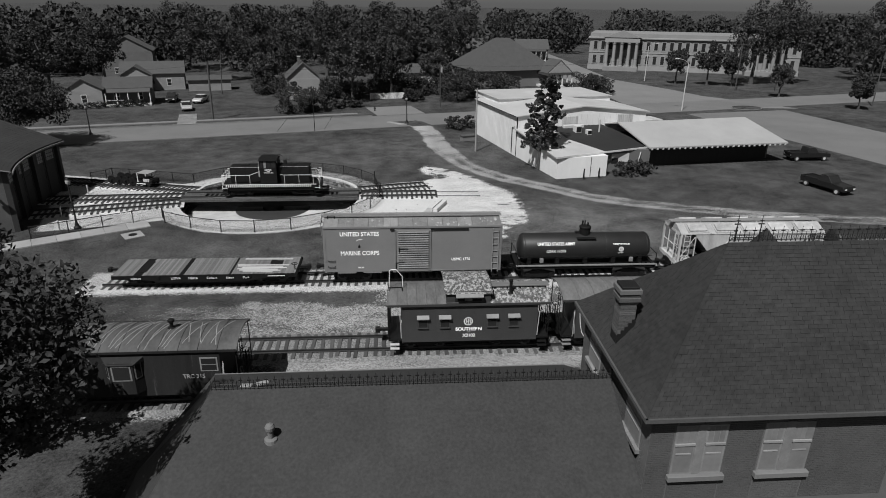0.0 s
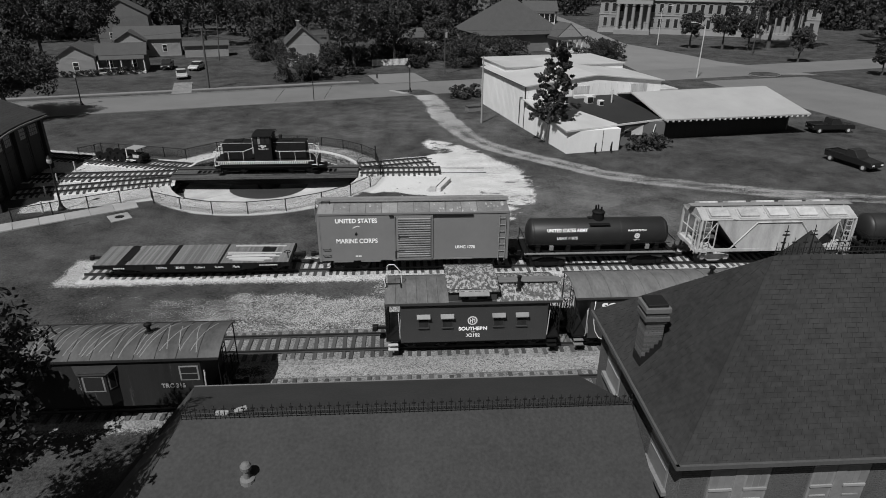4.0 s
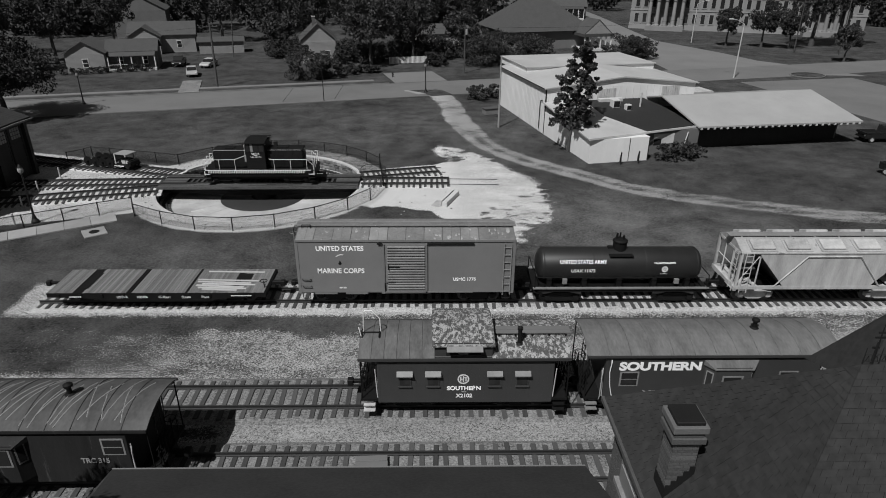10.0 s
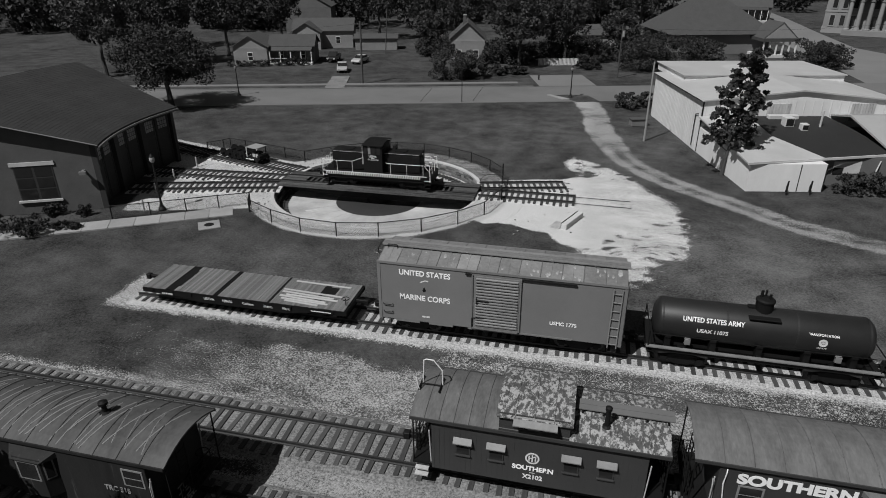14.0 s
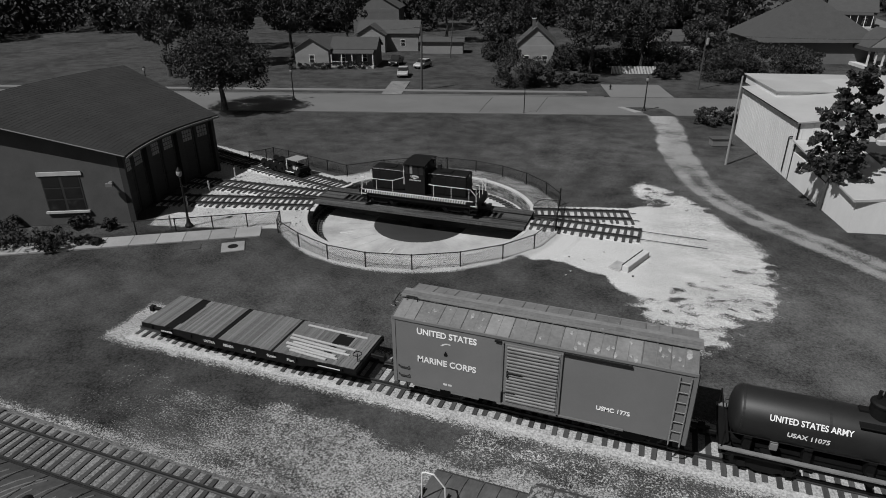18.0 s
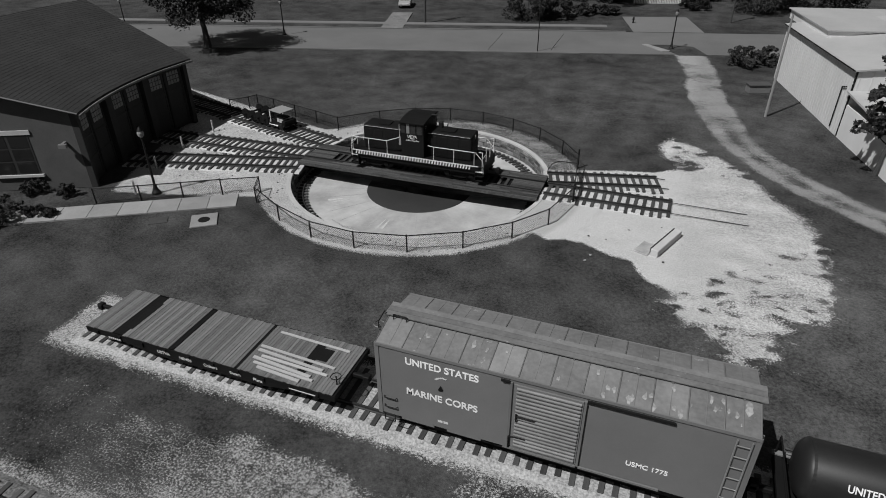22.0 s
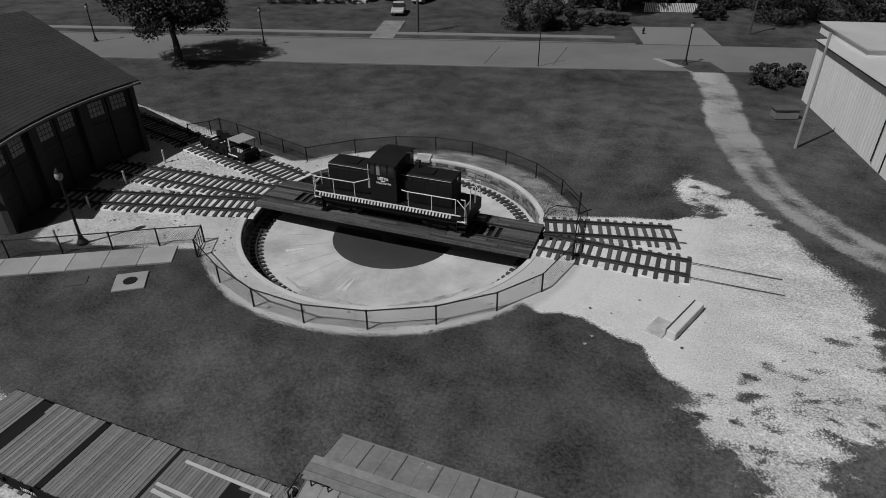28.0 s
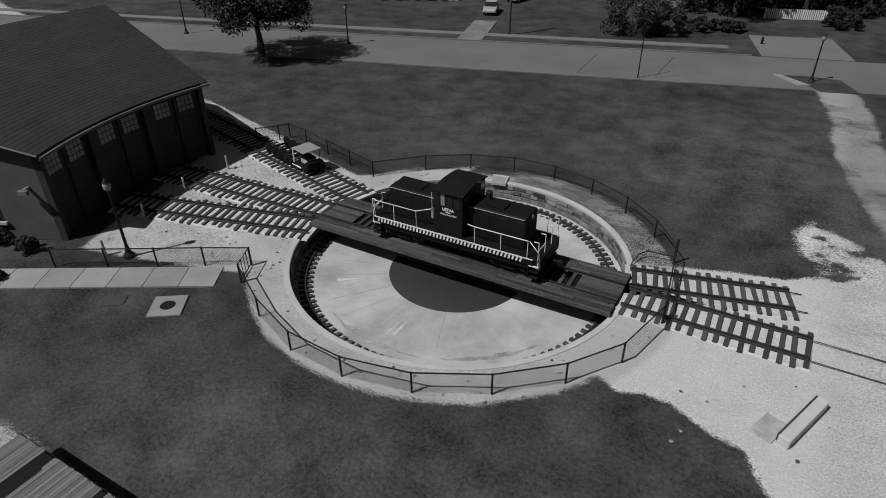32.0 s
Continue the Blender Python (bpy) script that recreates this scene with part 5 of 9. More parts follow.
def make_bay_caboose(m, label, L, words):
    e = thing("bay_window_caboose", m, label, "caboose")
    HW = 1.46
    ze = 3.35
    paint = CABOOSE if words else RUST_BLACK
    boxes("body", paint, e, (0.85, L - 0.85, -HW, HW, 0.84, ze + 0.02), bevel=0.015)
    caboose_roof(e, 0.0, L, HW + 0.10, ze, 0.40, ROOF_RUST if words else ROOF_DARK, 11)
    bm = bmesh.new()
    rng = random.Random(8)
    for k in range(0 if words else 30):
        # long strips of old sealant running over the arch, some leaning across the others
        x = 0.5 + k * (L - 1.4) / 29 + rng.uniform(-0.15, 0.15)
        lean = rng.choice((0.25, 0.3, 0.35, -0.2)) * rng.uniform(0.6, 1.3)
        y0, y1 = rng.uniform(-1.45, -0.9), rng.uniform(0.5, 1.45)
        pts = []
        for j in range(7):
            y = y0 + (y1 - y0) * j / 6
            pts.append((x + lean * (y + 0.2) + rng.uniform(-0.02, 0.02), y, ze + 0.40 * (1 - (y / (HW + 0.1)) ** 2) + 0.004))
        pipe(bm, pts, 0.026, 4)
    if not words:
        tagged(part("peeled_seam_strip", bm, SIDING, e, "pale loose strips of old seam sealant"), kind="stuff")
    else:
        bm.free()
    boxes("fascia", paint, e, (0.0, L, -HW - 0.12, -HW - 0.07, ze - 0.08, ze + 0.03), (0.0, L, HW + 0.07, HW + 0.12, ze - 0.08, ze + 0.03))
    boxes("sill", BLACK, e, (0.05, L - 0.05, -0.5, 0.5, 0.62, 0.95), (0.85, L - 0.85, -HW + 0.1, HW - 0.1, 0.70, 0.85))
    platform_end(e, 0.05, -1, HW - 0.03, 0.95, 0.85, ze, "dim" if words else False)
    platform_end(e, L - 0.05, 1, HW - 0.03, 0.95, L - 0.85, ze, False)
    bay = 5.25 if words else 4.75
    wide = 2.2 if words else 1.75
    bm = bmesh.new()
    prism(bm, [(bay, -HW), (bay + 0.32, -HW - 0.37), (bay + wide - 0.32, -HW - 0.37), (bay + wide, -HW)], "z", 1.2, ze - 0.45)
    b = part("bay", bm, paint, e)
    bm = bmesh.new()
    v = [bm.verts.new(q) for q in ((bay - 0.1, -HW, ze - 0.28), (bay + wide + 0.1, -HW, ze - 0.28), (bay + wide - 0.26, -HW - 0.43, ze - 0.5), (bay + 0.26, -HW - 0.43, ze - 0.5), (bay - 0.1, -HW, ze - 0.52), (bay + wide + 0.1, -HW, ze - 0.52), (bay + wide - 0.26, -HW - 0.43, ze - 0.54), (bay + 0.26, -HW - 0.43, ze - 0.54))]
    for f in ((0, 1, 2, 3), (7, 6, 5, 4), (0, 3, 7, 4), (3, 2, 6, 7), (2, 1, 5, 6), (1, 0, 4, 5)):
        bm.faces.new([v[i] for i in f])
    part("bay_roof", bm, ROOF_RUST if words else RUST_BLACK, b)
    c, zb = bay + wide / 2, 1.65 if words else 1.95
    bw = boxes("bay_window", VISOR, b, (c - 0.46, c + 0.46, -HW - 0.385, -HW - 0.37, zb, zb + 0.84), label="square window with a pale frame")
    boxes("pane", GLASS, bw, (c - 0.38, c + 0.38, -HW - 0.393, -HW - 0.385, zb + 0.07, zb + 0.77))
    for s in (-1, 1):
        # narrow windows in the slanting cheeks of the bay
        m2 = Matrix.Translation((c + s * (wide / 2 - 0.16), -HW - 0.185, zb)) @ Matrix.Rotation(s * math.atan2(0.37, 0.32), 4, "Z")
        bm = bmesh.new()
        box(bm, -0.17, 0.17, -0.012, 0.0, 0.05, 0.95, m2)
        cheek = part("side_window", bm, VISOR, b)
        bm = bmesh.new()
        box(bm, -0.12, 0.12, -0.02, -0.012, 0.12, 0.88, m2)
        part("pane", bm, GLASS, cheek)
    for x in ((1.94, 9.0) if words else (9.61,)):
        wz = 1.72 if words else 2.17
        fr = boxes("window", VISOR, e, (x - 0.42, x + 0.42, -HW - 0.02, -HW + 0.01, wz, wz + 0.76))
        boxes("pane", GLASS, fr, (x - 0.35, x + 0.35, -HW - 0.03, -HW - 0.02, wz + 0.06, wz + 0.70))
        boxes("glazing_bar", VISOR, fr, (x - 0.35, x + 0.35, -HW - 0.036, -HW - 0.03, wz + 0.36, wz + 0.39))
    if words:
        y = -HW - 0.09
        rods("curved_handrail", WHITE, e, [(1.08, -HW - 0.01, 3.1), (1.06, y, 3.0), (1.02, y, 2.5), (1.10, y, 1.8), (1.22, y, 1.3), (1.45, y, 0.92), (1.85, y, 0.74), (2.9, y, 0.70)], r=0.022, label="long bent white handrail")
    for x in (2.1, L - 2.1):
        adopt(TRUCK, e, x)
    for x in (0.7, L - 0.7):
        rods("side_grab_rail", HOPPER, e, [(x, -HW - 0.02, 1.0), (x, -HW - 0.10, 1.2), (x, -HW - 0.10, 2.4), (x, -HW - 0.02, 2.6)], r=0.024)
    jack = 7.9 if words else 7.54
    bm = bmesh.new()
    y = 0.1
    rod(bm, (jack, y, ze + 0.3), (jack, y, ze + 0.75), 0.09, 10)
    lathe(bm, [(0.2, 0.0), (0.2, 0.05), (0.1, 0.1)], 12, (jack, y, ze + 0.35))
    lathe(bm, [(0.17, 0.0), (0.17, 0.1), (0.06, 0.16)], 12, (jack, y, ze + 0.75))
    part("smoke_jack", bm, BLACK, e)
    y = -HW - 0.012
    if words:
        lettering("SOUTHERN", 0.62, face(3.25, y, 2.77), e, LETTER, bold=0.03, fit=(3.62, 0.46))
        lettering("X399", 0.42, face(3.25, y, 1.33), e, SIDING, bold=0.008, fit=(1.34, 0.31))
    else:
        lettering("TRC 315", 0.34, face(8.83, y, 1.9), e, SIDING, bold=0.01, fit=(1.05, 0.24))
        for z, n in ((3.2, 7), (2.95, 6), (2.7, 7)):
            bars("worn_lettering", SIDING_DIM, e, face(2.4, y, z), *[(0.17 * k, 0.17 * k + 0.12, -0.08, 0.08) for k in range(n)])
    return e


make_bay_caboose(pose(14.5, TRACK_B, LIFT), "dark bay-window caboose with large white railway lettering", 11.2, True)
make_bay_caboose(pose(-13.6, TRACK_C, LIFT), "black shabby caboose with streaky peeling roof", 11.0, False)


# ---- turntable bridge and locomotive ----
BT = Matrix.Translation((-7.9, 22.58, 0.08)) @ Matrix.Rotation(radians(0.6), 4, "Z")
bridge = thing("turntable_bridge", BT, "wooden-decked steel turntable bridge across the pit", "turntable bridge")
BL = PIT_R - 0.10
for s in (-1, 1):
    bm = bmesh.new()
    prism(bm, [(-BL, 0.02), (BL, 0.02), (BL, -0.55), (2.5, -0.86), (-2.5, -0.86), (-BL, -0.55)], "y", s * 0.95 - 0.08, s * 0.95 + 0.08)
    part("girder", bm, BLACK, bridge)
    boxes("girder_flange", BLACK, bridge, (-BL, BL, s * 0.95 - 0.18, s * 0.95 + 0.18, -0.04, 0.02))
bm = bmesh.new()
lathe(bm, [(1.1, -1.36), (1.1, -0.75), (0.6, -0.6), (0.6, -0.3)], 24)
part("pivot", bm, BLACK, bridge)
DECK_DARK = mat("oiled_bridge_timber", 0.052, 0.8, fine=12, coarse=1.6, vary=1.4, stain=1.0, bump=0.7, by_object=0.6, stretch=(0.5, 6, 1))
rng = random.Random(12)
for s in (-1, 1):
    y = s * 0.80
    for row in range(5):
        x = -BL
        while x < BL - 0.3:
            ln = min(rng.choice((2.4, 3.2, 4.0)), BL - x)
            o = boxes("deck_plank", DECK_DARK, bridge, (x + 0.01, x + ln - 0.01, y + s * (0.05 + 0.19 * row) - 0.088, y + s * (0.05 + 0.19 * row) + 0.088, 0.10, 0.17 + rng.uniform(-0.012, 0.012)))
            x += ln
bm = bmesh.new()
box(bm, -0.1, 0.1, -1.72, 1.72, 0.02, 0.10)
bt = part("bridge_tie", bm, TIE, bridge)
k = 0
for i in range(38):
    again(bt, bridge, pose(-BL + 0.15 + i * (2 * BL - 0.3) / 37, 0, 0))
bt.matrix_basis = pose(0.2, 0, 0)
for y in (-0.7535, 0.7535):
    bm = bmesh.new()
    rail_mesh(bm, (-BL, y, 0), (BL, y, 0), 0.10)
    part("rail", bm, STEEL, bridge)
for x0, x1 in ((-BL, -5.4), (5.4, BL), ):
    for row in range(6):
        y = -0.58 + 0.232 * row
        boxes("centre_plank", DECK_DARK, bridge, (x0 if x0 < 0 else x0 + 1.4, x1 - 1.4 if x0 < 0 else x1, y - 0.1, y + 0.1, 0.10, 0.17))
# added black sheet: stops sun through the ties and keeps the slots dark
boxes("deck_sheet", BLACK, bridge, (-BL, BL, -1.7, 1.7, -0.02, 0.015))
boxes("side_beam", DECK_DARK, bridge, (-BL, BL, -1.86, -1.74, -0.02, 0.19), (-BL, BL, 1.74, 1.86, -0.02, 0.19))


def make_locomotive(m):
    e = thing("switcher_locomotive", m, "small black centre-cab switcher with white handrails and striped sill", "locomotive")
    X0, X1, HW, zw = -4.8, 4.95, 1.40, 1.62
    boxes("frame", BLACK, e, (X0, X1, -HW + 0.1, HW - 0.1, 1.0, zw - 0.06), (X0 + 0.8, X1 - 0.8, -0.9, 0.9, 0.62, 1.0))
    boxes("walkway", BLACK, e, (X0, X1, -HW, HW, zw - 0.06, zw), bevel=0.015)
    # slanted white stripes on the sill
    for y in (-HW - 0.012, HW + 0.012):
        boxes("sill_plate", BLACK, e, (X0 + 0.1, X1 - 0.3, y - 0.01, y + 0.01, zw - 0.32, zw))
        for k in range(42):
            x = X0 + 0.35 + k * 0.205
            bm = bmesh.new()
            prism(bm, [(x, zw - 0.27), (x + 0.10, zw - 0.27), (x + 0.16, zw - 0.02), (x + 0.06, zw - 0.02)], "y", y - 0.018, y + 0.018)
            part("stripe", bm, WHITE, e)
        boxes("white_edge", WHITE, e, (X0 + 0.1, X1 - 0.3, y - 0.02, y + 0.02, zw - 0.03, zw + 0.02))
    HOOD = 0.74
    hoods = ((X0 + 0.75, -0.95, 3.30), (0.72, X1 - 1.0, 3.34))
    for x0, x1, zt in hoods:
        h = boxes("hood", BLACK, e, (x0, x1, -HOOD, HOOD, zw, zt), bevel=0.06)
        for k in range(4):
            xx = x0 + (x1 - x0) * (k + 0.5) / 4
            boxes("hood_door", BLACK, h, (xx - 0.30, xx + 0.30, -HOOD - 0.015, -HOOD + 0.01, zw + 0.15, zt - 0.25), bevel=0.008)
        xe = x0 - 0.01 if x0 < 0 else x1 + 0.01
        bm = bmesh.new()
        for k in range(9):
            box(bm, xe - 0.02, xe + 0.02, -0.6, 0.6, zw + 0.5 + k * 0.13, zw + 0.56 + k * 0.13)
        part("radiator_louvre", bm, IRON, h)
        bm = bmesh.new()
        lathe(bm, [(0.02, 0), (0.13, 0), (0.13, 0.06), (0.02, 0.08)], 14)
        bm.transform(Matrix.Translation((xe, 0, zt - 0.2)) @ Matrix.Rotation(radians(-90 if x0 < 0 else 90), 4, "Y"))
        part("headlight", bm, SIDING_DIM, h)
        rods("hood_grab", HOPPER, h, [(x0 + 0.1, -HOOD - 0.03, zt - 0.06), (x1 - 0.1, -HOOD - 0.03, zt - 0.06)], r=0.014, n=5)
    boxes("hood_fan_box", BLACK, e, (1.6, 2.6, -0.4, 0.4, 3.34, 3.41))
    boxes("hood_fan_box", BLACK, e, (-3.0, -2.2, -0.4, 0.4, 3.30, 3.36))
    cab = boxes("cab", BLACK, e, (-0.95, 0.72, -1.28, 1.28, zw, 4.05), bevel=0.02)
    bm = bmesh.new()
    n = 8
    ys = [-1.42 + 2.84 * k / n for k in range(n + 1)]
    prism(bm, [(y, 4.07 + 0.15 * (1 - (y / 1.42) ** 2)) for y in ys] + [(y, 4.01 + 0.15 * (1 - (y / 1.42) ** 2)) for y in reversed(ys)], "x", -1.0, 0.80)
    part("cab_roof", bm, BLACK, cab)
    for x0, x1 in ((-0.88, -0.62), (-0.52, -0.30), (-0.22, 0.14), (0.24, 0.60)):
        # the narrow pale pane is a bright reflection put into the glass colour
        w = boxes("cab_window", PALE_GLASS if x0 == -0.52 else GLASS, cab, (x0, x1, -1.30, -1.27, 3.28, 3.95))
        boxes("window_frame", BLACK, w, (x0 - 0.05, x1 + 0.05, -1.31, -1.275, 3.95, 4.0), (x0 - 0.05, x1 + 0.05, -1.31, -1.275, 3.23, 3.28))
    for x in (-0.97, 0.74):
        for y in (-0.95, 0.95):
            boxes("end_window", GLASS, cab, (min(x, x * 0.98), max(x, x * 0.98), y - 0.2, y + 0.2, 3.55, 3.9))
    boxes("cab_grab_panel", SIDING, cab, (-1.10, -0.96, -1.30, -1.20, zw + 0.75, zw + 1.35), bevel=0.01, label="pale panel at the cab corner")
    rods("cab_grab", WHITE, cab, [(-1.03, -1.31, zw + 1.3), (-1.03, -1.31, zw + 2.25)], r=0.02)
    rods("sand_pipe", IRON, e, [(-1.25, 0.5, 3.4), (-1.25, 0.5, 3.95)], r=0.07)
    boxes("exhaust", IRON, e, (1.2, 1.5, 0.30, 0.60, 3.3, 3.75), bevel=0.03)
    rods("horn", IRON, e, [(0.72, 0.3, 4.2), (1.02, 0.3, 4.2)], [(0.72, 0.5, 4.15), (1.07, 0.5, 4.15)], r=0.05)
    lettering("USTVA", 0.30, face(-0.10, -1.30, 3.09), cab, WHITE, bold=0.01, fit=(0.68, 0.19))
    bars("cab_number", WHITE, cab, face(-0.10, -1.30, 2.935), (-0.14, 0.14, -0.03, 0.03))
    lettering("Colbert Steam Plant", 0.125, face(-0.08, -1.30, 2.81), cab, WHITE, bold=0.003, fit=(0.95, 0.11))
    # handrails with stanchions
    for y in (-HW + 0.05, HW - 0.05):
        rods("handrail", WHITE, e, [(X0 + 0.15, y, zw + 0.95), (-2.0, y, zw + 0.95), (-1.05, y, zw + 1.32)], r=0.026)
        rods("handrail", WHITE, e, [(1.05, y, zw + 1.0), (1.4, y, zw + 0.95), (X1 - 0.6, y, zw + 0.95)], r=0.026)
        for x in (X0 + 0.15, X0 + 1.4, -2.0, 1.45, 2.9, X1 - 0.62):
            rods("stanchion", WHITE, e, [(x, y, zw), (x, y, zw + 0.95)], r=0.02, n=5)
    for s, x in ((-1, X0), (1, X1)):
        for y in (-HW + 0.05, -0.45, 0.45, HW - 0.05):
            rods("end_rail", WHITE, e, [(x - s * 0.05, y, zw - 0.5), (x - s * 0.05, y, zw + 1.0), (x - s * 0.3, y, zw + 1.0)], r=0.024)
        for y in (-1, 1):
            for k in range(3):
                boxes("step", WHITE if k == 2 else BLACK, e, (min(x - s * 0.5, x), max(x - s * 0.5, x), min(y * 1.05, y * 1.42), max(y * 1.05, y * 1.42), 0.55 + 0.33 * k, 0.59 + 0.33 * k))
            boxes("step_side", BLACK, e, (min(x - s * 0.54, x - s * 0.5), max(x - s * 0.54, x - s * 0.5), min(y * 1.0, y * 1.42), max(y * 1.0, y * 1.42), 0.5, zw))
        for y in (-1.32, 1.32):
            rods("end_rail", WHITE, e, [(x - s * 0.55, y, zw + 0.95), (x - s * 0.02, y * 0.98, zw + 0.35), (x + s * 0.02, y * 0.98, zw - 0.55)], r=0.022)
        rods("end_rail", WHITE, e, [(x - s * 0.05, -1.3, zw + 0.55), (x - s * 0.05, -0.45, zw + 0.55)], r=0.02)
        rods("end_rail", WHITE, e, [(x - s * 0.05, 0.45, zw + 0.55), (x - s * 0.05, 1.3, zw + 0.55)], r=0.02)
        boxes("buffer_beam", BLACK, e, (min(x, x + s * 0.08), max(x, x + s * 0.08), -1.3, 1.3, 0.95, zw))
        coupler(e, x + s * 0.05, s)
    for x in (-3.1, 3.2):
        adopt(TRUCK, e, x, 0.0)
    return e


make_locomotive(BT @ pose(0.15, 0, 0.0))

# ---- fence round the turntable ----
FENCE_H = 1.08


def fence_run(pts, label="black chain-link fence with a round top rail", skip_posts=()):
    e = thing("chain_link_fence", Matrix.Translation((*pts[0], 0)), label, "fence", "fence round the turntable")
    o = Vector((*pts[0], 0))
    P = [Vector((*p, 0)) - o for p in pts]
    for a in P:
        bm = bmesh.new()
        rod(bm, a - Vector((0, 0, 0.05)), a + Vector((0, 0, FENCE_H + 0.03)), 0.045, 8)
        lathe(bm, [(0.045, 0), (0.045, 0.03), (0.015, 0.06)], 8, a + Vector((0, 0, FENCE_H + 0.02)))
        part("post", bm, IRON, e)
    wires = []
    for a, b in zip(P, P[1:]):
        rods("top_rail", IRON, e, [a + Vector((0, 0, FENCE_H)), b + Vector((0, 0, FENCE_H))], r=0.034)
        d = b - a
        ln = d.length
        u = d / ln
        n = max(1, round(ln / 0.13))
        for s in (0, 1):
            for k in range(-8, n):
                # diagonal wires, clipped to the bay
                x0, x1, z0, z1 = k * ln / n, k * ln / n + 8 * ln / n, 0.03, FENCE_H
                if x0 < 0:
                    z0, x0 = z0 + (0 - x0) / (x1 - x0) * (z1 - z0), 0
                if x1 > ln:
                    z1, x1 = z0 + (ln - x0) / (x1 - x0) * (z1 - z0), ln
                if s:
                    x0, x1 = ln - x0, ln - x1
                wires.append((a + u * x0 + Vector((0, 0, z0)), a + u * x1 + Vector((0, 0, z1))))
    w = 0.0075
    vs, fs = [], []
    for a, b in wires:
        k = len(vs)
        up = Vector((0, 0, w))
        vs += [a - up, a + up, b + up, b - up]
        fs.append((k, k + 1, k + 2, k + 3))
    me = bpy.data.meshes.new("wire_mesh")
    me.from_pydata([tuple(v) for v in vs], [], fs)
    me.materials.append(IRON)
    w_ob = new("wire_mesh", me)
    w_ob.parent = e
    tagged(w_ob, "woven wire mesh", kind="stuff")
    return e


fence_run([(-16.15, 14.5), (-13.35, 12.9), (-10.42, 11.8), (-7.45, 11.6), (-4.4, 12.25), (-1.55, 13.75), (0.8, 15.8), (2.45, 18.15), (3.3, 21.6)])
fence_run([(2.62, 27.05), (1.05, 29.25), (-1.17, 31.25), (-3.72, 32.55), (-6.55, 33.3), (-9.45, 33.25), (-12.3, 32.3), (-14.9, 30.6), (-17.5, 28.0)])
fence_run([(-17.5, 28.0), (-20.05, 28.8), (-22.6, 29.5), (-25.3, 30.3), (-27.4, 30.8), (-27.75, 30.0), (-28.85, 28.75)])
fence_run([(-25.95, 10.7), (-23.5, 12.1), (-21.2, 13.45), (-19.05, 14.75), (-16.85, 15.95)])


def tube_gate(a, b, label, h0=0.25, h1=1.15):
    a, b = Vector((*a, 0)), Vector((*b, 0))
    e = thing("track_gate", Matrix.Translation(a), label, "gate", "gates across the lead tracks")
    d = b - a
    z0, z1 = Vector((0, 0, h0)), Vector((0, 0, h1))
    rods("gate_frame", IRON, e, [z0, z1, d + z1, d + z0, z0], [d / 2 + z0, d / 2 + z1], r=0.028)
    bm = bmesh.new()
    n = int(d.length / 0.16)
    for k in range(n):
        for s in (0, 1):
            p, q = d * (k / n), d * min(1, (k + 5) / n)
            rod(bm, p + (z1 if s else z0), q + (z0 if s else z1), 0.004, 3, caps=False)
    tagged(part("wire_mesh", bm, IRON, e, "woven wire mesh"), kind="stuff")
    return e


def gate_post(x, y, h):
    bm = bmesh.new()
    rod(bm, (0, 0, -0.1), (0, 0, h), 0.06, 10)
    lathe(bm, [(0.075, h - 0.02), (0.075, h + 0.02), (0.02, h + 0.07)], 10)
    o = part("gate_post", bm, IRON)
    o.matrix_basis = pose(x, y, 0)
    tagged(o, "tall black steel gate post", "gate post", "gates across the lead tracks")


gate_post(2.62, 27.0, 1.48)
gate_post(3.3, 21.75, 1.25)
tube_gate((2.66, 26.75), (2.95, 24.4), "black tubular gate leaf across the lead tracks", 0.32)
tube_gate((3.26, 21.95), (2.97, 24.2), "black tubular gate leaf across the lead tracks", 0.32)
wg = thing("walk_gate", Matrix.Translation((-16.15, 14.5, 0)), "narrow black barred gate between the fence ends", "gate", "fence round the turntable")
wd = Vector((-0.70, 1.45, 0))
rods("gate_frame", IRON, wg, [wd * 0.05 + Vector((0, 0, 0.12)), wd * 0.05 + Vector((0, 0, 1.1)), wd * 0.95 + Vector((0, 0, 1.1)), wd * 0.95 + Vector((0, 0, 0.12)), wd * 0.05 + Vector((0, 0, 0.12))], r=0.03)
for f in (0.28, 0.5, 0.72):
    rods("gate_bar", IRON, wg, [wd * f + Vector((0, 0, 0.12)), wd * f + Vector((0, 0, 1.1))], r=0.022)
o = rods("drop_rod", IRON, None, [(3.28, 25.4, 0.0), (3.28, 25.4, 0.6)], r=0.03)
tagged(o, "short dark steel stop post beside the track gate", "stop post")
o = rods("bent_rail", IRON, None, [(0.72, 25.5, 0.0), (0.75, 25.9, 0.22), (0.9, 26.5, 0.36), (1.25, 26.9, 0.42), (2.55, 27.0, 0.42)], r=0.03)
tagged(o, "bent dark pipe rail from the gate post to the pit edge", "pipe rail")

# ---- short marker posts, walk, pad, block ----
for x, y in ((-27.05, 20.3), (-26.25, 16.55), (-27.2, 24.15), (-24.6, 12.75)):
    bm = bmesh.new()
    rod(bm, (0, 0, -0.1), (0, 0, 0.92), 0.07, 10)
    lathe(bm, [(0.07, 0.92), (0.075, 0.94), (0.03, 0.98)], 10)
    o = part("bollard", bm, HOPPER)
    o.matrix_basis = pose(x, y, 0)
    tagged(o, "short pale steel bollard beside the tracks", "bollard", "bollards by the roundhouse")

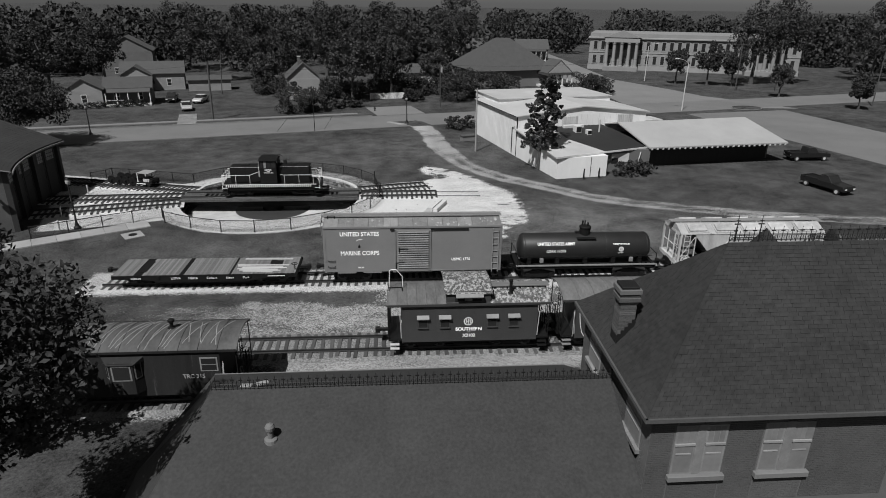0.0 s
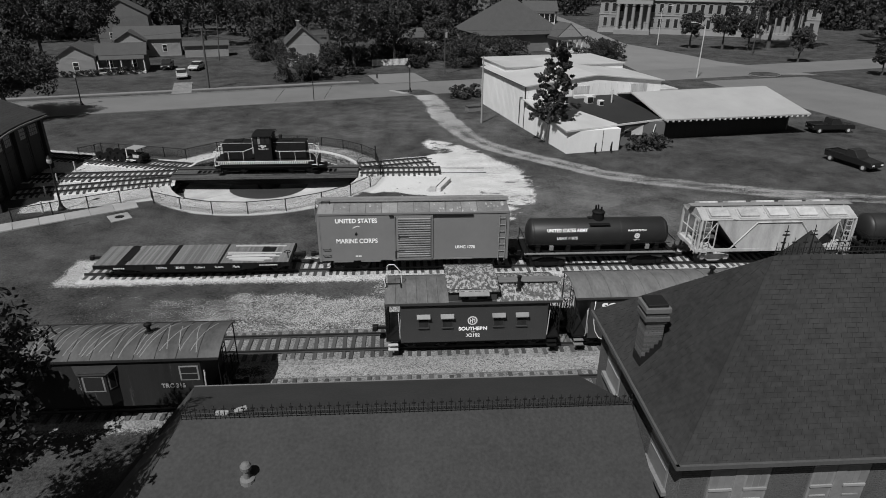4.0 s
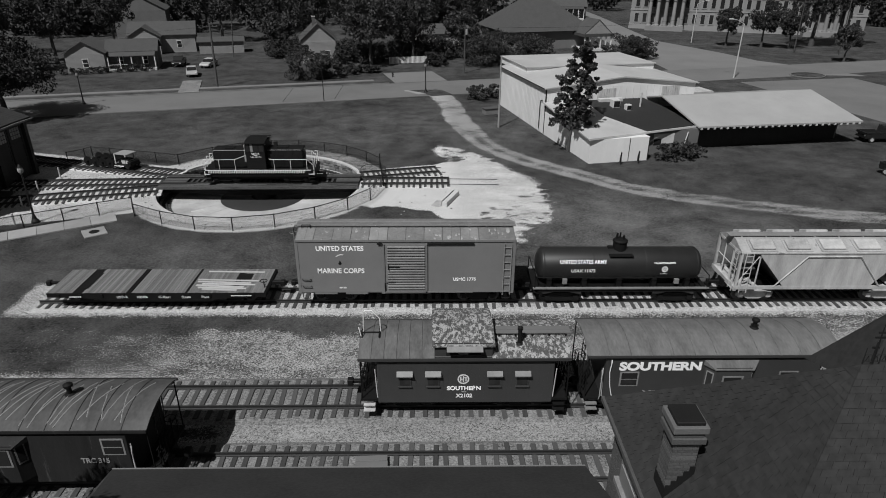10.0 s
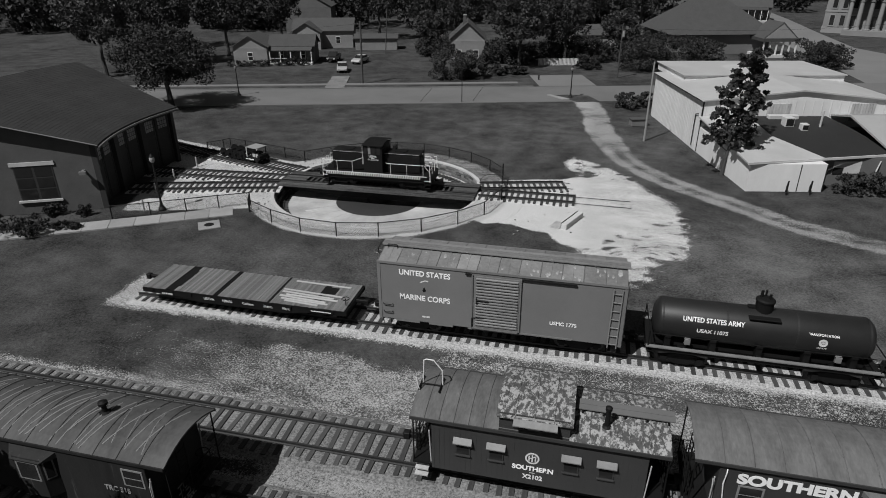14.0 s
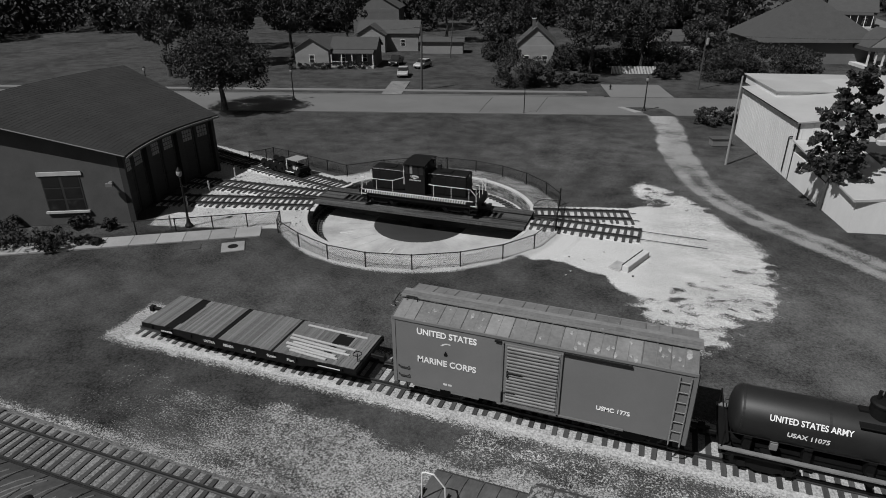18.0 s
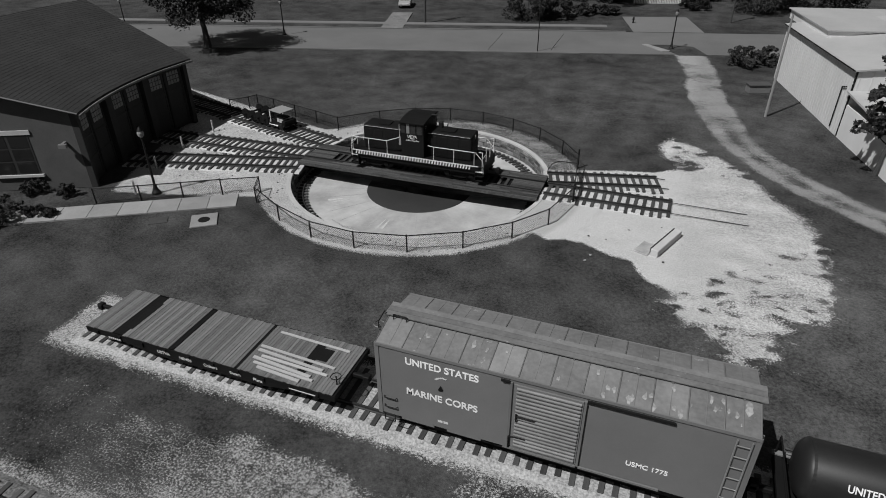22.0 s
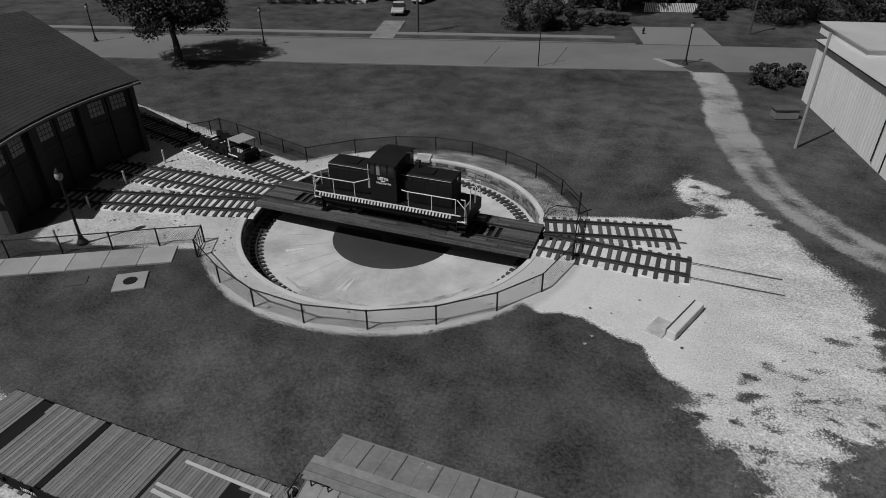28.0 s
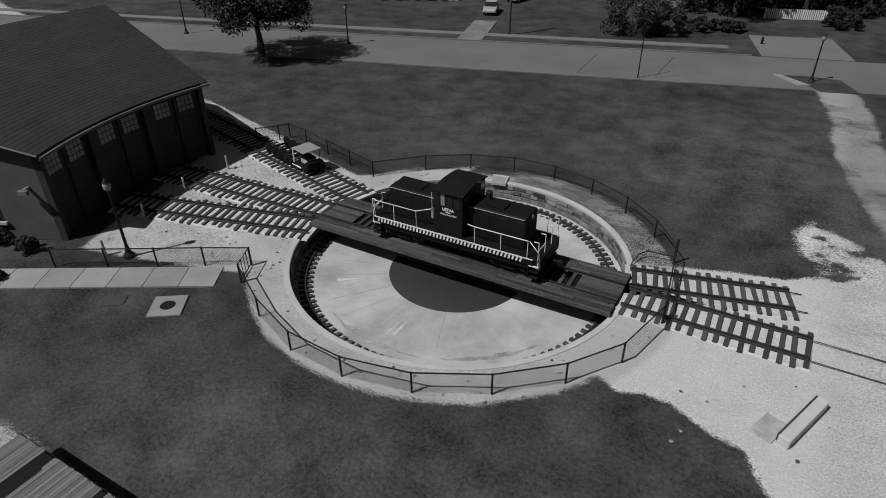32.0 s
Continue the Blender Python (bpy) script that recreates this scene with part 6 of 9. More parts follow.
walk_dir = Vector((-17.5 + 26.9, 14.36 - 8.88, 0)).normalized()
walk_m = Matrix.Translation((-36.5, 3.25, 0)) @ Matrix.Rotation(math.atan2(walk_dir.y, walk_dir.x), 4, "Z")
footpath = thing("pavement_walk", walk_m, "pale concrete walk leading to the fence", "pavement", kind="structure")
for k in range(12):
    o = boxes("slab", WALK, footpath, (k * 1.83 + 0.012, (k + 1) * 1.83 - 0.012, -0.88, 0.88, -0.15, 0.06), bevel=0.012)
pad = thing("manhole_pad", pose(-17.8, 11.3, 0, 0, 0, 35), "square pale concrete pad with a round dark cover", "manhole")
boxes("pad_slab", WALK, pad, (-0.8, 0.8, -0.8, 0.8, -0.15, 0.05), bevel=0.015)
bm = bmesh.new()
lathe(bm, [(0.36, 0.04), (0.36, 0.065), (0.33, 0.07), (0.02, 0.07)], 24, cap=False)
part("cover", bm, IRON, pad)
boxes("valve_cover", HOUSE_ROOF, None, (-0.55, 0.55, -0.4, 0.4, -0.1, 0.012)).matrix_basis = pose(-20.5, 10.3, 0, 0, 0, 35)
tagged(bpy.data.objects["valve_cover"], "flat grassy utility cover set in the lawn", "utility cover")
cp = thing("crossing_plank", pose(5.25, -12.78, 0.2, 0, 0, 2), "short pale board laid between the depot track's rails", "plank")
boxes("board", SIDING_DIM, cp, (-0.66, 0.66, -0.62, -0.32, 0.0, 0.09), bevel=0.01)
boxes("board", SIDING_DIM, cp, (-0.64, 0.67, -0.30, 0.0, 0.0, 0.09), bevel=0.01)
boxes("board", SIDING_DIM, cp, (-0.66, 0.65, 0.02, 0.32, 0.0, 0.09), bevel=0.01)
rr = random.Random(77)
for k in range(14):
    # loose stones on the gravel patch
    bm = bmesh.new()
    bmesh.ops.create_icosphere(bm, subdivisions=1, radius=1.0)
    for v in bm.verts:
        v.co *= rr.uniform(0.75, 1.15)
    o = part("stone", bm, WALK if k % 3 else HOUSE_ROOF)
    a = rr.uniform(0.035, 0.08)
    o.matrix_basis = pose(rr.uniform(4.5, 17), rr.uniform(15.5, 21.5) if k % 2 else rr.uniform(9.5, 16) + 2.0, a * 0.3, 0, 0, rr.uniform(0, 360)) @ Matrix.Diagonal((a * 1.3, a, a * 0.6, 1))
    tagged(o, "small loose stone lying on the gravel", "stone", "loose stones")
sp = thing("stone_pad", pose(-9.75, 31.55, 0, 0, 0, 12), "small concrete pad with a raised pale edge behind the turntable", "concrete pad")
boxes("pad_slab", WALK, sp, (-0.45, 0.45, -0.5, 0.5, -0.1, 0.05), bevel=0.01)
boxes("pad_edge", CONCRETE, sp, (-0.55, 0.55, 0.5, 0.62, -0.1, 0.14), bevel=0.01)
boxes("pad_edge", CONCRETE, sp, (0.45, 0.55, -0.5, 0.5, -0.1, 0.14), bevel=0.01)
bk = thing("concrete_block", pose(9.36, 18.05, 0, 0, 0, 68.5), "long pale concrete block with dark side lying on gravel", "concrete block")
boxes("block_body", CONCRETE, bk, (-1.55, 1.55, -0.22, 0.22, -0.05, 0.42), bevel=0.03)
boxes("edge_strip", TIE, bk, (-1.5, 1.5, 0.22, 0.28, 0.1, 0.44), label="dark strip along one long edge")
boxes("block_foot", HOPPER, bk, (-1.75, -0.4, 0.30, 1.15, -0.05, 0.06), bevel=0.02, label="smooth grey ground slab")


def make_speeder(m):
    """A small track motor car with a flat canopy."""
    e = thing("track_speeder", m, "small rail motor car with a pale flat canopy", "rail speeder")
    boxes("floor", BLACK, e, (-0.95, 0.95, -0.75, 0.75, 0.55, 0.65), bevel=0.02)
    bm = bmesh.new()
    box(bm, -0.80, 0.68, -0.72, 0.72, 1.66, 1.72)
    bevelled(bm, 0.02)
    part("canopy", bm, SIDING, e, "pale flat canopy")
    for y in (-0.66, 0.66):
        rods("canopy_post", WHITE, e, [(-0.74, y, 0.6), (-0.74, y, 1.66)], r=0.045)
        rods("canopy_stay", IRON, e, [(0.62, y, 1.66), (0.45, y, 1.2), (0.40, y, 0.62)], r=0.018)
        boxes("running_step", WHITE, e, (-0.85, 0.25, y * 1.14 - 0.04, y * 1.14 + 0.04, 0.50, 0.60), bevel=0.015)
    boxes("engine_box", HOPPER, e, (-0.35, 0.45, -0.35, 0.35, 0.65, 1.05), bevel=0.03)
    boxes("seat", BLACK, e, (-0.4, 0.5, -0.4, 0.4, 1.05, 1.13), bevel=0.02)
    boxes("tool_box", BLACK, e, (0.55, 0.93, -0.62, 0.62, 0.65, 0.98), bevel=0.03)
    rods("brake_lever", IRON, e, [(0.5, -0.45, 0.65), (0.72, -0.45, 1.32)], r=0.025)
    for x in (-0.6, 0.6):
        for y in (-0.75, 0.75):
            bm = bmesh.new()
            rod(bm, (x, y - 0.04, 0.52), (x, y + 0.04, 0.52), 0.22, 16)
            part("wheel", bm, IRON, e)
    return e


S_ANG = 163.5
sm = Matrix.Translation((TT.x + 14.6 * math.cos(radians(S_ANG)), TT.y + 14.6 * math.sin(radians(S_ANG)), 0)) @ Matrix.Rotation(radians(S_ANG + 180), 4, "Z")
make_speeder(sm)
# a loose wheel set and scrap wheels on the same track
for k, r in enumerate((15.95, 16.75, 17.6, 18.5)):
    e = thing("wheel_set", Matrix.Translation((TT.x + r * math.cos(radians(S_ANG)), TT.y + r * math.sin(radians(S_ANG)), 0)) @ Matrix.Rotation(radians(S_ANG), 4, "Z"), "dark rusty spare railway wheel set standing on the track", "wheel set", "spare wheel sets")
    for y in (-0.75, 0.75):
        bm = bmesh.new()
        rod(bm, (0, y - 0.06, 0.76), (0, y + 0.06, 0.76), 0.46, 20)
        rod(bm, (0, y - 0.12, 0.76), (0, y + 0.12, 0.76), 0.14, 10)
        part("wheel", bm, BLACK, e)
    rods("axle", BLACK, e, [(0, -1.0, 0.76), (0, 1.0, 0.76)], r=0.08, n=10)


# ---- roundhouse ----
def polar(r, deg, z=0.0):
    return Vector((TT.x + r * math.cos(radians(deg)), TT.y + r * math.sin(radians(deg)), z))


RH_R, RH_A0, RH_A1, RH_OUT = 22.6, 172.0, 206.0, 44.0
house = thing("roundhouse", Matrix(), "dark brick roundhouse with tall wooden doors and shingled roof", "roundhouse")


def quad_wall(bm, a, b, z0, z1, t, z1b=None):
    """An upright wall from a to b, t thick, with its top rising from z1 to z1b."""
    z1b = z1 if z1b is None else z1b
    d = (b - a).normalized()
    s = Vector((-d.y, d.x, 0)) * t
    lo, hi = Vector((0, 0, z0)), (Vector((0, 0, z1)), Vector((0, 0, z1b)))
    v = [bm.verts.new(p) for p in (a + lo, b + lo, b + s + lo, a + s + lo, a + hi[0], b + hi[1], b + s + hi[1], a + s + hi[0])]
    for f in ((0, 3, 2, 1), (4, 5, 6, 7), (0, 1, 5, 4), (1, 2, 6, 5), (2, 3, 7, 6), (3, 0, 4, 7)):
        bm.faces.new([v[k] for k in f])


def flat(p, z=0.0):
    return Vector((p.x, p.y, z))


# front: three stalls of two door leaves each, between brick piers
for k in range(3):
    a0 = RH_A0 + (RH_A1 - RH_A0) * k / 3
    a1 = RH_A0 + (RH_A1 - RH_A0) * (k + 1) / 3
    for leaf in range(2):
        w0, w1 = a0 + 0.9 + (a1 - a0 - 1.8) * leaf / 2, a0 + 0.9 + (a1 - a0 - 1.8) * (leaf + 1) / 2
        p, q = polar(RH_R + 0.1, w0 + 0.12), polar(RH_R + 0.1, w1 - 0.12)
        d = (q - p).normalized()
        n = Vector((d.y, -d.x, 0))
        if n.dot(TT - p) < 0:
            n = -n
        bm = bmesh.new()
        quad_wall(bm, p, q, 0.05, 4.82, 0.1)
        door = part("door_leaf", bm, DARK_DOOR, house, "dark stained plank door leaf")
        ln = (q - p).length
        frame_m = Matrix(((d.x, n.x, 0, p.x), (d.y, n.y, 0, p.y), (0, 0, 1, 0), (0, 0, 0, 1)))
        bm = bmesh.new()
        for z in (0.15, 1.6, 3.0):
            box(bm, 0.05, ln - 0.05, 0.0, 0.14, z, z + 0.18, frame_m)
        for u in (0.05, ln - 0.2):
            box(bm, u, u + 0.15, 0.0, 0.14, 0.1, 4.78, frame_m)
        part("door_rail", bm, DARK_DOOR, door)
        # glazed top light: 4 x 3 pale panes
        wx0, wx1, wz0, wz1 = 0.28, ln - 0.28, 3.66, 4.70
        bm = bmesh.new()
        box(bm, wx0, wx1, 0.10, 0.135, wz0, wz1, frame_m)
        part("window_backing", bm, DARK_DOOR, door)
        for i in range(4):
            for j in range(3):
                bm = bmesh.new()
                box(bm, wx0 + (wx1 - wx0) * i / 4 + 0.03, wx0 + (wx1 - wx0) * (i + 1) / 4 - 0.03, 0.135, 0.15, wz0 + (wz1 - wz0) * j / 3 + 0.03, wz0 + (wz1 - wz0) * (j + 1) / 3 - 0.03, frame_m)
                part("pane", bm, PALE_GLASS, door)
    for a in ((a0, a0 + 0.9), (a1 - 0.9, a1)):
        bm = bmesh.new()
        quad_wall(bm, polar(RH_R + 0.03, a[0]), polar(RH_R + 0.03, a[1]), 0, 5.3, 0.42)
        part("pier", bm, DARK_DOOR, house)
    bm = bmesh.new()
    quad_wall(bm, polar(RH_R + 0.05, a0 + 0.9), polar(RH_R + 0.05, a1 - 0.9), 4.82, 5.3, 0.3)
    part("lintel", bm, DARK_DOOR, house)


def rh_height(r):
    """Height of the roof at a radius: a ridge part-way back."""
    return 5.40 + (r - 22) * 0.30 if r < 34 else 9.0 - (r - 34) * 0.30


for a, s in ((RH_A1, 1), (RH_A0, -1)):
    bm = bmesh.new()
    quad_wall(bm, polar(RH_R, a), polar(34, a), 0, rh_height(RH_R) - 0.1, 0.4 * -s, rh_height(34) - 0.1)
    quad_wall(bm, polar(34, a), polar(RH_OUT, a), 0, rh_height(34) - 0.1, 0.4 * -s, rh_height(RH_OUT) - 0.1)
    part("side_wall", bm, BRICK, house)
bm = bmesh.new()
for k in range(6):
    quad_wall(bm, polar(RH_OUT, RH_A0 + (RH_A1 - RH_A0) * k / 6), polar(RH_OUT, RH_A0 + (RH_A1 - RH_A0) * (k + 1) / 6), 0, rh_height(RH_OUT) - 0.1, 0.4)
part("rear_wall", bm, BRICK, house)
# shingle courses as real steps
courses = 40
for side, (ra, rb) in enumerate(((RH_R - 0.7, 34.0), (34.0, RH_OUT + 0.6))):
    n = courses if side == 0 else 14
    for c in range(n):
        r0, r1 = ra + (rb - ra) * c / n, ra + (rb - ra) * (c + 1) / n + 0.04
        bm = bmesh.new()
        segs = 18
        rows = []
        for k in range(segs + 1):
            a = RH_A0 - 0.9 + (RH_A1 - RH_A0 + 2.1) * k / segs
            lift = 0.012
            z0, z1 = (rh_height(r0) + lift, rh_height(r1)) if side == 0 else (rh_height(r0), rh_height(r1) + lift)
            rows.append([bm.verts.new(p) for p in (polar(r0, a, z0), polar(r1, a, z1), polar(r1, a, z1 - 0.08), polar(r0, a, z0 - 0.08))])
        for u, v in zip(rows, rows[1:]):
            for i in range(4):
                bm.faces.new((u[i], u[(i + 1) % 4], v[(i + 1) % 4], v[i]))
        part("shingle_course", bm, SHINGLE, house)
for k in range(18):
    a, b = RH_A0 - 0.9 + (RH_A1 - RH_A0 + 2.1) * k / 18, RH_A0 - 0.9 + (RH_A1 - RH_A0 + 2.1) * (k + 1) / 18
    bm = bmesh.new()
    quad_wall(bm, polar(RH_R - 0.78, a), polar(RH_R - 0.78, b), 5.12, 5.26, 0.1)
    part("gutter", bm, SIDING_DIM, house, "pale thin eave gutter")
rods("verge_trim", SIDING_DIM, house, [polar(RH_R - 0.75, RH_A1 + 1.25, rh_height(RH_R - 0.75)), polar(34, RH_A1 + 1.22, rh_height(34) + 0.02)], r=0.06, n=4)
# side window
ra, rb = 25.6, 28.4
p = polar(ra, RH_A1)
q = polar(rb, RH_A1)
d = (q - p).normalized()
n = Vector((-d.y, d.x, 0))
if n.dot(Vector((0, -1, 0))) < 0:
    n = -n
fm = Matrix(((d.x, n.x, 0, p.x), (d.y, n.y, 0, p.y), (0, 0, 1, 0), (0, 0, 0, 1)))
ww = (q - p).length
bm = bmesh.new()
box(bm, 0, ww, 0.0, 0.03, 1.15, 3.95, fm)
win = part("window", bm, DARK_DOOR, house)
for i in range(2):
    for j in range(3):
        bm = bmesh.new()
        box(bm, ww * i / 2 + 0.12, ww * (i + 1) / 2 - 0.08, 0.03, 0.045, 1.25 + 0.9 * j, 1.25 + 0.9 * j + 0.78, fm)
        part("pane", bm, GLASS, win)
bm = bmesh.new()
box(bm, -0.2, ww + 0.2, 0.0, 0.16, 0.98, 1.15, fm)
part("window_sill", bm, CONCRETE, win, "pale stone sill")
bm = bmesh.new()
box(bm, -0.2, ww + 0.2, 0.0, 0.08, 3.95, 4.25, fm)
part("window_lintel", bm, CONCRETE, win, "pale stone lintel")
bm = bmesh.new()
box(bm, -2.3, -2.1, 0.0, 0.45, 3.3, 3.38, fm)
box(bm, -2.45, -1.95, 0.35, 0.6, 3.1, 3.35, fm)
part("wall_lamp", bm, SIDING_DIM, house, "small grey floodlight on the side wall")

# brick courses on the side wall that the camera passes
bm = bmesh.new()
box(bm, 0, 0.215, 0, 0.02, 0, 0.065)
brick_mesh = bpy.data.meshes.new("brick")
bmesh.ops.recalc_face_normals(bm, faces=bm.faces[:])
bm.to_mesh(brick_mesh)
bm.free()
brick_mesh.materials.append(BRICK)


# ---- brick depot with hipped roof, and the low wing ----
depot = thing("depot_building", Matrix(), "dark brick depot with steep hipped shingle roof and brick chimney", "depot")
DX0, DX1, DY0, DY1, DZ = 13.38, 30.0, -25.0, -17.45, 6.85
RZ, RY, RX0, RX1 = 11.45, -21.7, 16.7, 27.5


def brick_panel(parent, x0, x1, z0, z1, plane, axis):
    """Brick courses with raked joints, joined, over a wall face."""
    bm = bmesh.new()
    z, row = z0, 0
    while z < z1 - 0.03:
        x = x0 - (0.11 if row % 2 else 0)
        while x < x1:
            a, b = max(x, x0), min(x + 0.215, x1)
            if b - a > 0.03:
                if axis == "y":
                    box(bm, a, b, plane - 0.014, plane + 0.01, z, z + 0.065)
                else:
                    box(bm, plane - 0.014, plane + 0.01, a, b, z, z + 0.065)
            x += 0.225
        z += 0.077
        row += 1
    return tagged(part("brickwork", bm, BRICK, parent), kind="stuff")


def sash_window(parent, x0, x1, z0, z1, plane, axis, sill=True):
    """A recessed sash window with blinds behind two lights, meeting rails and a stone sill."""
    def bx(name, material, par, u0, u1, d0, d1, w0, w1, label=""):
        if axis == "y":
            return boxes(name, material, par, (u0, u1, plane - d1, plane - d0, w0, w1), label=label)
        return boxes(name, material, par, (plane - d1, plane - d0, u0, u1, w0, w1), label=label)
    w = bx("window", VISOR, parent, x0, x1, 0.0, 0.03, z0, z1, "pale wooden sash window")
    zm = z0 + (z1 - z0) * 0.62
    bx("pane", BLIND, w, x0 + 0.07, x1 - 0.07, 0.03, 0.036, z0 + 0.08, zm - 0.05)
    third = (x1 - x0 - 0.14) / 3
    for k in range(3):
        bx("pane", BLIND, w, x0 + 0.07 + third * k + 0.012, x0 + 0.07 + third * (k + 1) - 0.012, 0.03, 0.036, zm + 0.06, z1 - 0.07)
    bx("meeting_rail", SIDING, w, x0 + 0.02, x1 - 0.02, 0.03, 0.075, zm - 0.05, zm + 0.03)
    bx("sash_gap", DARK_DOOR, w, x0 + 0.05, x1 - 0.05, 0.03, 0.04, zm - 0.08, zm - 0.05)
    bx("blind_rail", SIDING, w, x0 + 0.09, x1 - 0.12, 0.036, 0.055, z0 + (zm - z0) * 0.66, z0 + (zm - z0) * 0.66 + 0.05)
    if sill:
        bx("window_sill", VISOR, w, x0 - 0.12, x1 + 0.12, 0.0, 0.16, z0 - 0.16, z0, "stone sill")
    return w


bm = bmesh.new()
box(bm, DX0, DX1, DY0, DY1, -0.1, DZ)
part("wall", bm, MORTAR, depot)
# south face with two paired windows, between brickwork
south = ((14.22, 15.98), (17.25, 18.95))
edges = [DX0] + [v for w in south for v in (w[0] - 0.05, w[1] + 0.05)] + [22.0]
for a, b in zip(edges[::2], edges[1::2]):
    brick_panel(depot, a, b, 3.2, DZ - 0.15, DY0, "y")
for a, b in south:
    brick_panel(depot, a, b, 3.2, 4.20, DY0, "y")
    wl = sash_window(depot, a, (a + b) / 2 - 0.15, 4.42, 6.38, DY0, "y", False)
    sash_window(depot, (a + b) / 2 + 0.15, b, 4.42, 6.38, DY0, "y", False)
    boxes("mullion", VISOR, wl, ((a + b) / 2 - 0.15, (a + b) / 2 + 0.15, DY0 - 0.06, DY0, 4.42, 6.42), bevel=0.01)
    boxes("window_sill", SIDING_DIM, wl, (a - 0.1, b + 0.1, DY0 - 0.20, DY0, 4.20, 4.42), bevel=0.02, label="long stone sill")
    bm = bmesh.new()
    n = 12
    for side in (0, 1):
        u0, u1 = (a, (a + b) / 2 - 0.05) if side == 0 else ((a + b) / 2 + 0.05, b)
        for k in range(n):
            f = (k + 0.5) / n
            u = u0 + (u1 - u0) * f
            lift = 0.12 * (1 - (2 * f - 1) ** 2)
            box(bm, u - 0.03, u + 0.03, DY0 - 0.035, DY0 + 0.01, 6.36 + lift, 6.58 + lift)
    tagged(part("arch_brick", bm, BRICK, depot, "segmental brick arches over the windows"), kind="stuff")
west = ((-24.3, -22.9), (-19.8, -18.4))
edges = [DY0] + [v for w in west for v in (w[0] - 0.05, w[1] + 0.05)] + [DY1]
for a, b in zip(edges[::2], edges[1::2]):
    brick_panel(depot, a, b, 3.0, DZ - 0.1, DX0, "x")
for a, b in west:
    sash_window(depot, a, b, 4.95, 6.5, DX0, "x")
boxes("eave_board", HOUSE_ROOF, depot, (DX0 - 0.38, DX1 + 0.38, DY0 - 0.38, DY1 + 0.38, DZ, DZ + 0.07))
boxes("gutter", HOUSE_ROOF, depot, (DX0 - 0.45, DX1 + 0.4, DY0 - 0.46, DY0 - 0.36, DZ - 0.02, DZ + 0.12), (DX0 - 0.46, DX0 - 0.36, DY0 - 0.45, DY1 + 0.4, DZ - 0.02, DZ + 0.12), label="dark metal eave gutter")


def shingle_plane(parent, a0, b0, a1, b1, n, material, singly):
    """One roof plane in courses of separate shingle tabs: the lowest ones single pieces, the rest joined."""
    rng = random.Random(int(a0.x * 100 + n))
    nrm = (b0 - a0).cross(a1 - a0).normalized()
    if nrm.z < 0:
        nrm = -nrm
    rest_v, rest_f, made = [], [], 0
    for k in range(n):
        f0, f1 = k / n, min(1.0, (k + 1.2) / n)
        L0, R0, L1, R1 = a0.lerp(a1, f0), b0.lerp(b1, f0), a0.lerp(a1, f1), b0.lerp(b1, f1)
        count = max(1, round((R0 - L0).length / 0.33))
        cuts = [0.0] + [min(1.0, (i + (0.5 if k % 2 else 1.0)) / count) for i in range(count)]
        if cuts[-1] < 1.0:
            cuts.append(1.0)
        for u0, u1 in zip(cuts, cuts[1:]):
            if u1 - u0 < 1e-4:
                continue
            g = min(0.006 / max((R0 - L0).length, 0.1), (u1 - u0) * 0.2)
            lift = nrm * rng.uniform(0.008, 0.020)
            q = [L0.lerp(R0, u0 + g) + lift, L0.lerp(R0, u1 - g) + lift, L1.lerp(R1, u1 - g), L1.lerp(R1, u0 + g)]
            pts = [tuple(p) for p in q] + [tuple(p - nrm * 0.03) for p in q]
            faces = [(0, 1, 2, 3), (7, 6, 5, 4), (0, 4, 5, 1), (1, 5, 6, 2), (2, 6, 7, 3), (3, 7, 4, 0)]
            if made < singly:
                me = bpy.data.meshes.new("shingle")
                me.from_pydata(pts, [], faces)
                me.materials.append(material)
                new("shingle", me).parent = parent
                made += 1
            else:
                o = len(rest_v)
                rest_v += pts
                rest_f += [tuple(i + o for i in f) for f in faces]
    me = bpy.data.meshes.new("shingles")
    me.from_pydata(rest_v, [], rest_f)
    me.materials.append(material)
    ob = new("shingle_field", me)
    ob.parent = parent
    tagged(ob, kind="stuff")
    # felt under the tabs
    bm = bmesh.new()
    v = [bm.verts.new(p - nrm * 0.012) for p in (a0, b0, b1, a1)]
    w = [bm.verts.new(p - nrm * 0.06) for p in (a0, b0, b1, a1)] if (b1 - a1).length > 0.01 else None
    if w:
        bm.faces.new(v), bm.faces.new(w[::-1])
        for i in range(4):
            bm.faces.new((v[i], w[i], w[(i + 1) % 4], v[(i + 1) % 4]))
    else:
        bmesh.ops.remove_doubles(bm, verts=bm.verts, dist=0.001)
        bm.faces.new(bm.verts[:])
    part("roof_felt", bm, DARK_ROOF, parent)


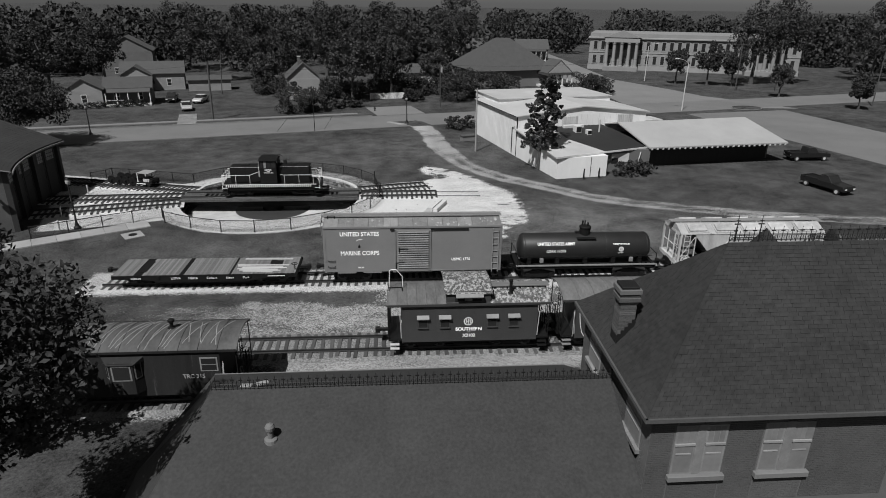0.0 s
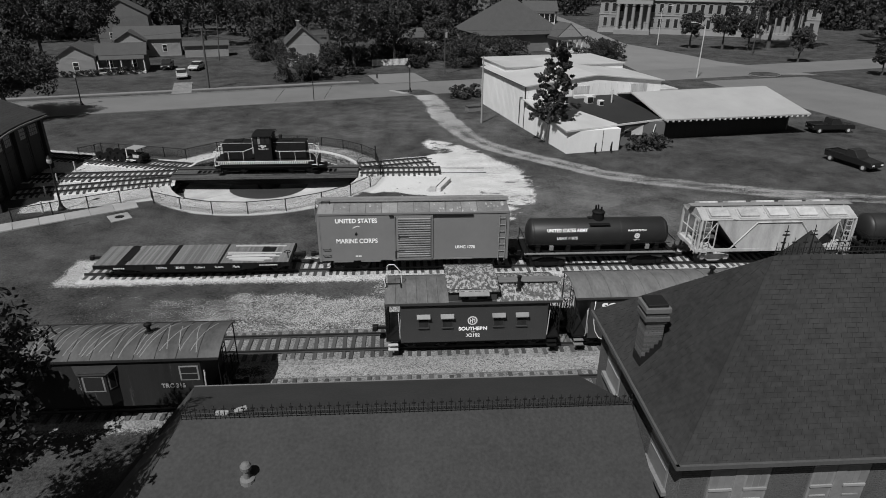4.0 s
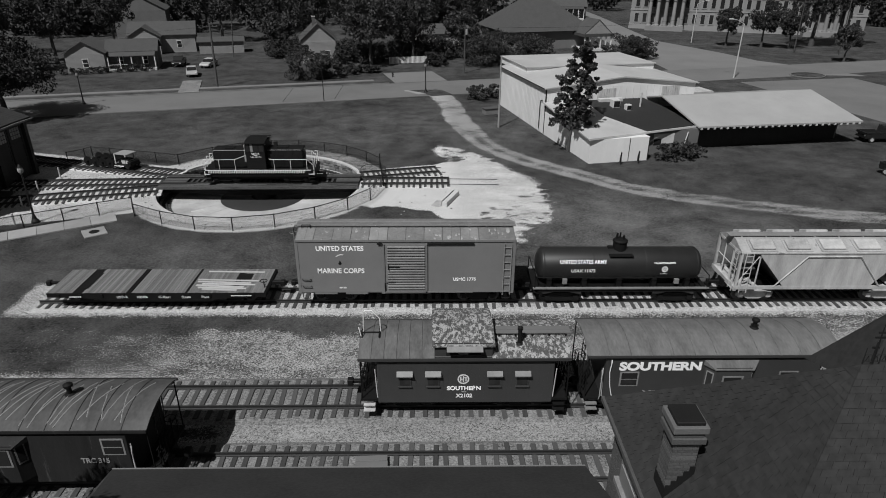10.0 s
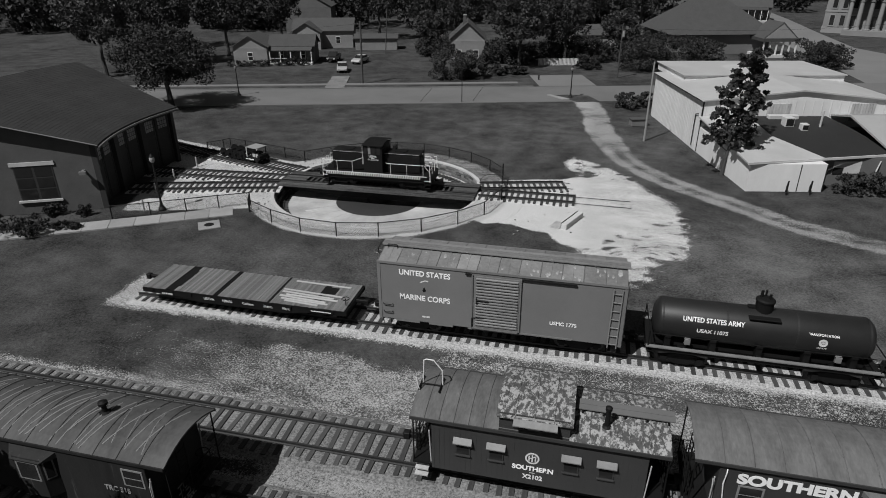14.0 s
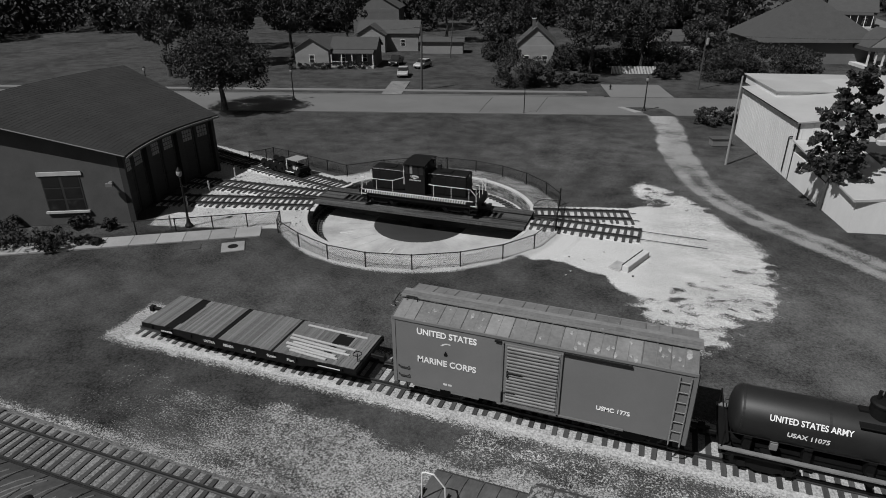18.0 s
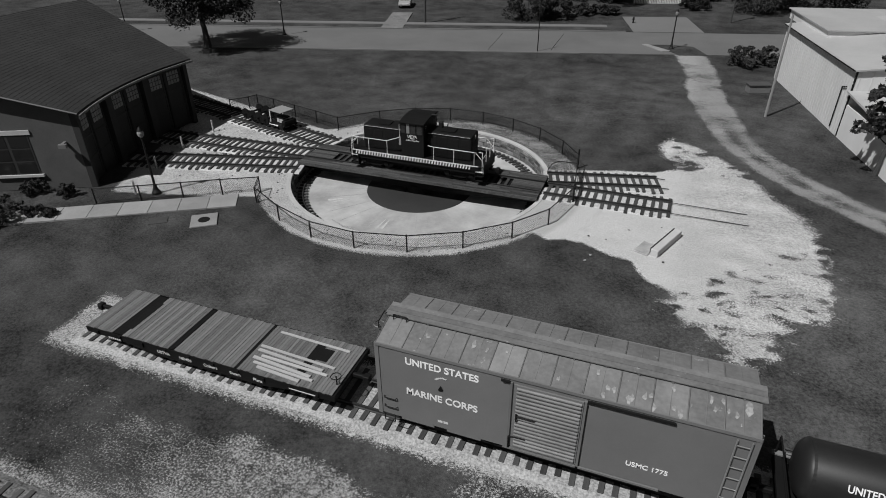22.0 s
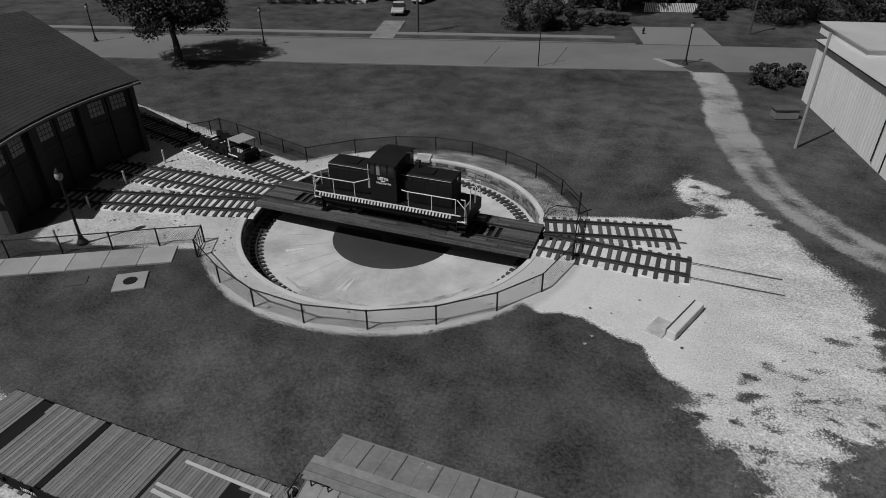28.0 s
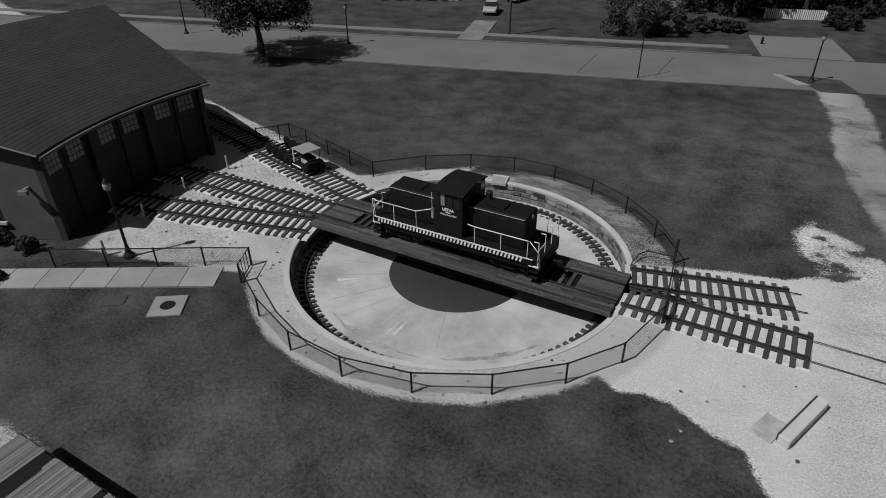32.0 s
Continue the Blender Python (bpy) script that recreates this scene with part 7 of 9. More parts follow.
def hip_courses(parent, corner, ridge, n, material, name="shingle_course"):
    """Roof planes of a hip from the eave rectangle to the ridge line, laid in overlapping courses."""
    (x0, x1, y0, y1, z0), (rx0, rx1, ry, rz) = corner, ridge
    e = [Vector(p) for p in ((x0, y0, z0), (x1, y0, z0), (x1, y1, z0), (x0, y1, z0))]
    t = [Vector(p) for p in ((rx0, ry, rz), (rx1, ry, rz), (rx1, ry, rz), (rx0, ry, rz))]
    for s in range(4):
        a0, b0, a1, b1 = e[s], e[(s + 1) % 4], t[s], t[(s + 1) % 4]
        if s in (0, 3):
            shingle_plane(parent, a0, b0, a1, b1, n, material, 150)
            continue
        for k in range(n):
            f0, f1 = k / n, min(1.0, (k + 1.15) / n)
            up = Vector((0, 0, 0.012))
            q = [a0.lerp(a1, f0) + up, b0.lerp(b1, f0) + up, b0.lerp(b1, f1), a0.lerp(a1, f1)]
            bm = bmesh.new()
            v = [bm.verts.new(p) for p in q]
            w = [bm.verts.new(p - Vector((0, 0, 0.07))) for p in q]
            bm.faces.new(v), bm.faces.new(w[::-1])
            for i in range(4):
                bm.faces.new((v[i], w[i], w[(i + 1) % 4], v[(i + 1) % 4]))
            part(name, bm, material, parent)


roof = new("roof")
roof.parent = depot
hip_courses(roof, (DX0 - 0.42, DX1 + 0.42, DY0 - 0.42, DY1 + 0.42, DZ + 0.06), (RX0, RX1, RY, RZ), 40, SHINGLE)


def cresting(parent, x0, x1, y, z, step=0.24, h=0.42, tall=()):
    """Iron ridge cresting: a rail with spikes and small scrolls."""
    bm = bmesh.new()
    pipe(bm, [(x0, y, z + 0.06), (x1, y, z + 0.06)], 0.018, 4)
    pipe(bm, [(x0, y, z + 0.22), (x1, y, z + 0.22)], 0.012, 4)
    n = int((x1 - x0) / step)
    for k in range(n + 1):
        x = x0 + (x1 - x0) * k / n
        hh = h * (1.0 if k % 2 else 0.72)
        rod(bm, (x, y, z), (x, y, z + hh), 0.022, 4, 0.008)
        if k % 2:
            box(bm, x - 0.07, x + 0.07, y - 0.012, y + 0.012, z + hh * 0.68, z + hh * 0.76)
        if k < n:
            for s in (0.25, 0.75):
                u = x + (x1 - x0) / n * s
                rod(bm, (u, y, z + 0.06), (x + (x1 - x0) / n * 0.5, y, z + 0.2), 0.008, 3)
    for x in tall:
        rod(bm, (x, y, z), (x, y, z + 0.95), 0.03, 5, 0.01)
        box(bm, x - 0.11, x + 0.11, y - 0.012, y + 0.012, z + 0.62, z + 0.66)
        box(bm, x - 0.07, x + 0.07, y - 0.012, y + 0.012, z + 0.74, z + 0.77)
    return part("ridge_cresting", bm, IRON, parent, "spiked iron ridge cresting")


cresting(depot, RX0, RX1, RY, RZ + 0.03, 0.17, 0.55, (RX0 + 0.2, RX0 + 1.05))
# far turret roof
bm = bmesh.new()
v = [bm.verts.new(p) for p in ((19.2, -19.0, 8.8), (21.8, -19.0, 8.8), (21.8, -16.6, 8.0), (19.2, -16.6, 8.0), (20.5, -17.8, 10.56))]
for f in ((0, 1, 4), (1, 2, 4), (2, 3, 4), (3, 0, 4), (0, 3, 2, 1)):
    bm.faces.new([v[k] for k in f])
part("turret_roof", bm, SHINGLE, depot)
# chimney
CX, CY = 13.6, -21.03
ch = boxes("chimney", MORTAR, depot, (CX - 0.28, CX + 0.28, CY - 0.28, CY + 0.28, 6.6, 9.3))
for k in range(35):
    z = 6.65 + k * 0.077
    o = 0.11 if k % 2 else 0.0
    bm = bmesh.new()
    for i in range(4):
        mm = Matrix.Translation((CX, CY, 0)) @ Matrix.Rotation(math.pi / 2 * i, 4, "Z")
        x = -0.295 - o
        while x < 0.29:
            a, b = max(x, -0.295), min(x + 0.215, 0.295)
            if b - a > 0.03:
                box(bm, a, b, -0.305, -0.27, z, z + 0.065, mm)
            x += 0.225
    part("brick_course", bm, BRICK, ch)
for k, (w, z0, z1) in enumerate(((0.34, 8.95, 9.05), (0.40, 9.05, 9.22), (0.35, 9.22, 9.36), (0.41, 9.36, 9.54), (0.33, 9.54, 9.64))):
    boxes("corbel_course", IRON if k == 4 else BRICK, ch, (CX - w, CX + w, CY - w, CY + w, z0, z1), bevel=0.015)
bm = bmesh.new()
for k in range(5):
    for s in (-1, 1):
        x = CX - 0.31 + 0.125 * k
        box(bm, x, x + 0.125, CY + s * 0.315 - 0.012, CY + s * 0.315 + 0.012, 7.0 + 0.15 * k, 7.72 + 0.15 * k)
box(bm, CX - 0.32, CX - 0.305, CY - 0.32, CY + 0.32, 7.0, 7.65)
part("flashing", bm, IRON, ch, "stepped dark flashing")

wing = thing("depot_wing", Matrix(), "low depot wing with smooth dark roof and iron ridge cresting", "depot wing")
WX0, WX1, WYN, WYS, WYR, WZE, WZR = -3.3, 13.1, -15.9, -31.5, -21.7, 3.0, 6.05
boxes("wall", BRICK, wing, (WX0 + 0.7, WX1, WYS + 0.7, WYN - 0.7, -0.1, 2.3))
for name, pts in (("roof_plane", ((WX0, WYN, WZE), (WX1, WYN, WZE), (WX1, WYR, WZR), (WX0 + 1.8, WYR, WZR))),
                  ("roof_plane", ((WX0 + 1.8, WYR, WZR), (WX1, WYR, WZR), (WX1, WYS, 1.6), (WX0 - 1.6, WYS, 1.6))),
                  ("roof_plane", ((WX0, WYN, WZE), (WX0 + 1.8, WYR, WZR), (WX0 - 1.6, WYS, 1.6), (WX0 - 1.5, WYR, 2.6)))):
    bm = bmesh.new()
    v = [bm.verts.new(p) for p in pts]
    w = [bm.verts.new((p[0], p[1], p[2] - 0.18)) for p in pts]
    bm.faces.new(v), bm.faces.new(w[::-1])
    for i in range(4):
        bm.faces.new((v[i], w[i], w[(i + 1) % 4], v[(i + 1) % 4]))
    part(name, bm, SLAB_ROOF, wing)
boxes("eave_trim", SIDING_DIM, wing, (WX0, WX1, WYN, WYN + 0.05, WZE - 0.2, WZE + 0.02))
cresting(wing, WX0 + 1.8, WX1, WYR, WZR, 0.15, 0.52)
vent = thing("roof_vent", pose(0.85, -23.5, 5.25), "small pale mushroom-shaped roof vent on the dark roof", "roof vent")
bm = bmesh.new()
lathe(bm, [(0.10, -0.25), (0.10, 0.35), (0.16, 0.38), (0.17, 0.5), (0.12, 0.58), (0.03, 0.62)], 14)
part("vent_pipe", bm, SIDING_DIM, vent, smooth=False)
bm = bmesh.new()
lathe(bm, [(0.24, -0.15), (0.22, 0.02), (0.11, 0.06)], 14)
part("vent_flashing", bm, SIDING_DIM, vent)
for k, (x, y) in enumerate(((0.2, 0), (0.75, 0.15))):
    bm = bmesh.new()
    box(bm, -0.22, 0.22, -0.1, 0.1, 0, 0.09)
    bevelled(bm, 0.02)
    o = part("ridge_cap", bm, SIDING)
    o.matrix_basis = pose(-0.6 + x, -21.2 + y, 5.88 - 0.06, 0, 0, 25 * k)
    tagged(o, "small pale loose cap on the dark roof", "ridge cap")

# ---- white warehouse with annex and long porch roof ----
WB = Matrix.Translation((23.7, 28.6, 0)) @ Matrix.Rotation(radians(12.7), 4, "Z")
ware = thing("warehouse", WB, "white metal warehouse with low annex and long pale porch roof", "warehouse")
# main hall: a gable to the front, a taller block at the rear; u along the front, v back
U1, V0, V1 = 19.5, 12.2, 28.5
boxes("hall_wall", WHITE_WALL, ware, (0.0, U1, V0, V1, -0.1, 5.25))
bm = bmesh.new()
prism(bm, [(0.0, 5.25), (U1 / 2, 6.25), (U1, 5.25)], "y", V0, V1)
part("hall_gable", bm, WHITE_WALL, ware)
bm = bmesh.new()
prism(bm, [(-0.3, 5.22), (U1 / 2, 6.25), (U1 + 0.3, 5.22), (U1 + 0.3, 5.34), (U1 / 2, 6.40), (-0.3, 5.34)], "y", V0 - 0.3, V1)
part("hall_roof", bm, WHITE_ROOF, ware)
boxes("rear_block", WHITE_WALL, ware, (1.2, U1, 22.0, 32.0, 5.2, 6.08), label="white raised rear block")
boxes("rear_roof", WHITE_ROOF, ware, (1.0, U1 + 0.2, 21.8, 32.2, 6.08, 6.18))
bm = bmesh.new()
for k in range(34):
    v = V0 + 0.2 + k * 0.47
    box(bm, -0.03, 0.0, v, v + 0.06, 0.0, 5.22)
for k in range(21):
    u = 0.3 + k * 0.9
    box(bm, u, u + 0.07, V0 - 0.03, V0, 2.9, 5.25)
tagged(part("wall_rib", bm, WHITE_WALL, ware), kind="stuff")
boxes("eave_trim", IRON, ware, (-0.34, -0.30, V0 - 0.3, V1, 5.24, 5.32), label="thin dark eave line")
boxes("corner_trim", IRON, ware, (-0.05, 0.06, V0 - 0.06, V0 + 0.06, 0.0, 5.2))
rods("downpipe", IRON, ware, [(-0.1, V0 + 1.4, 0.3), (-0.1, V0 + 1.4, 3.6), (-0.1, V0 + 0.7, 3.8)], r=0.05)
for u0 in (6.5, 15.0):
    bm = bmesh.new()
    for k in range(8):
        box(bm, u0 + 0.3 * k, u0 + 0.26 + 0.3 * k, V0 - 0.07, V0, 3.2, 5.0)
    part("wall_louvre", bm, HOPPER, ware, "dull louvred wall panel")
# low annex: white front corner, black tar roof rising to the hall
boxes("annex_wall", WHITE_WALL, ware, (0.0, 6.6, 0.0, V0 - 0.02, -0.1, 2.45))
boxes("annex_wall", SIDING_DIM, ware, (6.6, 13.6, 1.8, V0 - 0.02, -0.1, 2.45), label="grey block annex wall")
def roof_slab(name, material, pts, t, label=""):
    bm = bmesh.new()
    v = [bm.verts.new(p) for p in pts]
    w = [bm.verts.new((p[0], p[1], p[2] - t)) for p in pts]
    bm.faces.new(v), bm.faces.new(w[::-1])
    for i in range(len(pts)):
        bm.faces.new((v[i], w[i], w[(i + 1) % len(pts)], v[(i + 1) % len(pts)]))
    return part(name, bm, material, ware, label)


roof_slab("annex_roof", WHITE_ROOF, ((-0.3, -0.3, 2.62), (7.0, 1.2, 2.62), (4.6, 6.5, 3.2), (4.8, V0 - 0.02, 3.7), (-0.3, V0 - 0.02, 3.7)), 0.14, "pale annex roof strip")
roof_slab("tar_roof", DARK_ROOF, ((7.0, 1.2, 2.62), (13.9, 2.3, 2.62), (13.2, 9.0, 3.4), (12.6, V0 - 0.02, 3.72), (4.8, V0 - 0.02, 3.72), (4.6, 6.5, 3.22)), 0.12, "black tar roof with pale edges")
roof_slab("annex_fascia", CONCRETE, ((-0.36, -0.36, 2.70), (13.9, 2.22, 2.70), (13.9, 2.32, 2.70), (-0.36, -0.26, 2.70)), 0.2, "pale fascia board")
boxes("annex_gable", WHITE_WALL, ware, (0.0, 0.08, 0.0, V0 - 0.02, 2.45, 2.6))
rods("corner_trim", IRON, ware, [(4.4, -0.02, 0.0), (4.4, -0.02, 2.4)], r=0.04, n=4)
rods("corner_trim", IRON, ware, [(6.6, -0.02, 0.0), (6.6, -0.02, 2.4)], r=0.06, n=4)
boxes("annex_window", CONCRETE, ware, (8.2, 10.6, 1.74, 1.8, 1.05, 2.15), label="white boarded annex window")
boxes("annex_pane", GLASS, ware, (8.2, 9.1, 1.72, 1.74, 1.05, 1.6))
for u in (3.1, 5.1):
    rods("stair_rail", IRON, ware, [(u, -0.9, 0.0), (u, -0.9, 1.25), (u + 0.35, -0.15, 0.5), (u + 0.35, -0.15, 0.0)], [(u, -0.9, 0.75), (u + 0.35, -0.15, 0.1)], r=0.06, n=5)
rods("leaning_pipe", HOPPER, ware, [(11.2, 1.0, 0.0), (12.2, 1.7, 2.2)], r=0.06)
for u, v, z, sz in ((7.4, 9.4, 3.4, 0.9), (8.4, 8.2, 3.3, 0.65)):
    b = boxes("roof_unit", CONCRETE, ware, (u - sz / 2, u + sz / 2, v - sz / 2, v + sz / 2, z - 0.1, z + sz), bevel=0.04, label="pale rooftop cooling unit")
    boxes("unit_grille", IRON, b, (u - sz * 0.4, u + sz * 0.4, v - sz / 2 - 0.02, v - sz / 2, z + 0.1, z + sz - 0.12))
boxes("roof_duct", CONCRETE, ware, (6.4, 9.4, 11.2, 11.8, 3.5, 4.0), bevel=0.04)
rods("roof_pipe", CONCRETE, ware, [(10.4, 9.0, 3.3), (10.4, 9.0, 5.0)], r=0.1, n=8)
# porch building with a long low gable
# near-black wall colour stands in for the shade under the porch roof
boxes("porch_wall", DARK_DOOR, ware, (13.7, 32.6, 3.0, 12.0, -0.1, 2.6), label="recessed porch front painted dark for the shade under the roof")
roof_slab("porch_roof", PORCH_ROOF, ((13.3, 1.6, 2.72), (33.0, 0.0, 2.72), (33.3, 8.7, 4.55), (13.1, 9.0, 4.55)), 0.16, "long pale low-pitched metal porch roof")
roof_slab("porch_roof_rear", PORCH_ROOF, ((13.1, 9.0, 4.55), (33.3, 8.7, 4.55), (33.3, 15.5, 3.2), (13.1, 15.5, 3.2)), 0.16)
for k in range(26):
    f = (k + 0.5) / 26
    u, vv = 13.3 + 19.7 * f, 1.6 - 1.6 * f
    boxes("rafter_end", CONCRETE, ware, (u - 0.10, u + 0.10, vv - 0.04, vv + 0.5, 2.38, 2.56))
boxes("porch_end_wall", SIDING_DIM, ware, (32.6, 32.8, 3.0, 13.0, -0.1, 2.7))
shed = boxes("rear_shed", HOPPER, ware, (U1 + 0.3, 25.0, 15.8, 19.0, 0.0, 3.3), label="pale low rear shed")
boxes("shed_opening", IRON, shed, (U1 + 0.6, 22.8, 15.76, 15.8, 2.5, 3.1))


# ---- houses over the road ----
def gable_house(m, w, d, h, rise, siding, roofing, label, along="x", porch=None, chimney=None, windows=2):
    e = thing("house", m, label, "house")
    boxes("wall", siding, e, (-w / 2, w / 2, -d / 2, d / 2, -0.1, h))
    bm = bmesh.new()
    if along == "x":
        prism(bm, [(-d / 2 - 0.4, h - 0.12), (0, h + rise), (d / 2 + 0.4, h - 0.12), (d / 2 + 0.4, h + 0.02), (0, h + rise + 0.16), (-d / 2 - 0.4, h + 0.02)], "x", -w / 2 - 0.35, w / 2 + 0.35)
    else:
        prism(bm, [(-w / 2 - 0.4, h - 0.12), (0, h + rise), (w / 2 + 0.4, h - 0.12), (w / 2 + 0.4, h + 0.02), (0, h + rise + 0.16), (-w / 2 - 0.4, h + 0.02)], "y", -d / 2 - 0.35, d / 2 + 0.35)
    part("roof", bm, roofing, e)
    for s in (0, 1):
        bm = bmesh.new()
        if along == "x":
            x = (-w / 2 + 0.01, w / 2 - 0.11)[s]
            prism(bm, [(-d / 2, h), (0, h + rise), (d / 2, h)], "x", x, x + 0.1)
        else:
            y = (-d / 2 + 0.01, d / 2 - 0.11)[s]
            prism(bm, [(-w / 2, h), (0, h + rise), (w / 2, h)], "y", y, y + 0.1)
        part("gable", bm, siding, e)
    bm = bmesh.new()
    z = 0.3
    while z < h - 0.1:
        box(bm, -w / 2 - 0.015, w / 2 + 0.015, -d / 2 - 0.015, -d / 2, z, z + 0.14)
        z += 0.2
    tagged(part("clapboard", bm, siding, e), kind="stuff")
    for k in range(windows):
        x = -w / 2 + w * (k + 0.5) / windows
        f = boxes("window", WHITE, e, (x - 0.5, x + 0.5, -d / 2 - 0.06, -d / 2 - 0.015, 0.9, 2.4))
        for j in range(2):
            boxes("pane", GLASS, f, (x - 0.42, x + 0.42, -d / 2 - 0.075, -d / 2 - 0.06, 0.98 + 0.7 * j, 1.6 + 0.7 * j))
    if porch:
        x0, x1, pd = porch
        bm = bmesh.new()
        prism(bm, [(-d / 2 + 0.1, h + 0.05), (-d / 2 - pd, h - 0.55), (-d / 2 - pd, h - 0.67), (-d / 2 + 0.1, h - 0.1)], "x", x0, x1)
        p = part("porch_roof", bm, roofing, e)
        boxes("porch_floor", CONCRETE, e, (x0, x1, -d / 2 - pd, -d / 2, -0.1, 0.35))
        n = max(2, int((x1 - x0) / 1.8))
        for k in range(n + 1):
            x = x0 + 0.1 + (x1 - x0 - 0.2) * k / n
            boxes("porch_post", WHITE, e, (x - 0.07, x + 0.07, -d / 2 - pd + 0.1, -d / 2 - pd + 0.24, 0.35, h - 0.6))
        boxes("porch_rail", WHITE, e, (x0, x0 + (x1 - x0) * 0.4, -d / 2 - pd + 0.14, -d / 2 - pd + 0.2, 1.1, 1.17))
    if chimney:
        x, y = chimney
        c = boxes("chimney", BRICK, e, (x - 0.3, x + 0.3, y - 0.3, y + 0.3, h - 0.2, h + rise + 1.3), bevel=0.02)
        boxes("chimney_cap", CONCRETE, c, (x - 0.36, x + 0.36, y - 0.36, y + 0.36, h + rise + 1.15, h + rise + 1.3))
    return e


R15 = 15.5
gable_house(pose(-54.0, 85.2, 0, 0, 0, R15), 6.2, 8.0, 3.3, 1.9, SIDING, HOUSE_ROOF, "small pale clapboard house with a front gable", "y", windows=1)
gable_house(pose(-47.3, 88.4, 0, 0, 0, R15), 8.2, 6.5, 3.2, 1.6, SIDING_DIM, HOUSE_ROOF, "grey clapboard cottage with a shaded front porch", "x", porch=(-3.9, 4.0, 1.9))
gable_house(pose(-50.5, 111.0, 0, 0, 0, R15), 13.0, 8.0, 3.6, 2.2, SIDING, HOUSE_ROOF, "pale two-wing house behind the cottage", "x")
gable_house(pose(-52.5, 106.0, 0, 0, 0, R15), 6.0, 5.0, 3.5, 1.9, SIDING, HOUSE_ROOF, "pale front gable wing with dark window", "y", windows=1)
gable_house(pose(-66.0, 138.0, 0, 0, 0, R15), 12.0, 10.0, 6.5, 3.5, SIDING_DIM, HOUSE_ROOF, "tall dim two-storey house among trees", "y")
gable_house(pose(-37.5, 108.5, 0, 0, 0, R15), 9.0, 4.0, 2.4, 0.6, SIDING, HOUSE_ROOF, "long pale garage shed behind parked cars", "x", windows=0)
gable_house(pose(-14.9, 97.5, 0, 0, 0, R15 - 4), 6.4, 9.0, 4.2, 3.0, SIDING, HOUSE_ROOF, "white gabled house with brick chimney behind bushes", "y", chimney=(-0.6, -2.0), windows=2)
gable_house(pose(11.0, 118.0, 0, 0, 0, R15), 14.0, 8.0, 3.4, 1.6, SIDING, HOUSE_ROOF, "pale low house half hidden by trees", "x")
gable_house(pose(45.0, 196.0, 0, 0, 0, -4), 30.0, 10.0, 4.0, 3.0, BRICK, HOUSE_ROOF, "long dark-roofed house with a white-posted porch", "x", porch=(-13, 14, 2.5), windows=6)
gable_house(pose(28.0, 205.0, 0, 0, 0, -4), 14.0, 12.0, 6.0, 4.0, SIDING_DIM, HOUSE_ROOF, "tall dim house with a steep roof", "y", windows=3)
gable_house(pose(5.0, 215.0, 0, 0, 0, 10), 14.0, 10.0, 4.0, 2.6, SIDING, HOUSE_ROOF, "pale bungalow in the distance", "x", porch=(-5, 5, 2.5))

# big pyramid-roofed hall with a small porch
hall = thing("pyramid_roof_hall", pose(32.0, 124.0, 0, 0, 0, R15), "broad hall with a dark pyramid roof and white porch", "hall")
boxes("wall", SIDING_DIM, hall, (-10, 10, -9, 9, -0.1, 4.0))
bm = bmesh.new()
v = [bm.verts.new(p) for p in ((-11, -10, 3.9), (11, -10, 3.9), (11, 10, 3.9), (-11, 10, 3.9), (-2, 0, 11.0), (2, 0, 11.0))]
for f in ((0, 1, 5, 4), (1, 2, 5), (2, 3, 4, 5), (3, 0, 4), (0, 3, 2, 1)):
    bm.faces.new([v[k] for k in f])
part("roof", bm, HOUSE_ROOF, hall)
bm = bmesh.new()
prism(bm, [(6.0, 3.6), (9.5, 6.6), (13.0, 3.6)], "y", -14.0, -8.0)
part("porch_gable", bm, HOUSE_ROOF, hall)
bm = bmesh.new()
prism(bm, [(6.4, 3.62), (9.5, 6.2), (12.6, 3.62)], "y", -14.1, -14.0)
part("gable_face", bm, SIDING, hall, "white boarded porch gable")
boxes("porch_skirt", HOUSE_ROOF, hall, (5.8, 13.2, -14.6, -9, 3.0, 3.6))
for k in range(6):
    x = 6.2 + k * 1.3
    boxes("porch_post", WHITE, hall, (x - 0.12, x + 0.12, -14.3, -14.06, 0, 3.0))
boxes("porch_floor", CONCRETE, hall, (5.8, 13.2, -14.6, -9, -0.1, 0.5))

# picket fence and white garden wall in the trees
pf = thing("picket_fence", pose(3.6, 93.5, 0, 0, 0, R15), "white picket fence in front of trees", "fence")
for k in range(34):
    boxes("picket", WHITE, pf, (-4.2 + k * 0.25, -4.04 + k * 0.25, -0.02, 0.02, 0.05, 1.3))
boxes("fence_rail", SIDING_DIM, pf, (-4.3, 4.3, 0.02, 0.06, 0.35, 0.45), (-4.3, 4.3, 0.02, 0.06, 0.95, 1.05))

# ---- courthouse ----
court = thing("courthouse", pose(98.9, 163.0, 0, 0, 0, -20.0), "pale stone courthouse with tall columned porticoes and parapet", "courthouse")
CL, CD, CH = 60.7, 24.0, 10.8
boxes("wall", STONE, court, (-CL / 2, CL / 2, -CD / 2, CD / 2, -0.1, CH - 1.6))
boxes("parapet", STONE, court, (-CL / 2, CL / 2, -CD / 2, CD / 2, CH - 1.1, CH))
boxes("cornice", STONE, court, (-CL / 2 - 0.6, CL / 2 + 0.6, -CD / 2 - 0.6, CD / 2 + 0.6, CH - 1.6, CH - 1.1), bevel=0.1)
boxes("plinth", STONE, court, (-CL / 2 - 0.2, CL / 2 + 0.2, -CD / 2 - 0.2, CD / 2 + 0.2, -0.1, 1.4))
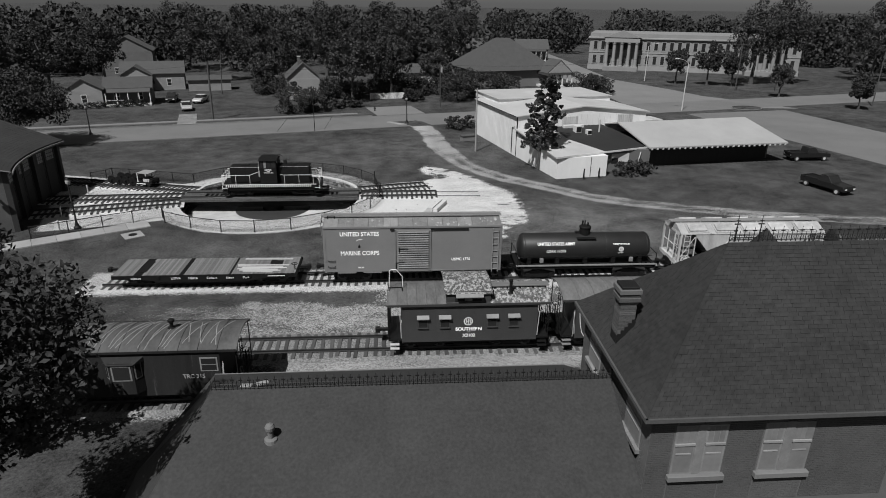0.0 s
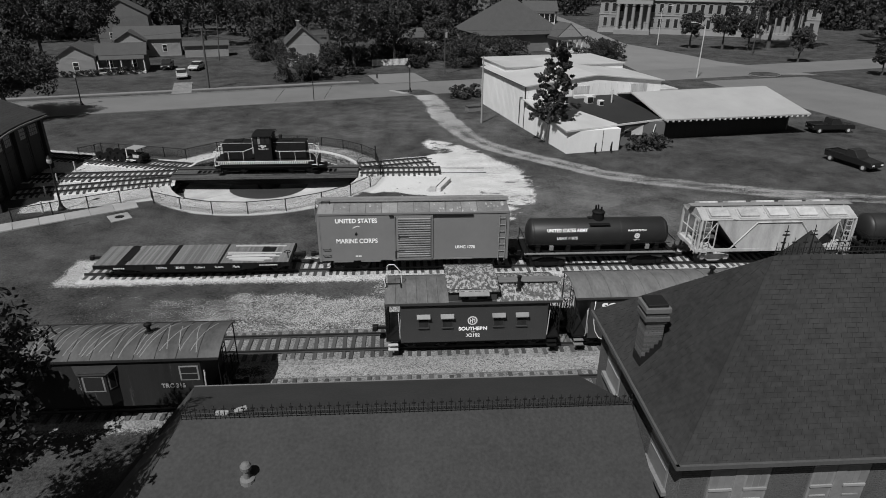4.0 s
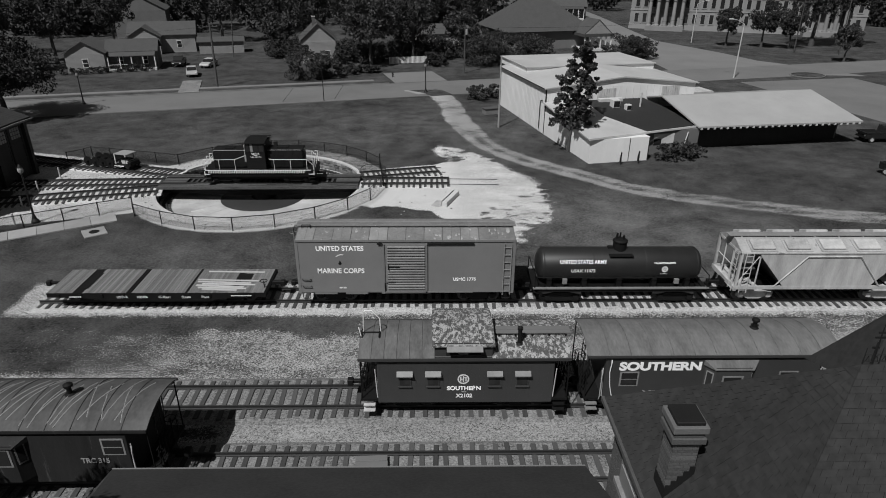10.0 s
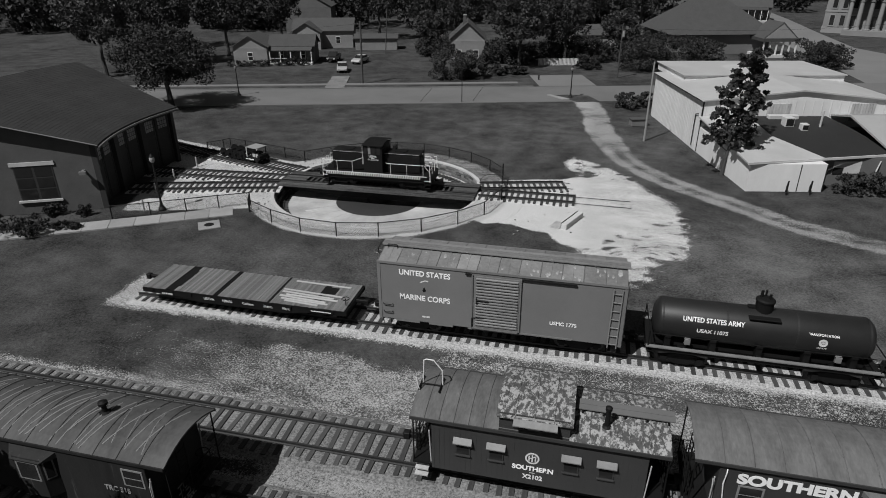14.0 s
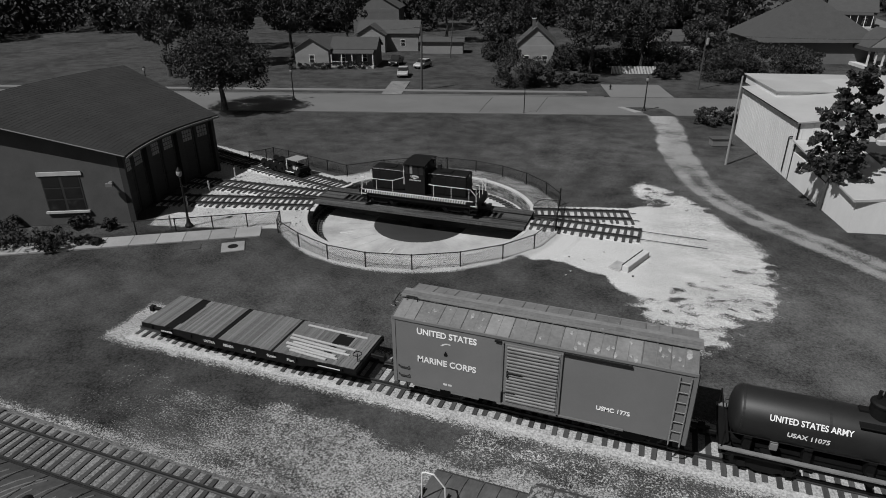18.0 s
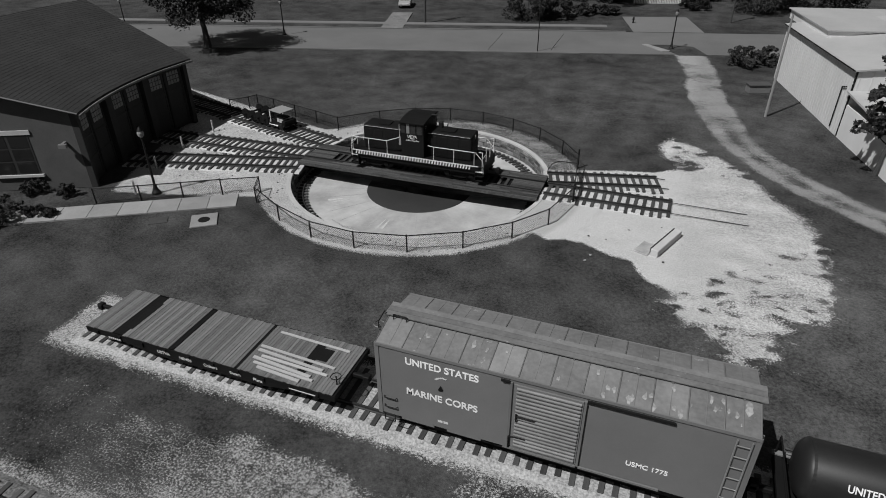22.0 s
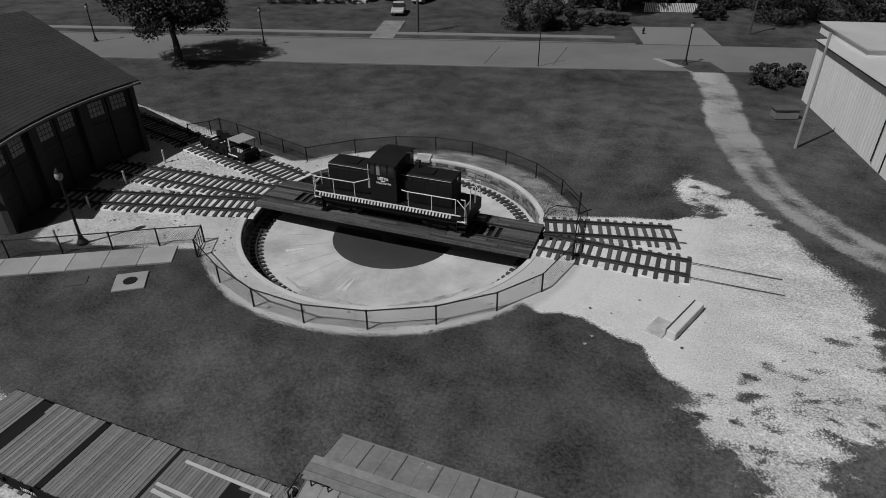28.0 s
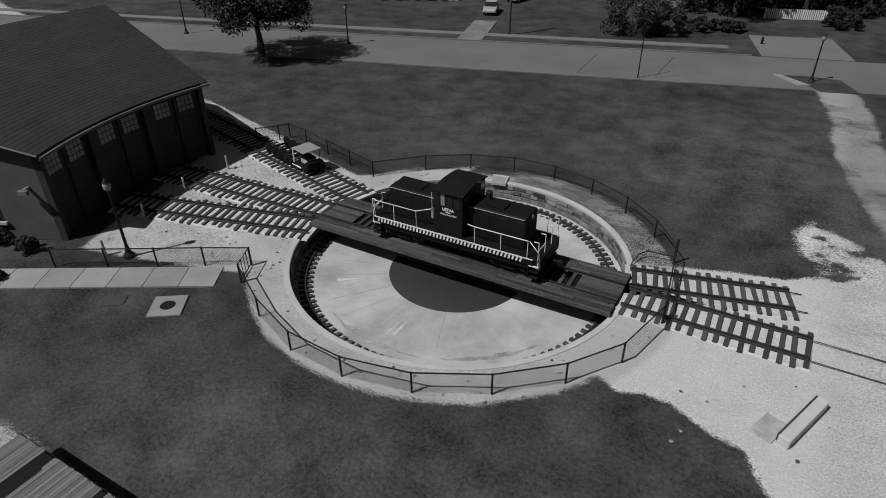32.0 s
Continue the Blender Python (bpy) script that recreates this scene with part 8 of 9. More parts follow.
boxes("string_course", STONE, court, (-CL / 2 - 0.15, CL / 2 + 0.15, -CD / 2 - 0.15, CD / 2 + 0.15, 5.1, 5.4))
for cx in (-20.5, 20.5):
    boxes("portico_block", STONE, court, (cx - 5.2, cx + 5.2, -CD / 2 - 3.6, -CD / 2, CH - 2.4, CH - 1.0))
    bm = bmesh.new()
    prism(bm, [(cx - 5.6, CH - 1.0), (cx, CH + 1.0), (cx + 5.6, CH - 1.0)], "y", -CD / 2 - 3.8, -CD / 2 + 1)
    part("pediment", bm, STONE, court)
    boxes("portico_steps", STONE, court, (cx - 5.2, cx + 5.2, -CD / 2 - 4.6, -CD / 2, -0.1, 1.2))
    for k in range(5):
        bm = bmesh.new()
        x = cx - 4.4 + 2.2 * k
        lathe(bm, [(0.75, 1.2), (0.75, 1.5), (0.55, 1.6), (0.46, CH - 3.1), (0.62, CH - 2.9), (0.7, CH - 2.4)], 12, (x, -CD / 2 - 2.9, 0))
        part("column", bm, STONE, court)
for k in range(26):
    x = -CL / 2 + 1.8 + k * 2.28
    if min(abs(x + 20.5), abs(x - 20.5)) < 5.4 and k % 2:
        continue
    for z0, z1 in ((1.9, 4.3), (6.1, 8.5)):
        w = boxes("window", STONE, court, (x - 0.75, x + 0.75, -CD / 2 - 0.12, -CD / 2, z0 - 0.3, z1 + 0.35))
        boxes("pane", GLASS, w, (x - 0.5, x + 0.5, -CD / 2 - 0.14, -CD / 2 - 0.12, z0, z1))
for k in range(9):
    y = -CD / 2 + 2.0 + k * 2.5
    for z0, z1 in ((1.9, 4.3), (6.1, 8.5)):
        w = boxes("window", STONE, court, (-CL / 2 - 0.12, -CL / 2, y - 0.75, y + 0.75, z0 - 0.3, z1 + 0.35))
        boxes("pane", GLASS, w, (-CL / 2 - 0.14, -CL / 2 - 0.12, y - 0.5, y + 0.5, z0, z1))

# traffic island
bm = bmesh.new()
lathe(bm, [(5.2, 0.0), (5.2, 0.14), (4.9, 0.15)], 32, cap=False)
isl = part("kerb_island", bm, ASPHALT)
isl.matrix_basis = pose(75.3, 81.2, 0.02, 0, 0, 20) @ Matrix.Diagonal((0.62, 0.5, 1, 1))
bm = bmesh.new()
lathe(bm, [(4.9, 0.0), (4.9, 0.13), (2.0, 0.2), (0.05, 0.22)], 24, cap=False)
part("island_grass", bm, GROUND, isl, "dark grass inside the kerb")
tagged(isl, "oval concrete kerb round a planted traffic island", "traffic island", kind="structure")


# ---- vehicles ----
def make_car(m, paint, label, pickup=False, L=4.5):
    e = thing("pickup_truck" if pickup else "car", m, label, "pickup truck" if pickup else "car")
    W = 0.9
    bm = bmesh.new()
    if pickup:
        prof = [(-L / 2, 0.45), (-L / 2, 1.0), (-0.55, 1.02), (-0.45, 1.12), (0.9, 1.12), (1.1, 1.08), (L / 2 - 0.1, 0.98), (L / 2, 0.8), (L / 2, 0.45)]
    else:
        prof = [(-L / 2, 0.45), (-L / 2, 0.85), (-L / 2 + 0.25, 1.0), (0.95, 0.98), (L / 2 - 0.2, 0.82), (L / 2, 0.65), (L / 2, 0.4)]
    prism(bm, prof, "y", -W, W)
    bevelled(bm, 0.06)
    part("body", bm, paint, e)
    bm = bmesh.new()
    c = [(-0.5, 1.05), (-0.4, 1.7), (0.55, 1.72), (1.15, 1.05)] if pickup else [(-L / 2 + 0.35, 0.95), (-L / 2 + 0.9, 1.42), (0.15, 1.46), (1.0, 0.95)]
    prism(bm, c, "y", -W + 0.12, W - 0.12)
    bevelled(bm, 0.05)
    g = part("cabin_glass", bm, GLASS, e)
    (x1, z1), (x2, z2) = c[1], c[2]
    boxes("roof", paint, e, (x1 + 0.02, x2 - 0.02, -W + 0.13, W - 0.13, z1 - 0.02, z1 + 0.05), bevel=0.02)
    if pickup:
        boxes("truck_bed", BLACK, e, (-L / 2 + 0.12, -0.65, -W + 0.12, W - 0.12, 1.0, 1.03))
        boxes("bed_rail", paint, e, (-L / 2, -0.6, -W, -W + 0.1, 1.0, 1.15), (-L / 2, -0.6, W - 0.1, W, 1.0, 1.15), (-L / 2, -L / 2 + 0.08, -W, W, 0.7, 1.13))
    for x in (-L / 2 + 0.85, L / 2 - 0.85):
        for s in (-1, 1):
            bm = bmesh.new()
            rod(bm, (x, s * (W - 0.2), 0.33), (x, s * (W + 0.02), 0.33), 0.33, 18)
            ty = part("tyre", bm, TYRE, e)
            bm = bmesh.new()
            rod(bm, (x, s * (W + 0.0), 0.33), (x, s * (W + 0.035), 0.33), 0.2, 12)
            part("rim", bm, HOPPER, ty)
    for s in (-1, 1):
        boxes("headlight", WHITE, e, (L / 2 - 0.05, L / 2 + 0.015, s * 0.62 - 0.16, s * 0.62 + 0.16, 0.66, 0.8))
        boxes("tail_light", BRICK, e, (-L / 2 - 0.015, -L / 2 + 0.05, s * 0.7 - 0.12, s * 0.7 + 0.12, 0.72, 0.9))
    return e


make_car(pose(-33.9, 79.2, 0, 0, 0, -70), CAR_PALE, "pale silver car parked on the drive")
make_car(pose(-34.0, 88.6, 0, 0, 0, -95), CAR_PALE, "silver-grey car parked on grass")
make_car(pose(-40.0, 90.0, 0, 0, 0, -80), CAR_DARK, "dark pickup parked beside the cottage", True, 5.2)
make_car(pose(53.3, 23.4, 0, 0, 0, -74), CAR_DARK, "dark pickup parked on the lawn by the drive", True, 5.6)
make_car(pose(60.0, 37.6, 0, 0, 0, 2), CAR_DARK, "dark pickup parked near the porch building", True, 5.6)


# ---- poles and lamps ----
def street_lamp(x, y, h=4.5, lean=0.0):
    e = thing("street_lamp", pose(x, y, 0, lean, 0, 0), "black post lamp with a pale acorn globe", "street lamp", "post lamps")
    bm = bmesh.new()
    lathe(bm, [(0.30, -0.05), (0.30, 0.12), (0.17, 0.3), (0.12, 0.55), (0.085, 0.7), (0.06, h - 0.75), (0.09, h - 0.7), (0.05, h - 0.6)], 14)
    part("post", bm, IRON, e)
    bm = bmesh.new()
    lathe(bm, [(0.09, h - 0.6), (0.19, h - 0.48), (0.21, h - 0.3), (0.16, h - 0.14)], 14)
    part("globe", bm, SIDING, e, "pale glass globe")
    bm = bmesh.new()
    lathe(bm, [(0.19, h - 0.15), (0.12, h - 0.02), (0.03, h + 0.12)], 14)
    part("cap", bm, IRON, e)
    return e


street_lamp(-23.35, 13.32, 4.6)
street_lamp(6.8, 65.0, 4.4)
street_lamp(-40.9, 55.9, 4.4)
street_lamp(-62.0, 50.5, 4.4)


def pole(x, y, h, label, r=0.13, lean=(0, 0), arms=1, name="utility_pole", box_at=None, material=BARK):
    e = thing(name, pose(x, y, 0, lean[0], lean[1], 15.5), label, "utility pole", "poles")
    bm = bmesh.new()
    rod(bm, (0, 0, -0.2), (0, 0, h), r, 10, r * 0.7)
    part("shaft", bm, material, e)
    for k in range(arms):
        a = boxes("crossarm", BARK, e, (-1.1, 1.1, -0.06, 0.06, h - 0.5 - 0.7 * k, h - 0.38 - 0.7 * k))
        for u in (-1.0, -0.4, 0.4, 1.0):
            bm = bmesh.new()
            lathe(bm, [(0.03, 0), (0.05, 0.05), (0.03, 0.12)], 8, (u, 0, h - 0.38 - 0.7 * k))
            part("insulator", bm, SIDING_DIM, a)
    if box_at:
        bm = bmesh.new()
        rod(bm, (0.25, -0.1, box_at), (0.25, -0.1, box_at + 0.9), 0.22, 12)
        part("transformer", bm, SIDING, e, "pale can transformer")
    return e


pole(-26.3, 68.7, 9.5, "dark wooden utility pole beside the street", 0.19, lean=(0, 1))
pole(13.6, 82.6, 8.5, "wooden utility pole with a pale transformer", box_at=6.6, arms=0)
pole(15.95, 43.5, 8.5, "pale weathered wooden pole at the warehouse corner", 0.12, arms=0, material=SIDING)
pole(-7.87, 58.64, 6.0, "thin bare metal pole at the street edge", 0.06, arms=0, name="thin_pole", material=IRON)
pole(-33.0, 101.0, 9.0, "leaning wooden pole behind parked cars", 0.12, lean=(0, 4), arms=0)
pole(88.0, 110.0, 11.0, "tall wooden pole by the courthouse street")
pole(97.0, 108.0, 12.0, "tall wooden pole by the courthouse street", lean=(0, -2))
pole(104.0, 84.0, 12.5, "tall dark pole beside the cross street")


def arm_lamp(x, y, h, rot):
    e = thing("arm_street_light", pose(x, y, 0, 0, 0, rot), "pale metal street light with a bent arm", "street light", "poles")
    bm = bmesh.new()
    rod(bm, (0, 0, 0), (0, 0, h), 0.13, 10, 0.08)
    part("shaft", bm, HOPPER, e)
    rods("arm", HOPPER, e, [(0, 0, h - 0.1), (-0.9, 0, h + 0.5), (-1.9, 0, h + 0.7)], r=0.05)
    boxes("lamp_head", HOPPER, e, (-2.6, -1.8, -0.15, 0.15, h + 0.62, h + 0.8), bevel=0.04)
    return e


arm_lamp(60.7, 78.5, 9.0, -10)
arm_lamp(72.0, 128.0, 9.0, 160)
# overhead wires
for a, b in (((-26.3, 68.7, 9.1), (13.6, 82.6, 8.0)), ((-26.3, 68.7, 9.1), (-66.0, 57.6, 9.0)), ((-26.3, 68.7, 8.5), (-14.9, 94.0, 5.5)), ((13.6, 82.6, 8.0), (60.0, 92.0, 9.0))):
    a, b = Vector(a), Vector(b)
    bm = bmesh.new()
    pts = [a.lerp(b, k / 14) - Vector((0, 0, 0.9 * 4 * (k / 14) * (1 - k / 14))) for k in range(15)]
    ring = []
    for p in pts:
        ring.append([bm.verts.new(p + Vector(o)) for o in ((0, 0, 0.02), (0.014, 0.014, -0.01), (-0.014, -0.014, -0.01))])
    for r0, r1 in zip(ring, ring[1:]):
        for i in range(3):
            bm.faces.new((r0[i], r0[(i + 1) % 3], r1[(i + 1) % 3], r1[i]))
    tagged(part("overhead_wire", bm, IRON), "thin dark overhead wire between poles", "wire", "overhead wires")
# guy rods at the street edge
for x, y, dx, dy in ((-13.6, 57.5, 1.6, 0.4), (-6.5, 59.7, 1.3, 0.5)):
    o = rods("guy_wire", IRON, None, [(x, y, 0), (x + dx, y + dy, 1.9)], r=0.025)
    tagged(o, "leaning steel guy stake at the street edge", "guy stake")

# utility cabinet and hydrant
o = thing("utility_cabinet", pose(15.6, 50.6, 0, 0, 0, 20), "low dark utility box beside the gravel drive", "utility cabinet")
boxes("cabinet_body", SIDING_DIM, o, (-1.0, 1.0, -0.5, 0.5, 0.0, 0.75), bevel=0.03)
boxes("cabinet_lid", HOUSE_ROOF, o, (-1.1, 1.1, -0.6, 0.6, 0.75, 0.85), bevel=0.02)
hy = thing("fire_hydrant", pose(1.0, 78.0, 0), "small dark street hydrant on the verge", "hydrant")
bm = bmesh.new()
lathe(bm, [(0.16, 0), (0.16, 0.1), (0.11, 0.14), (0.11, 0.6), (0.15, 0.62), (0.1, 0.78), (0.03, 0.85)], 12)
part("barrel", bm, IRON, hy)
for s in (-1, 1):
    rods("nozzle", IRON, hy, [(0, 0, 0.45), (s * 0.2, 0, 0.45)], r=0.06)


# ---- trees and shrubs ----
def leaf_cloud(seed, n, size, clumps, rx, ry, rz, taper=0.0, tight=1.0):
    """Leaf blades gathered in clumps through an uneven crown; returns a mesh centred on the origin."""
    rg = np.random.RandomState(seed)
    c = rg.normal(size=(clumps, 3))
    c /= np.linalg.norm(c, axis=1)[:, None]
    c *= (rg.uniform(0.35, 1.0, clumps) ** 0.6)[:, None]
    c[:, 2] = np.where(c[:, 2] < -0.55, -0.55 + 0.2 * rg.uniform(-1, 1, clumps), c[:, 2])
    which = rg.randint(0, clumps, n)
    rad = tight * rg.uniform(0.14, 0.34, clumps)[which]
    off = rg.normal(size=(n, 3))
    off /= np.linalg.norm(off, axis=1)[:, None]
    c[:, :2] *= (1 - taper * (c[:, 2] + 1) / 2)[:, None]
    p = (c[which] + off * (rad * rg.uniform(0.3, 1, n) ** 0.5)[:, None]) * (rx, ry, rz)
    a = rg.normal(size=(n, 3))
    a /= np.linalg.norm(a, axis=1)[:, None]
    b = np.cross(a, rg.normal(size=(n, 3)))
    b /= np.linalg.norm(b, axis=1)[:, None]
    s = (size * rg.uniform(0.6, 1.3, n))[:, None]
    # a pointed leaf: four corners, longer than wide
    v = np.stack([p - a * s, p + b * s * 0.5, p + a * s, p - b * s * 0.5], 1).reshape(-1, 3)
    f = np.arange(4 * n).reshape(n, 4)
    me = bpy.data.meshes.new("crown")
    me.from_pydata(v.tolist(), [], f.tolist())
    return me


def make_tree(m, label, height, trunk, crown, seed, leaves=5000, leaf=0.16, clumps=60, lift=0.62, material=LEAF, name="tree", group="", taper=0.0):
    """A tapered trunk with limbs under a leafy crown. crown: radii; lift: where along the height its middle stands."""
    e = thing(name, m, label, "tree", group)
    rg = random.Random(seed)
    bm = bmesh.new()
    top = height * lift
    pts = [Vector((0, 0, -0.2))]
    for k in range(1, 6):
        pts.append(Vector((rg.uniform(-0.12, 0.12) * k * 0.4, rg.uniform(-0.12, 0.12) * k * 0.4, top * k / 5)))
    for k, (a, b) in enumerate(zip(pts, pts[1:])):
        rod(bm, a, b, trunk * (1.25 if k == 0 else 1 - 0.13 * k), 8, trunk * (1 - 0.13 * (k + 1)))
    part("trunk", bm, BARK, e)
    for k in range(7):
        a = pts[rg.choice((3, 4, 5))]
        ang = math.tau * k / 7 + rg.uniform(-0.3, 0.3)
        r = rg.uniform(0.45, 0.8)
        b = Vector((math.cos(ang) * crown[0] * r, math.sin(ang) * crown[1] * r, top + rg.uniform(-0.2, 0.6) * crown[2]))
        mid = a.lerp(b, 0.5) + Vector((0, 0, 0.15 * crown[2]))
        bm = bmesh.new()
        rod(bm, a, mid, trunk * 0.42, 6, trunk * 0.28)
        rod(bm, mid, b, trunk * 0.28, 6, trunk * 0.08)
        part("limb", bm, BARK, e)
    me = leaf_cloud(seed, leaves, leaf, clumps, *crown, taper)
    me.materials.append(material)
    o = new("crown", me)
    o.parent = e
    o.matrix_basis = pose(0, 0, height * lift + crown[2] * 0.25)
    tagged(o, "loose leafy crown", kind="stuff")
    return e


def make_bush(m, label, r, h, seed, leaves=1500, leaf=0.12, material=LEAF, clumps=24):
    e = thing("bush", m, label, "bush")
    for k in range(4):
        a = math.tau * k / 4 + seed
        bm = bmesh.new()
        rod(bm, (math.cos(a) * 0.04, math.sin(a) * 0.04, -0.1), (math.cos(a) * r * 0.5, math.sin(a) * r * 0.5, h * 0.6), 0.04, 5, 0.015)
        part("stem", bm, BARK, e)
    me = leaf_cloud(seed, leaves, leaf, clumps, r, r, h * 0.55)
    me.materials.append(material)
    o = new("foliage", me)
    o.parent = e
    o.matrix_basis = pose(0, 0, h * 0.45)
    tagged(o, "dense small leaves", kind="stuff")
    return e


# the young tree at the warehouse, open, with low side boughs
def make_young_tree(m):
    """A slim leaning trunk, rising boughs in tiers and a loose cluster of leaves at each bough's end."""
    e = thing("tree", m, "young broadleaf tree with a loose open crown beside the warehouse", "tree")
    rg = random.Random(21)
    spine = [Vector((0, 0, -0.2)), Vector((0.1, 0, 1.6)), Vector((0.45, 0.1, 4.0)), Vector((0.8, 0.1, 7.0)), Vector((0.95, 0, 10.6))]
    bm = bmesh.new()
    for k, (a, b) in enumerate(zip(spine, spine[1:])):
        rod(bm, a, b, 0.19 - 0.04 * k, 8, 0.15 - 0.04 * k)
    part("trunk", bm, BARK, e)
    rod_at = lambda z: next(a.lerp(b, (z - a.z) / (b.z - a.z)) for a, b in zip(spine, spine[1:]) if a.z <= z <= b.z)
    for k in range(30):
        z = 1.9 + 8.6 * k / 29
        ang = k * 2.4 + rg.uniform(-0.4, 0.4)
        reach = (2.5 if z < 4 else 2.15 - 0.19 * (z - 4)) * rg.uniform(0.62, 1.1)
        a = rod_at(z)
        b = a + Vector((math.cos(ang) * reach, math.sin(ang) * reach, 0.35 + 0.3 * reach))
        bm = bmesh.new()
        rod(bm, a, b, 0.05, 5, 0.012)
        part("limb", bm, BARK, e)
        size = rg.uniform(0.75, 1.15) * (1.0 if z < 8 else 0.72)
        me = leaf_cloud(300 + k, 330, 0.20, 9, size, size, size * 0.72, 0.0, 1.25)
        me.materials.append(LEAF)
        o = new("leaf_spray", me)
        o.parent = e
        o.matrix_basis = Matrix.Translation(a.lerp(b, 0.86))
        tagged(o, "spray of broad dark leaves", kind="stuff")
    return e


make_young_tree(pose(22.4, 33.0, 0))
# street tree by the roundhouse
make_tree(pose(-46.3, 47.4, 0), "large dark street tree behind the roundhouse", 10.5, 0.42, (6.0, 5.6, 4.2), 22, 24000, 0.18, 90, 0.49, LEAF_DARK)
# tree standing at the depot's far corner
make_tree(pose(-8.0, -24.4, 0), "tall dense tree shading the end of the low wing", 13.0, 0.32, (3.9, 3.9, 4.4), 23, 30000, 0.12, 110, 0.62, LEAF_DARK)
# unseen tree, added only to throw shade on the shabby caboose
make_tree(pose(-11.6, -17.4, 0), "small dark tree added out of view to shade the shabby caboose", 6.4, 0.16, (2.3, 2.3, 2.3), 24, 5000, 0.15, 50, 0.55, LEAF_DARK)
make_bush(pose(1.5, -33.5, 0), "tall flowering shrub in front of the low wing", 1.5, 3.6, 31, 1500, 0.10)
# shrubs
make_bush(pose(32.2, 30.2, 0), "spreading grassy shrub along the annex", 1.3, 1.5, 32, 1500, 0.14)
make_bush(pose(34.0, 30.8, 0), "spreading grassy shrub along the annex", 1.5, 1.7, 33, 1700, 0.14)
make_bush(pose(35.6, 31.4, 0), "spreading grassy shrub along the annex", 1.2, 1.4, 34, 1300, 0.14)
make_bush(pose(14.6, 60.0, 0), "rough bush beside the gravel drive", 1.9, 1.9, 35, 1600, 0.16)
make_bush(pose(17.0, 61.6, 0), "rough bush beside the gravel drive", 1.7, 2.0, 36, 1400, 0.16)
for k, (x, y, r, h) in enumerate(((-30.2, 7.5, 1.2, 1.3), (-31.8, 6.4, 1.4, 1.5), (-33.6, 5.6, 1.4, 1.4), (-28.4, 8.2, 0.6, 0.6), (-29.6, 6.6, 1.0, 1.0), (-27.4, 8.5, 0.5, 0.5), (-35.6, 8.0, 1.1, 1.4), (-31.0, 10.4, 0.8, 1.1), (-28.7, 11.0, 0.6, 0.9))):
    make_bush(pose(x, y, 0), "low dark shrub in the bed by the roundhouse", r, h, 40 + k, 900, 0.11, LEAF_DARK)
make_bush(pose(-13.6, 77.0, 0), "big rounded bush at the street corner", 4.0, 5.2, 52, 9000, 0.16, LEAF, 46)
make_bush(pose(-10.0, 78.0, 0), "rounded bush at the street corner", 2.6, 3.6, 53, 4500, 0.15, LEAF)
for k, (x, y) in enumerate(((-55.5, 79.6), (-53.0, 80.4), (-50.4, 81.5), (-48.0, 82.9), (-46.0, 83.5), (-43.8, 84.0))):
    make_bush(pose(x, y, 0), "clipped dark hedge bush under the cottage porch", 1.4, 1.3, 60 + k, 700, 0.14, LEAF_DARK)
for k, (x, y, r, h) in enumerate(((-6.0, 82.0, 1.8, 1.6), (-3.0, 83.0, 1.5, 1.3), (8.5, 91.0, 2.2, 2.6), (46.5, 99.0, 5.0, 5.0), (50.5, 101.0, 4.0, 4.2), (17.5, 92.0, 4.6, 5.2), (24.0, 94.5, 5.0, 5.6), (29.0, 97.0, 4.2, 4.8), (20.0, 98.0, 4.5, 6.0))):
    make_bush(pose(x, y, 0), "dark rounded shrub across the street", r, h, 70 + k, int(1200 + 1100 * r), 0.17, LEAF_DARK, 36)
# thick undergrowth beneath the trees, so that hardly any lawn shows between the trunks
rr = random.Random(9)
for k in range(34):
    x = -24 + k * 1.25 + rr.uniform(-0.5, 0.5)
    if -19 < x < -10.5:
        continue
    y = rr.uniform(96, 108) if x < -10 else rr.uniform(91, 99) + (x + 10) * 0.3 + (3.5 if -2 < x < 10 else 0)
    r = rr.uniform(2.2, 3.4)
    make_bush(pose(x, y, 0), "dense dark undergrowth beneath the street trees", r, r * rr.uniform(1.2, 1.7), 400 + k, 1500, 0.2, LEAF_DARK, 30)
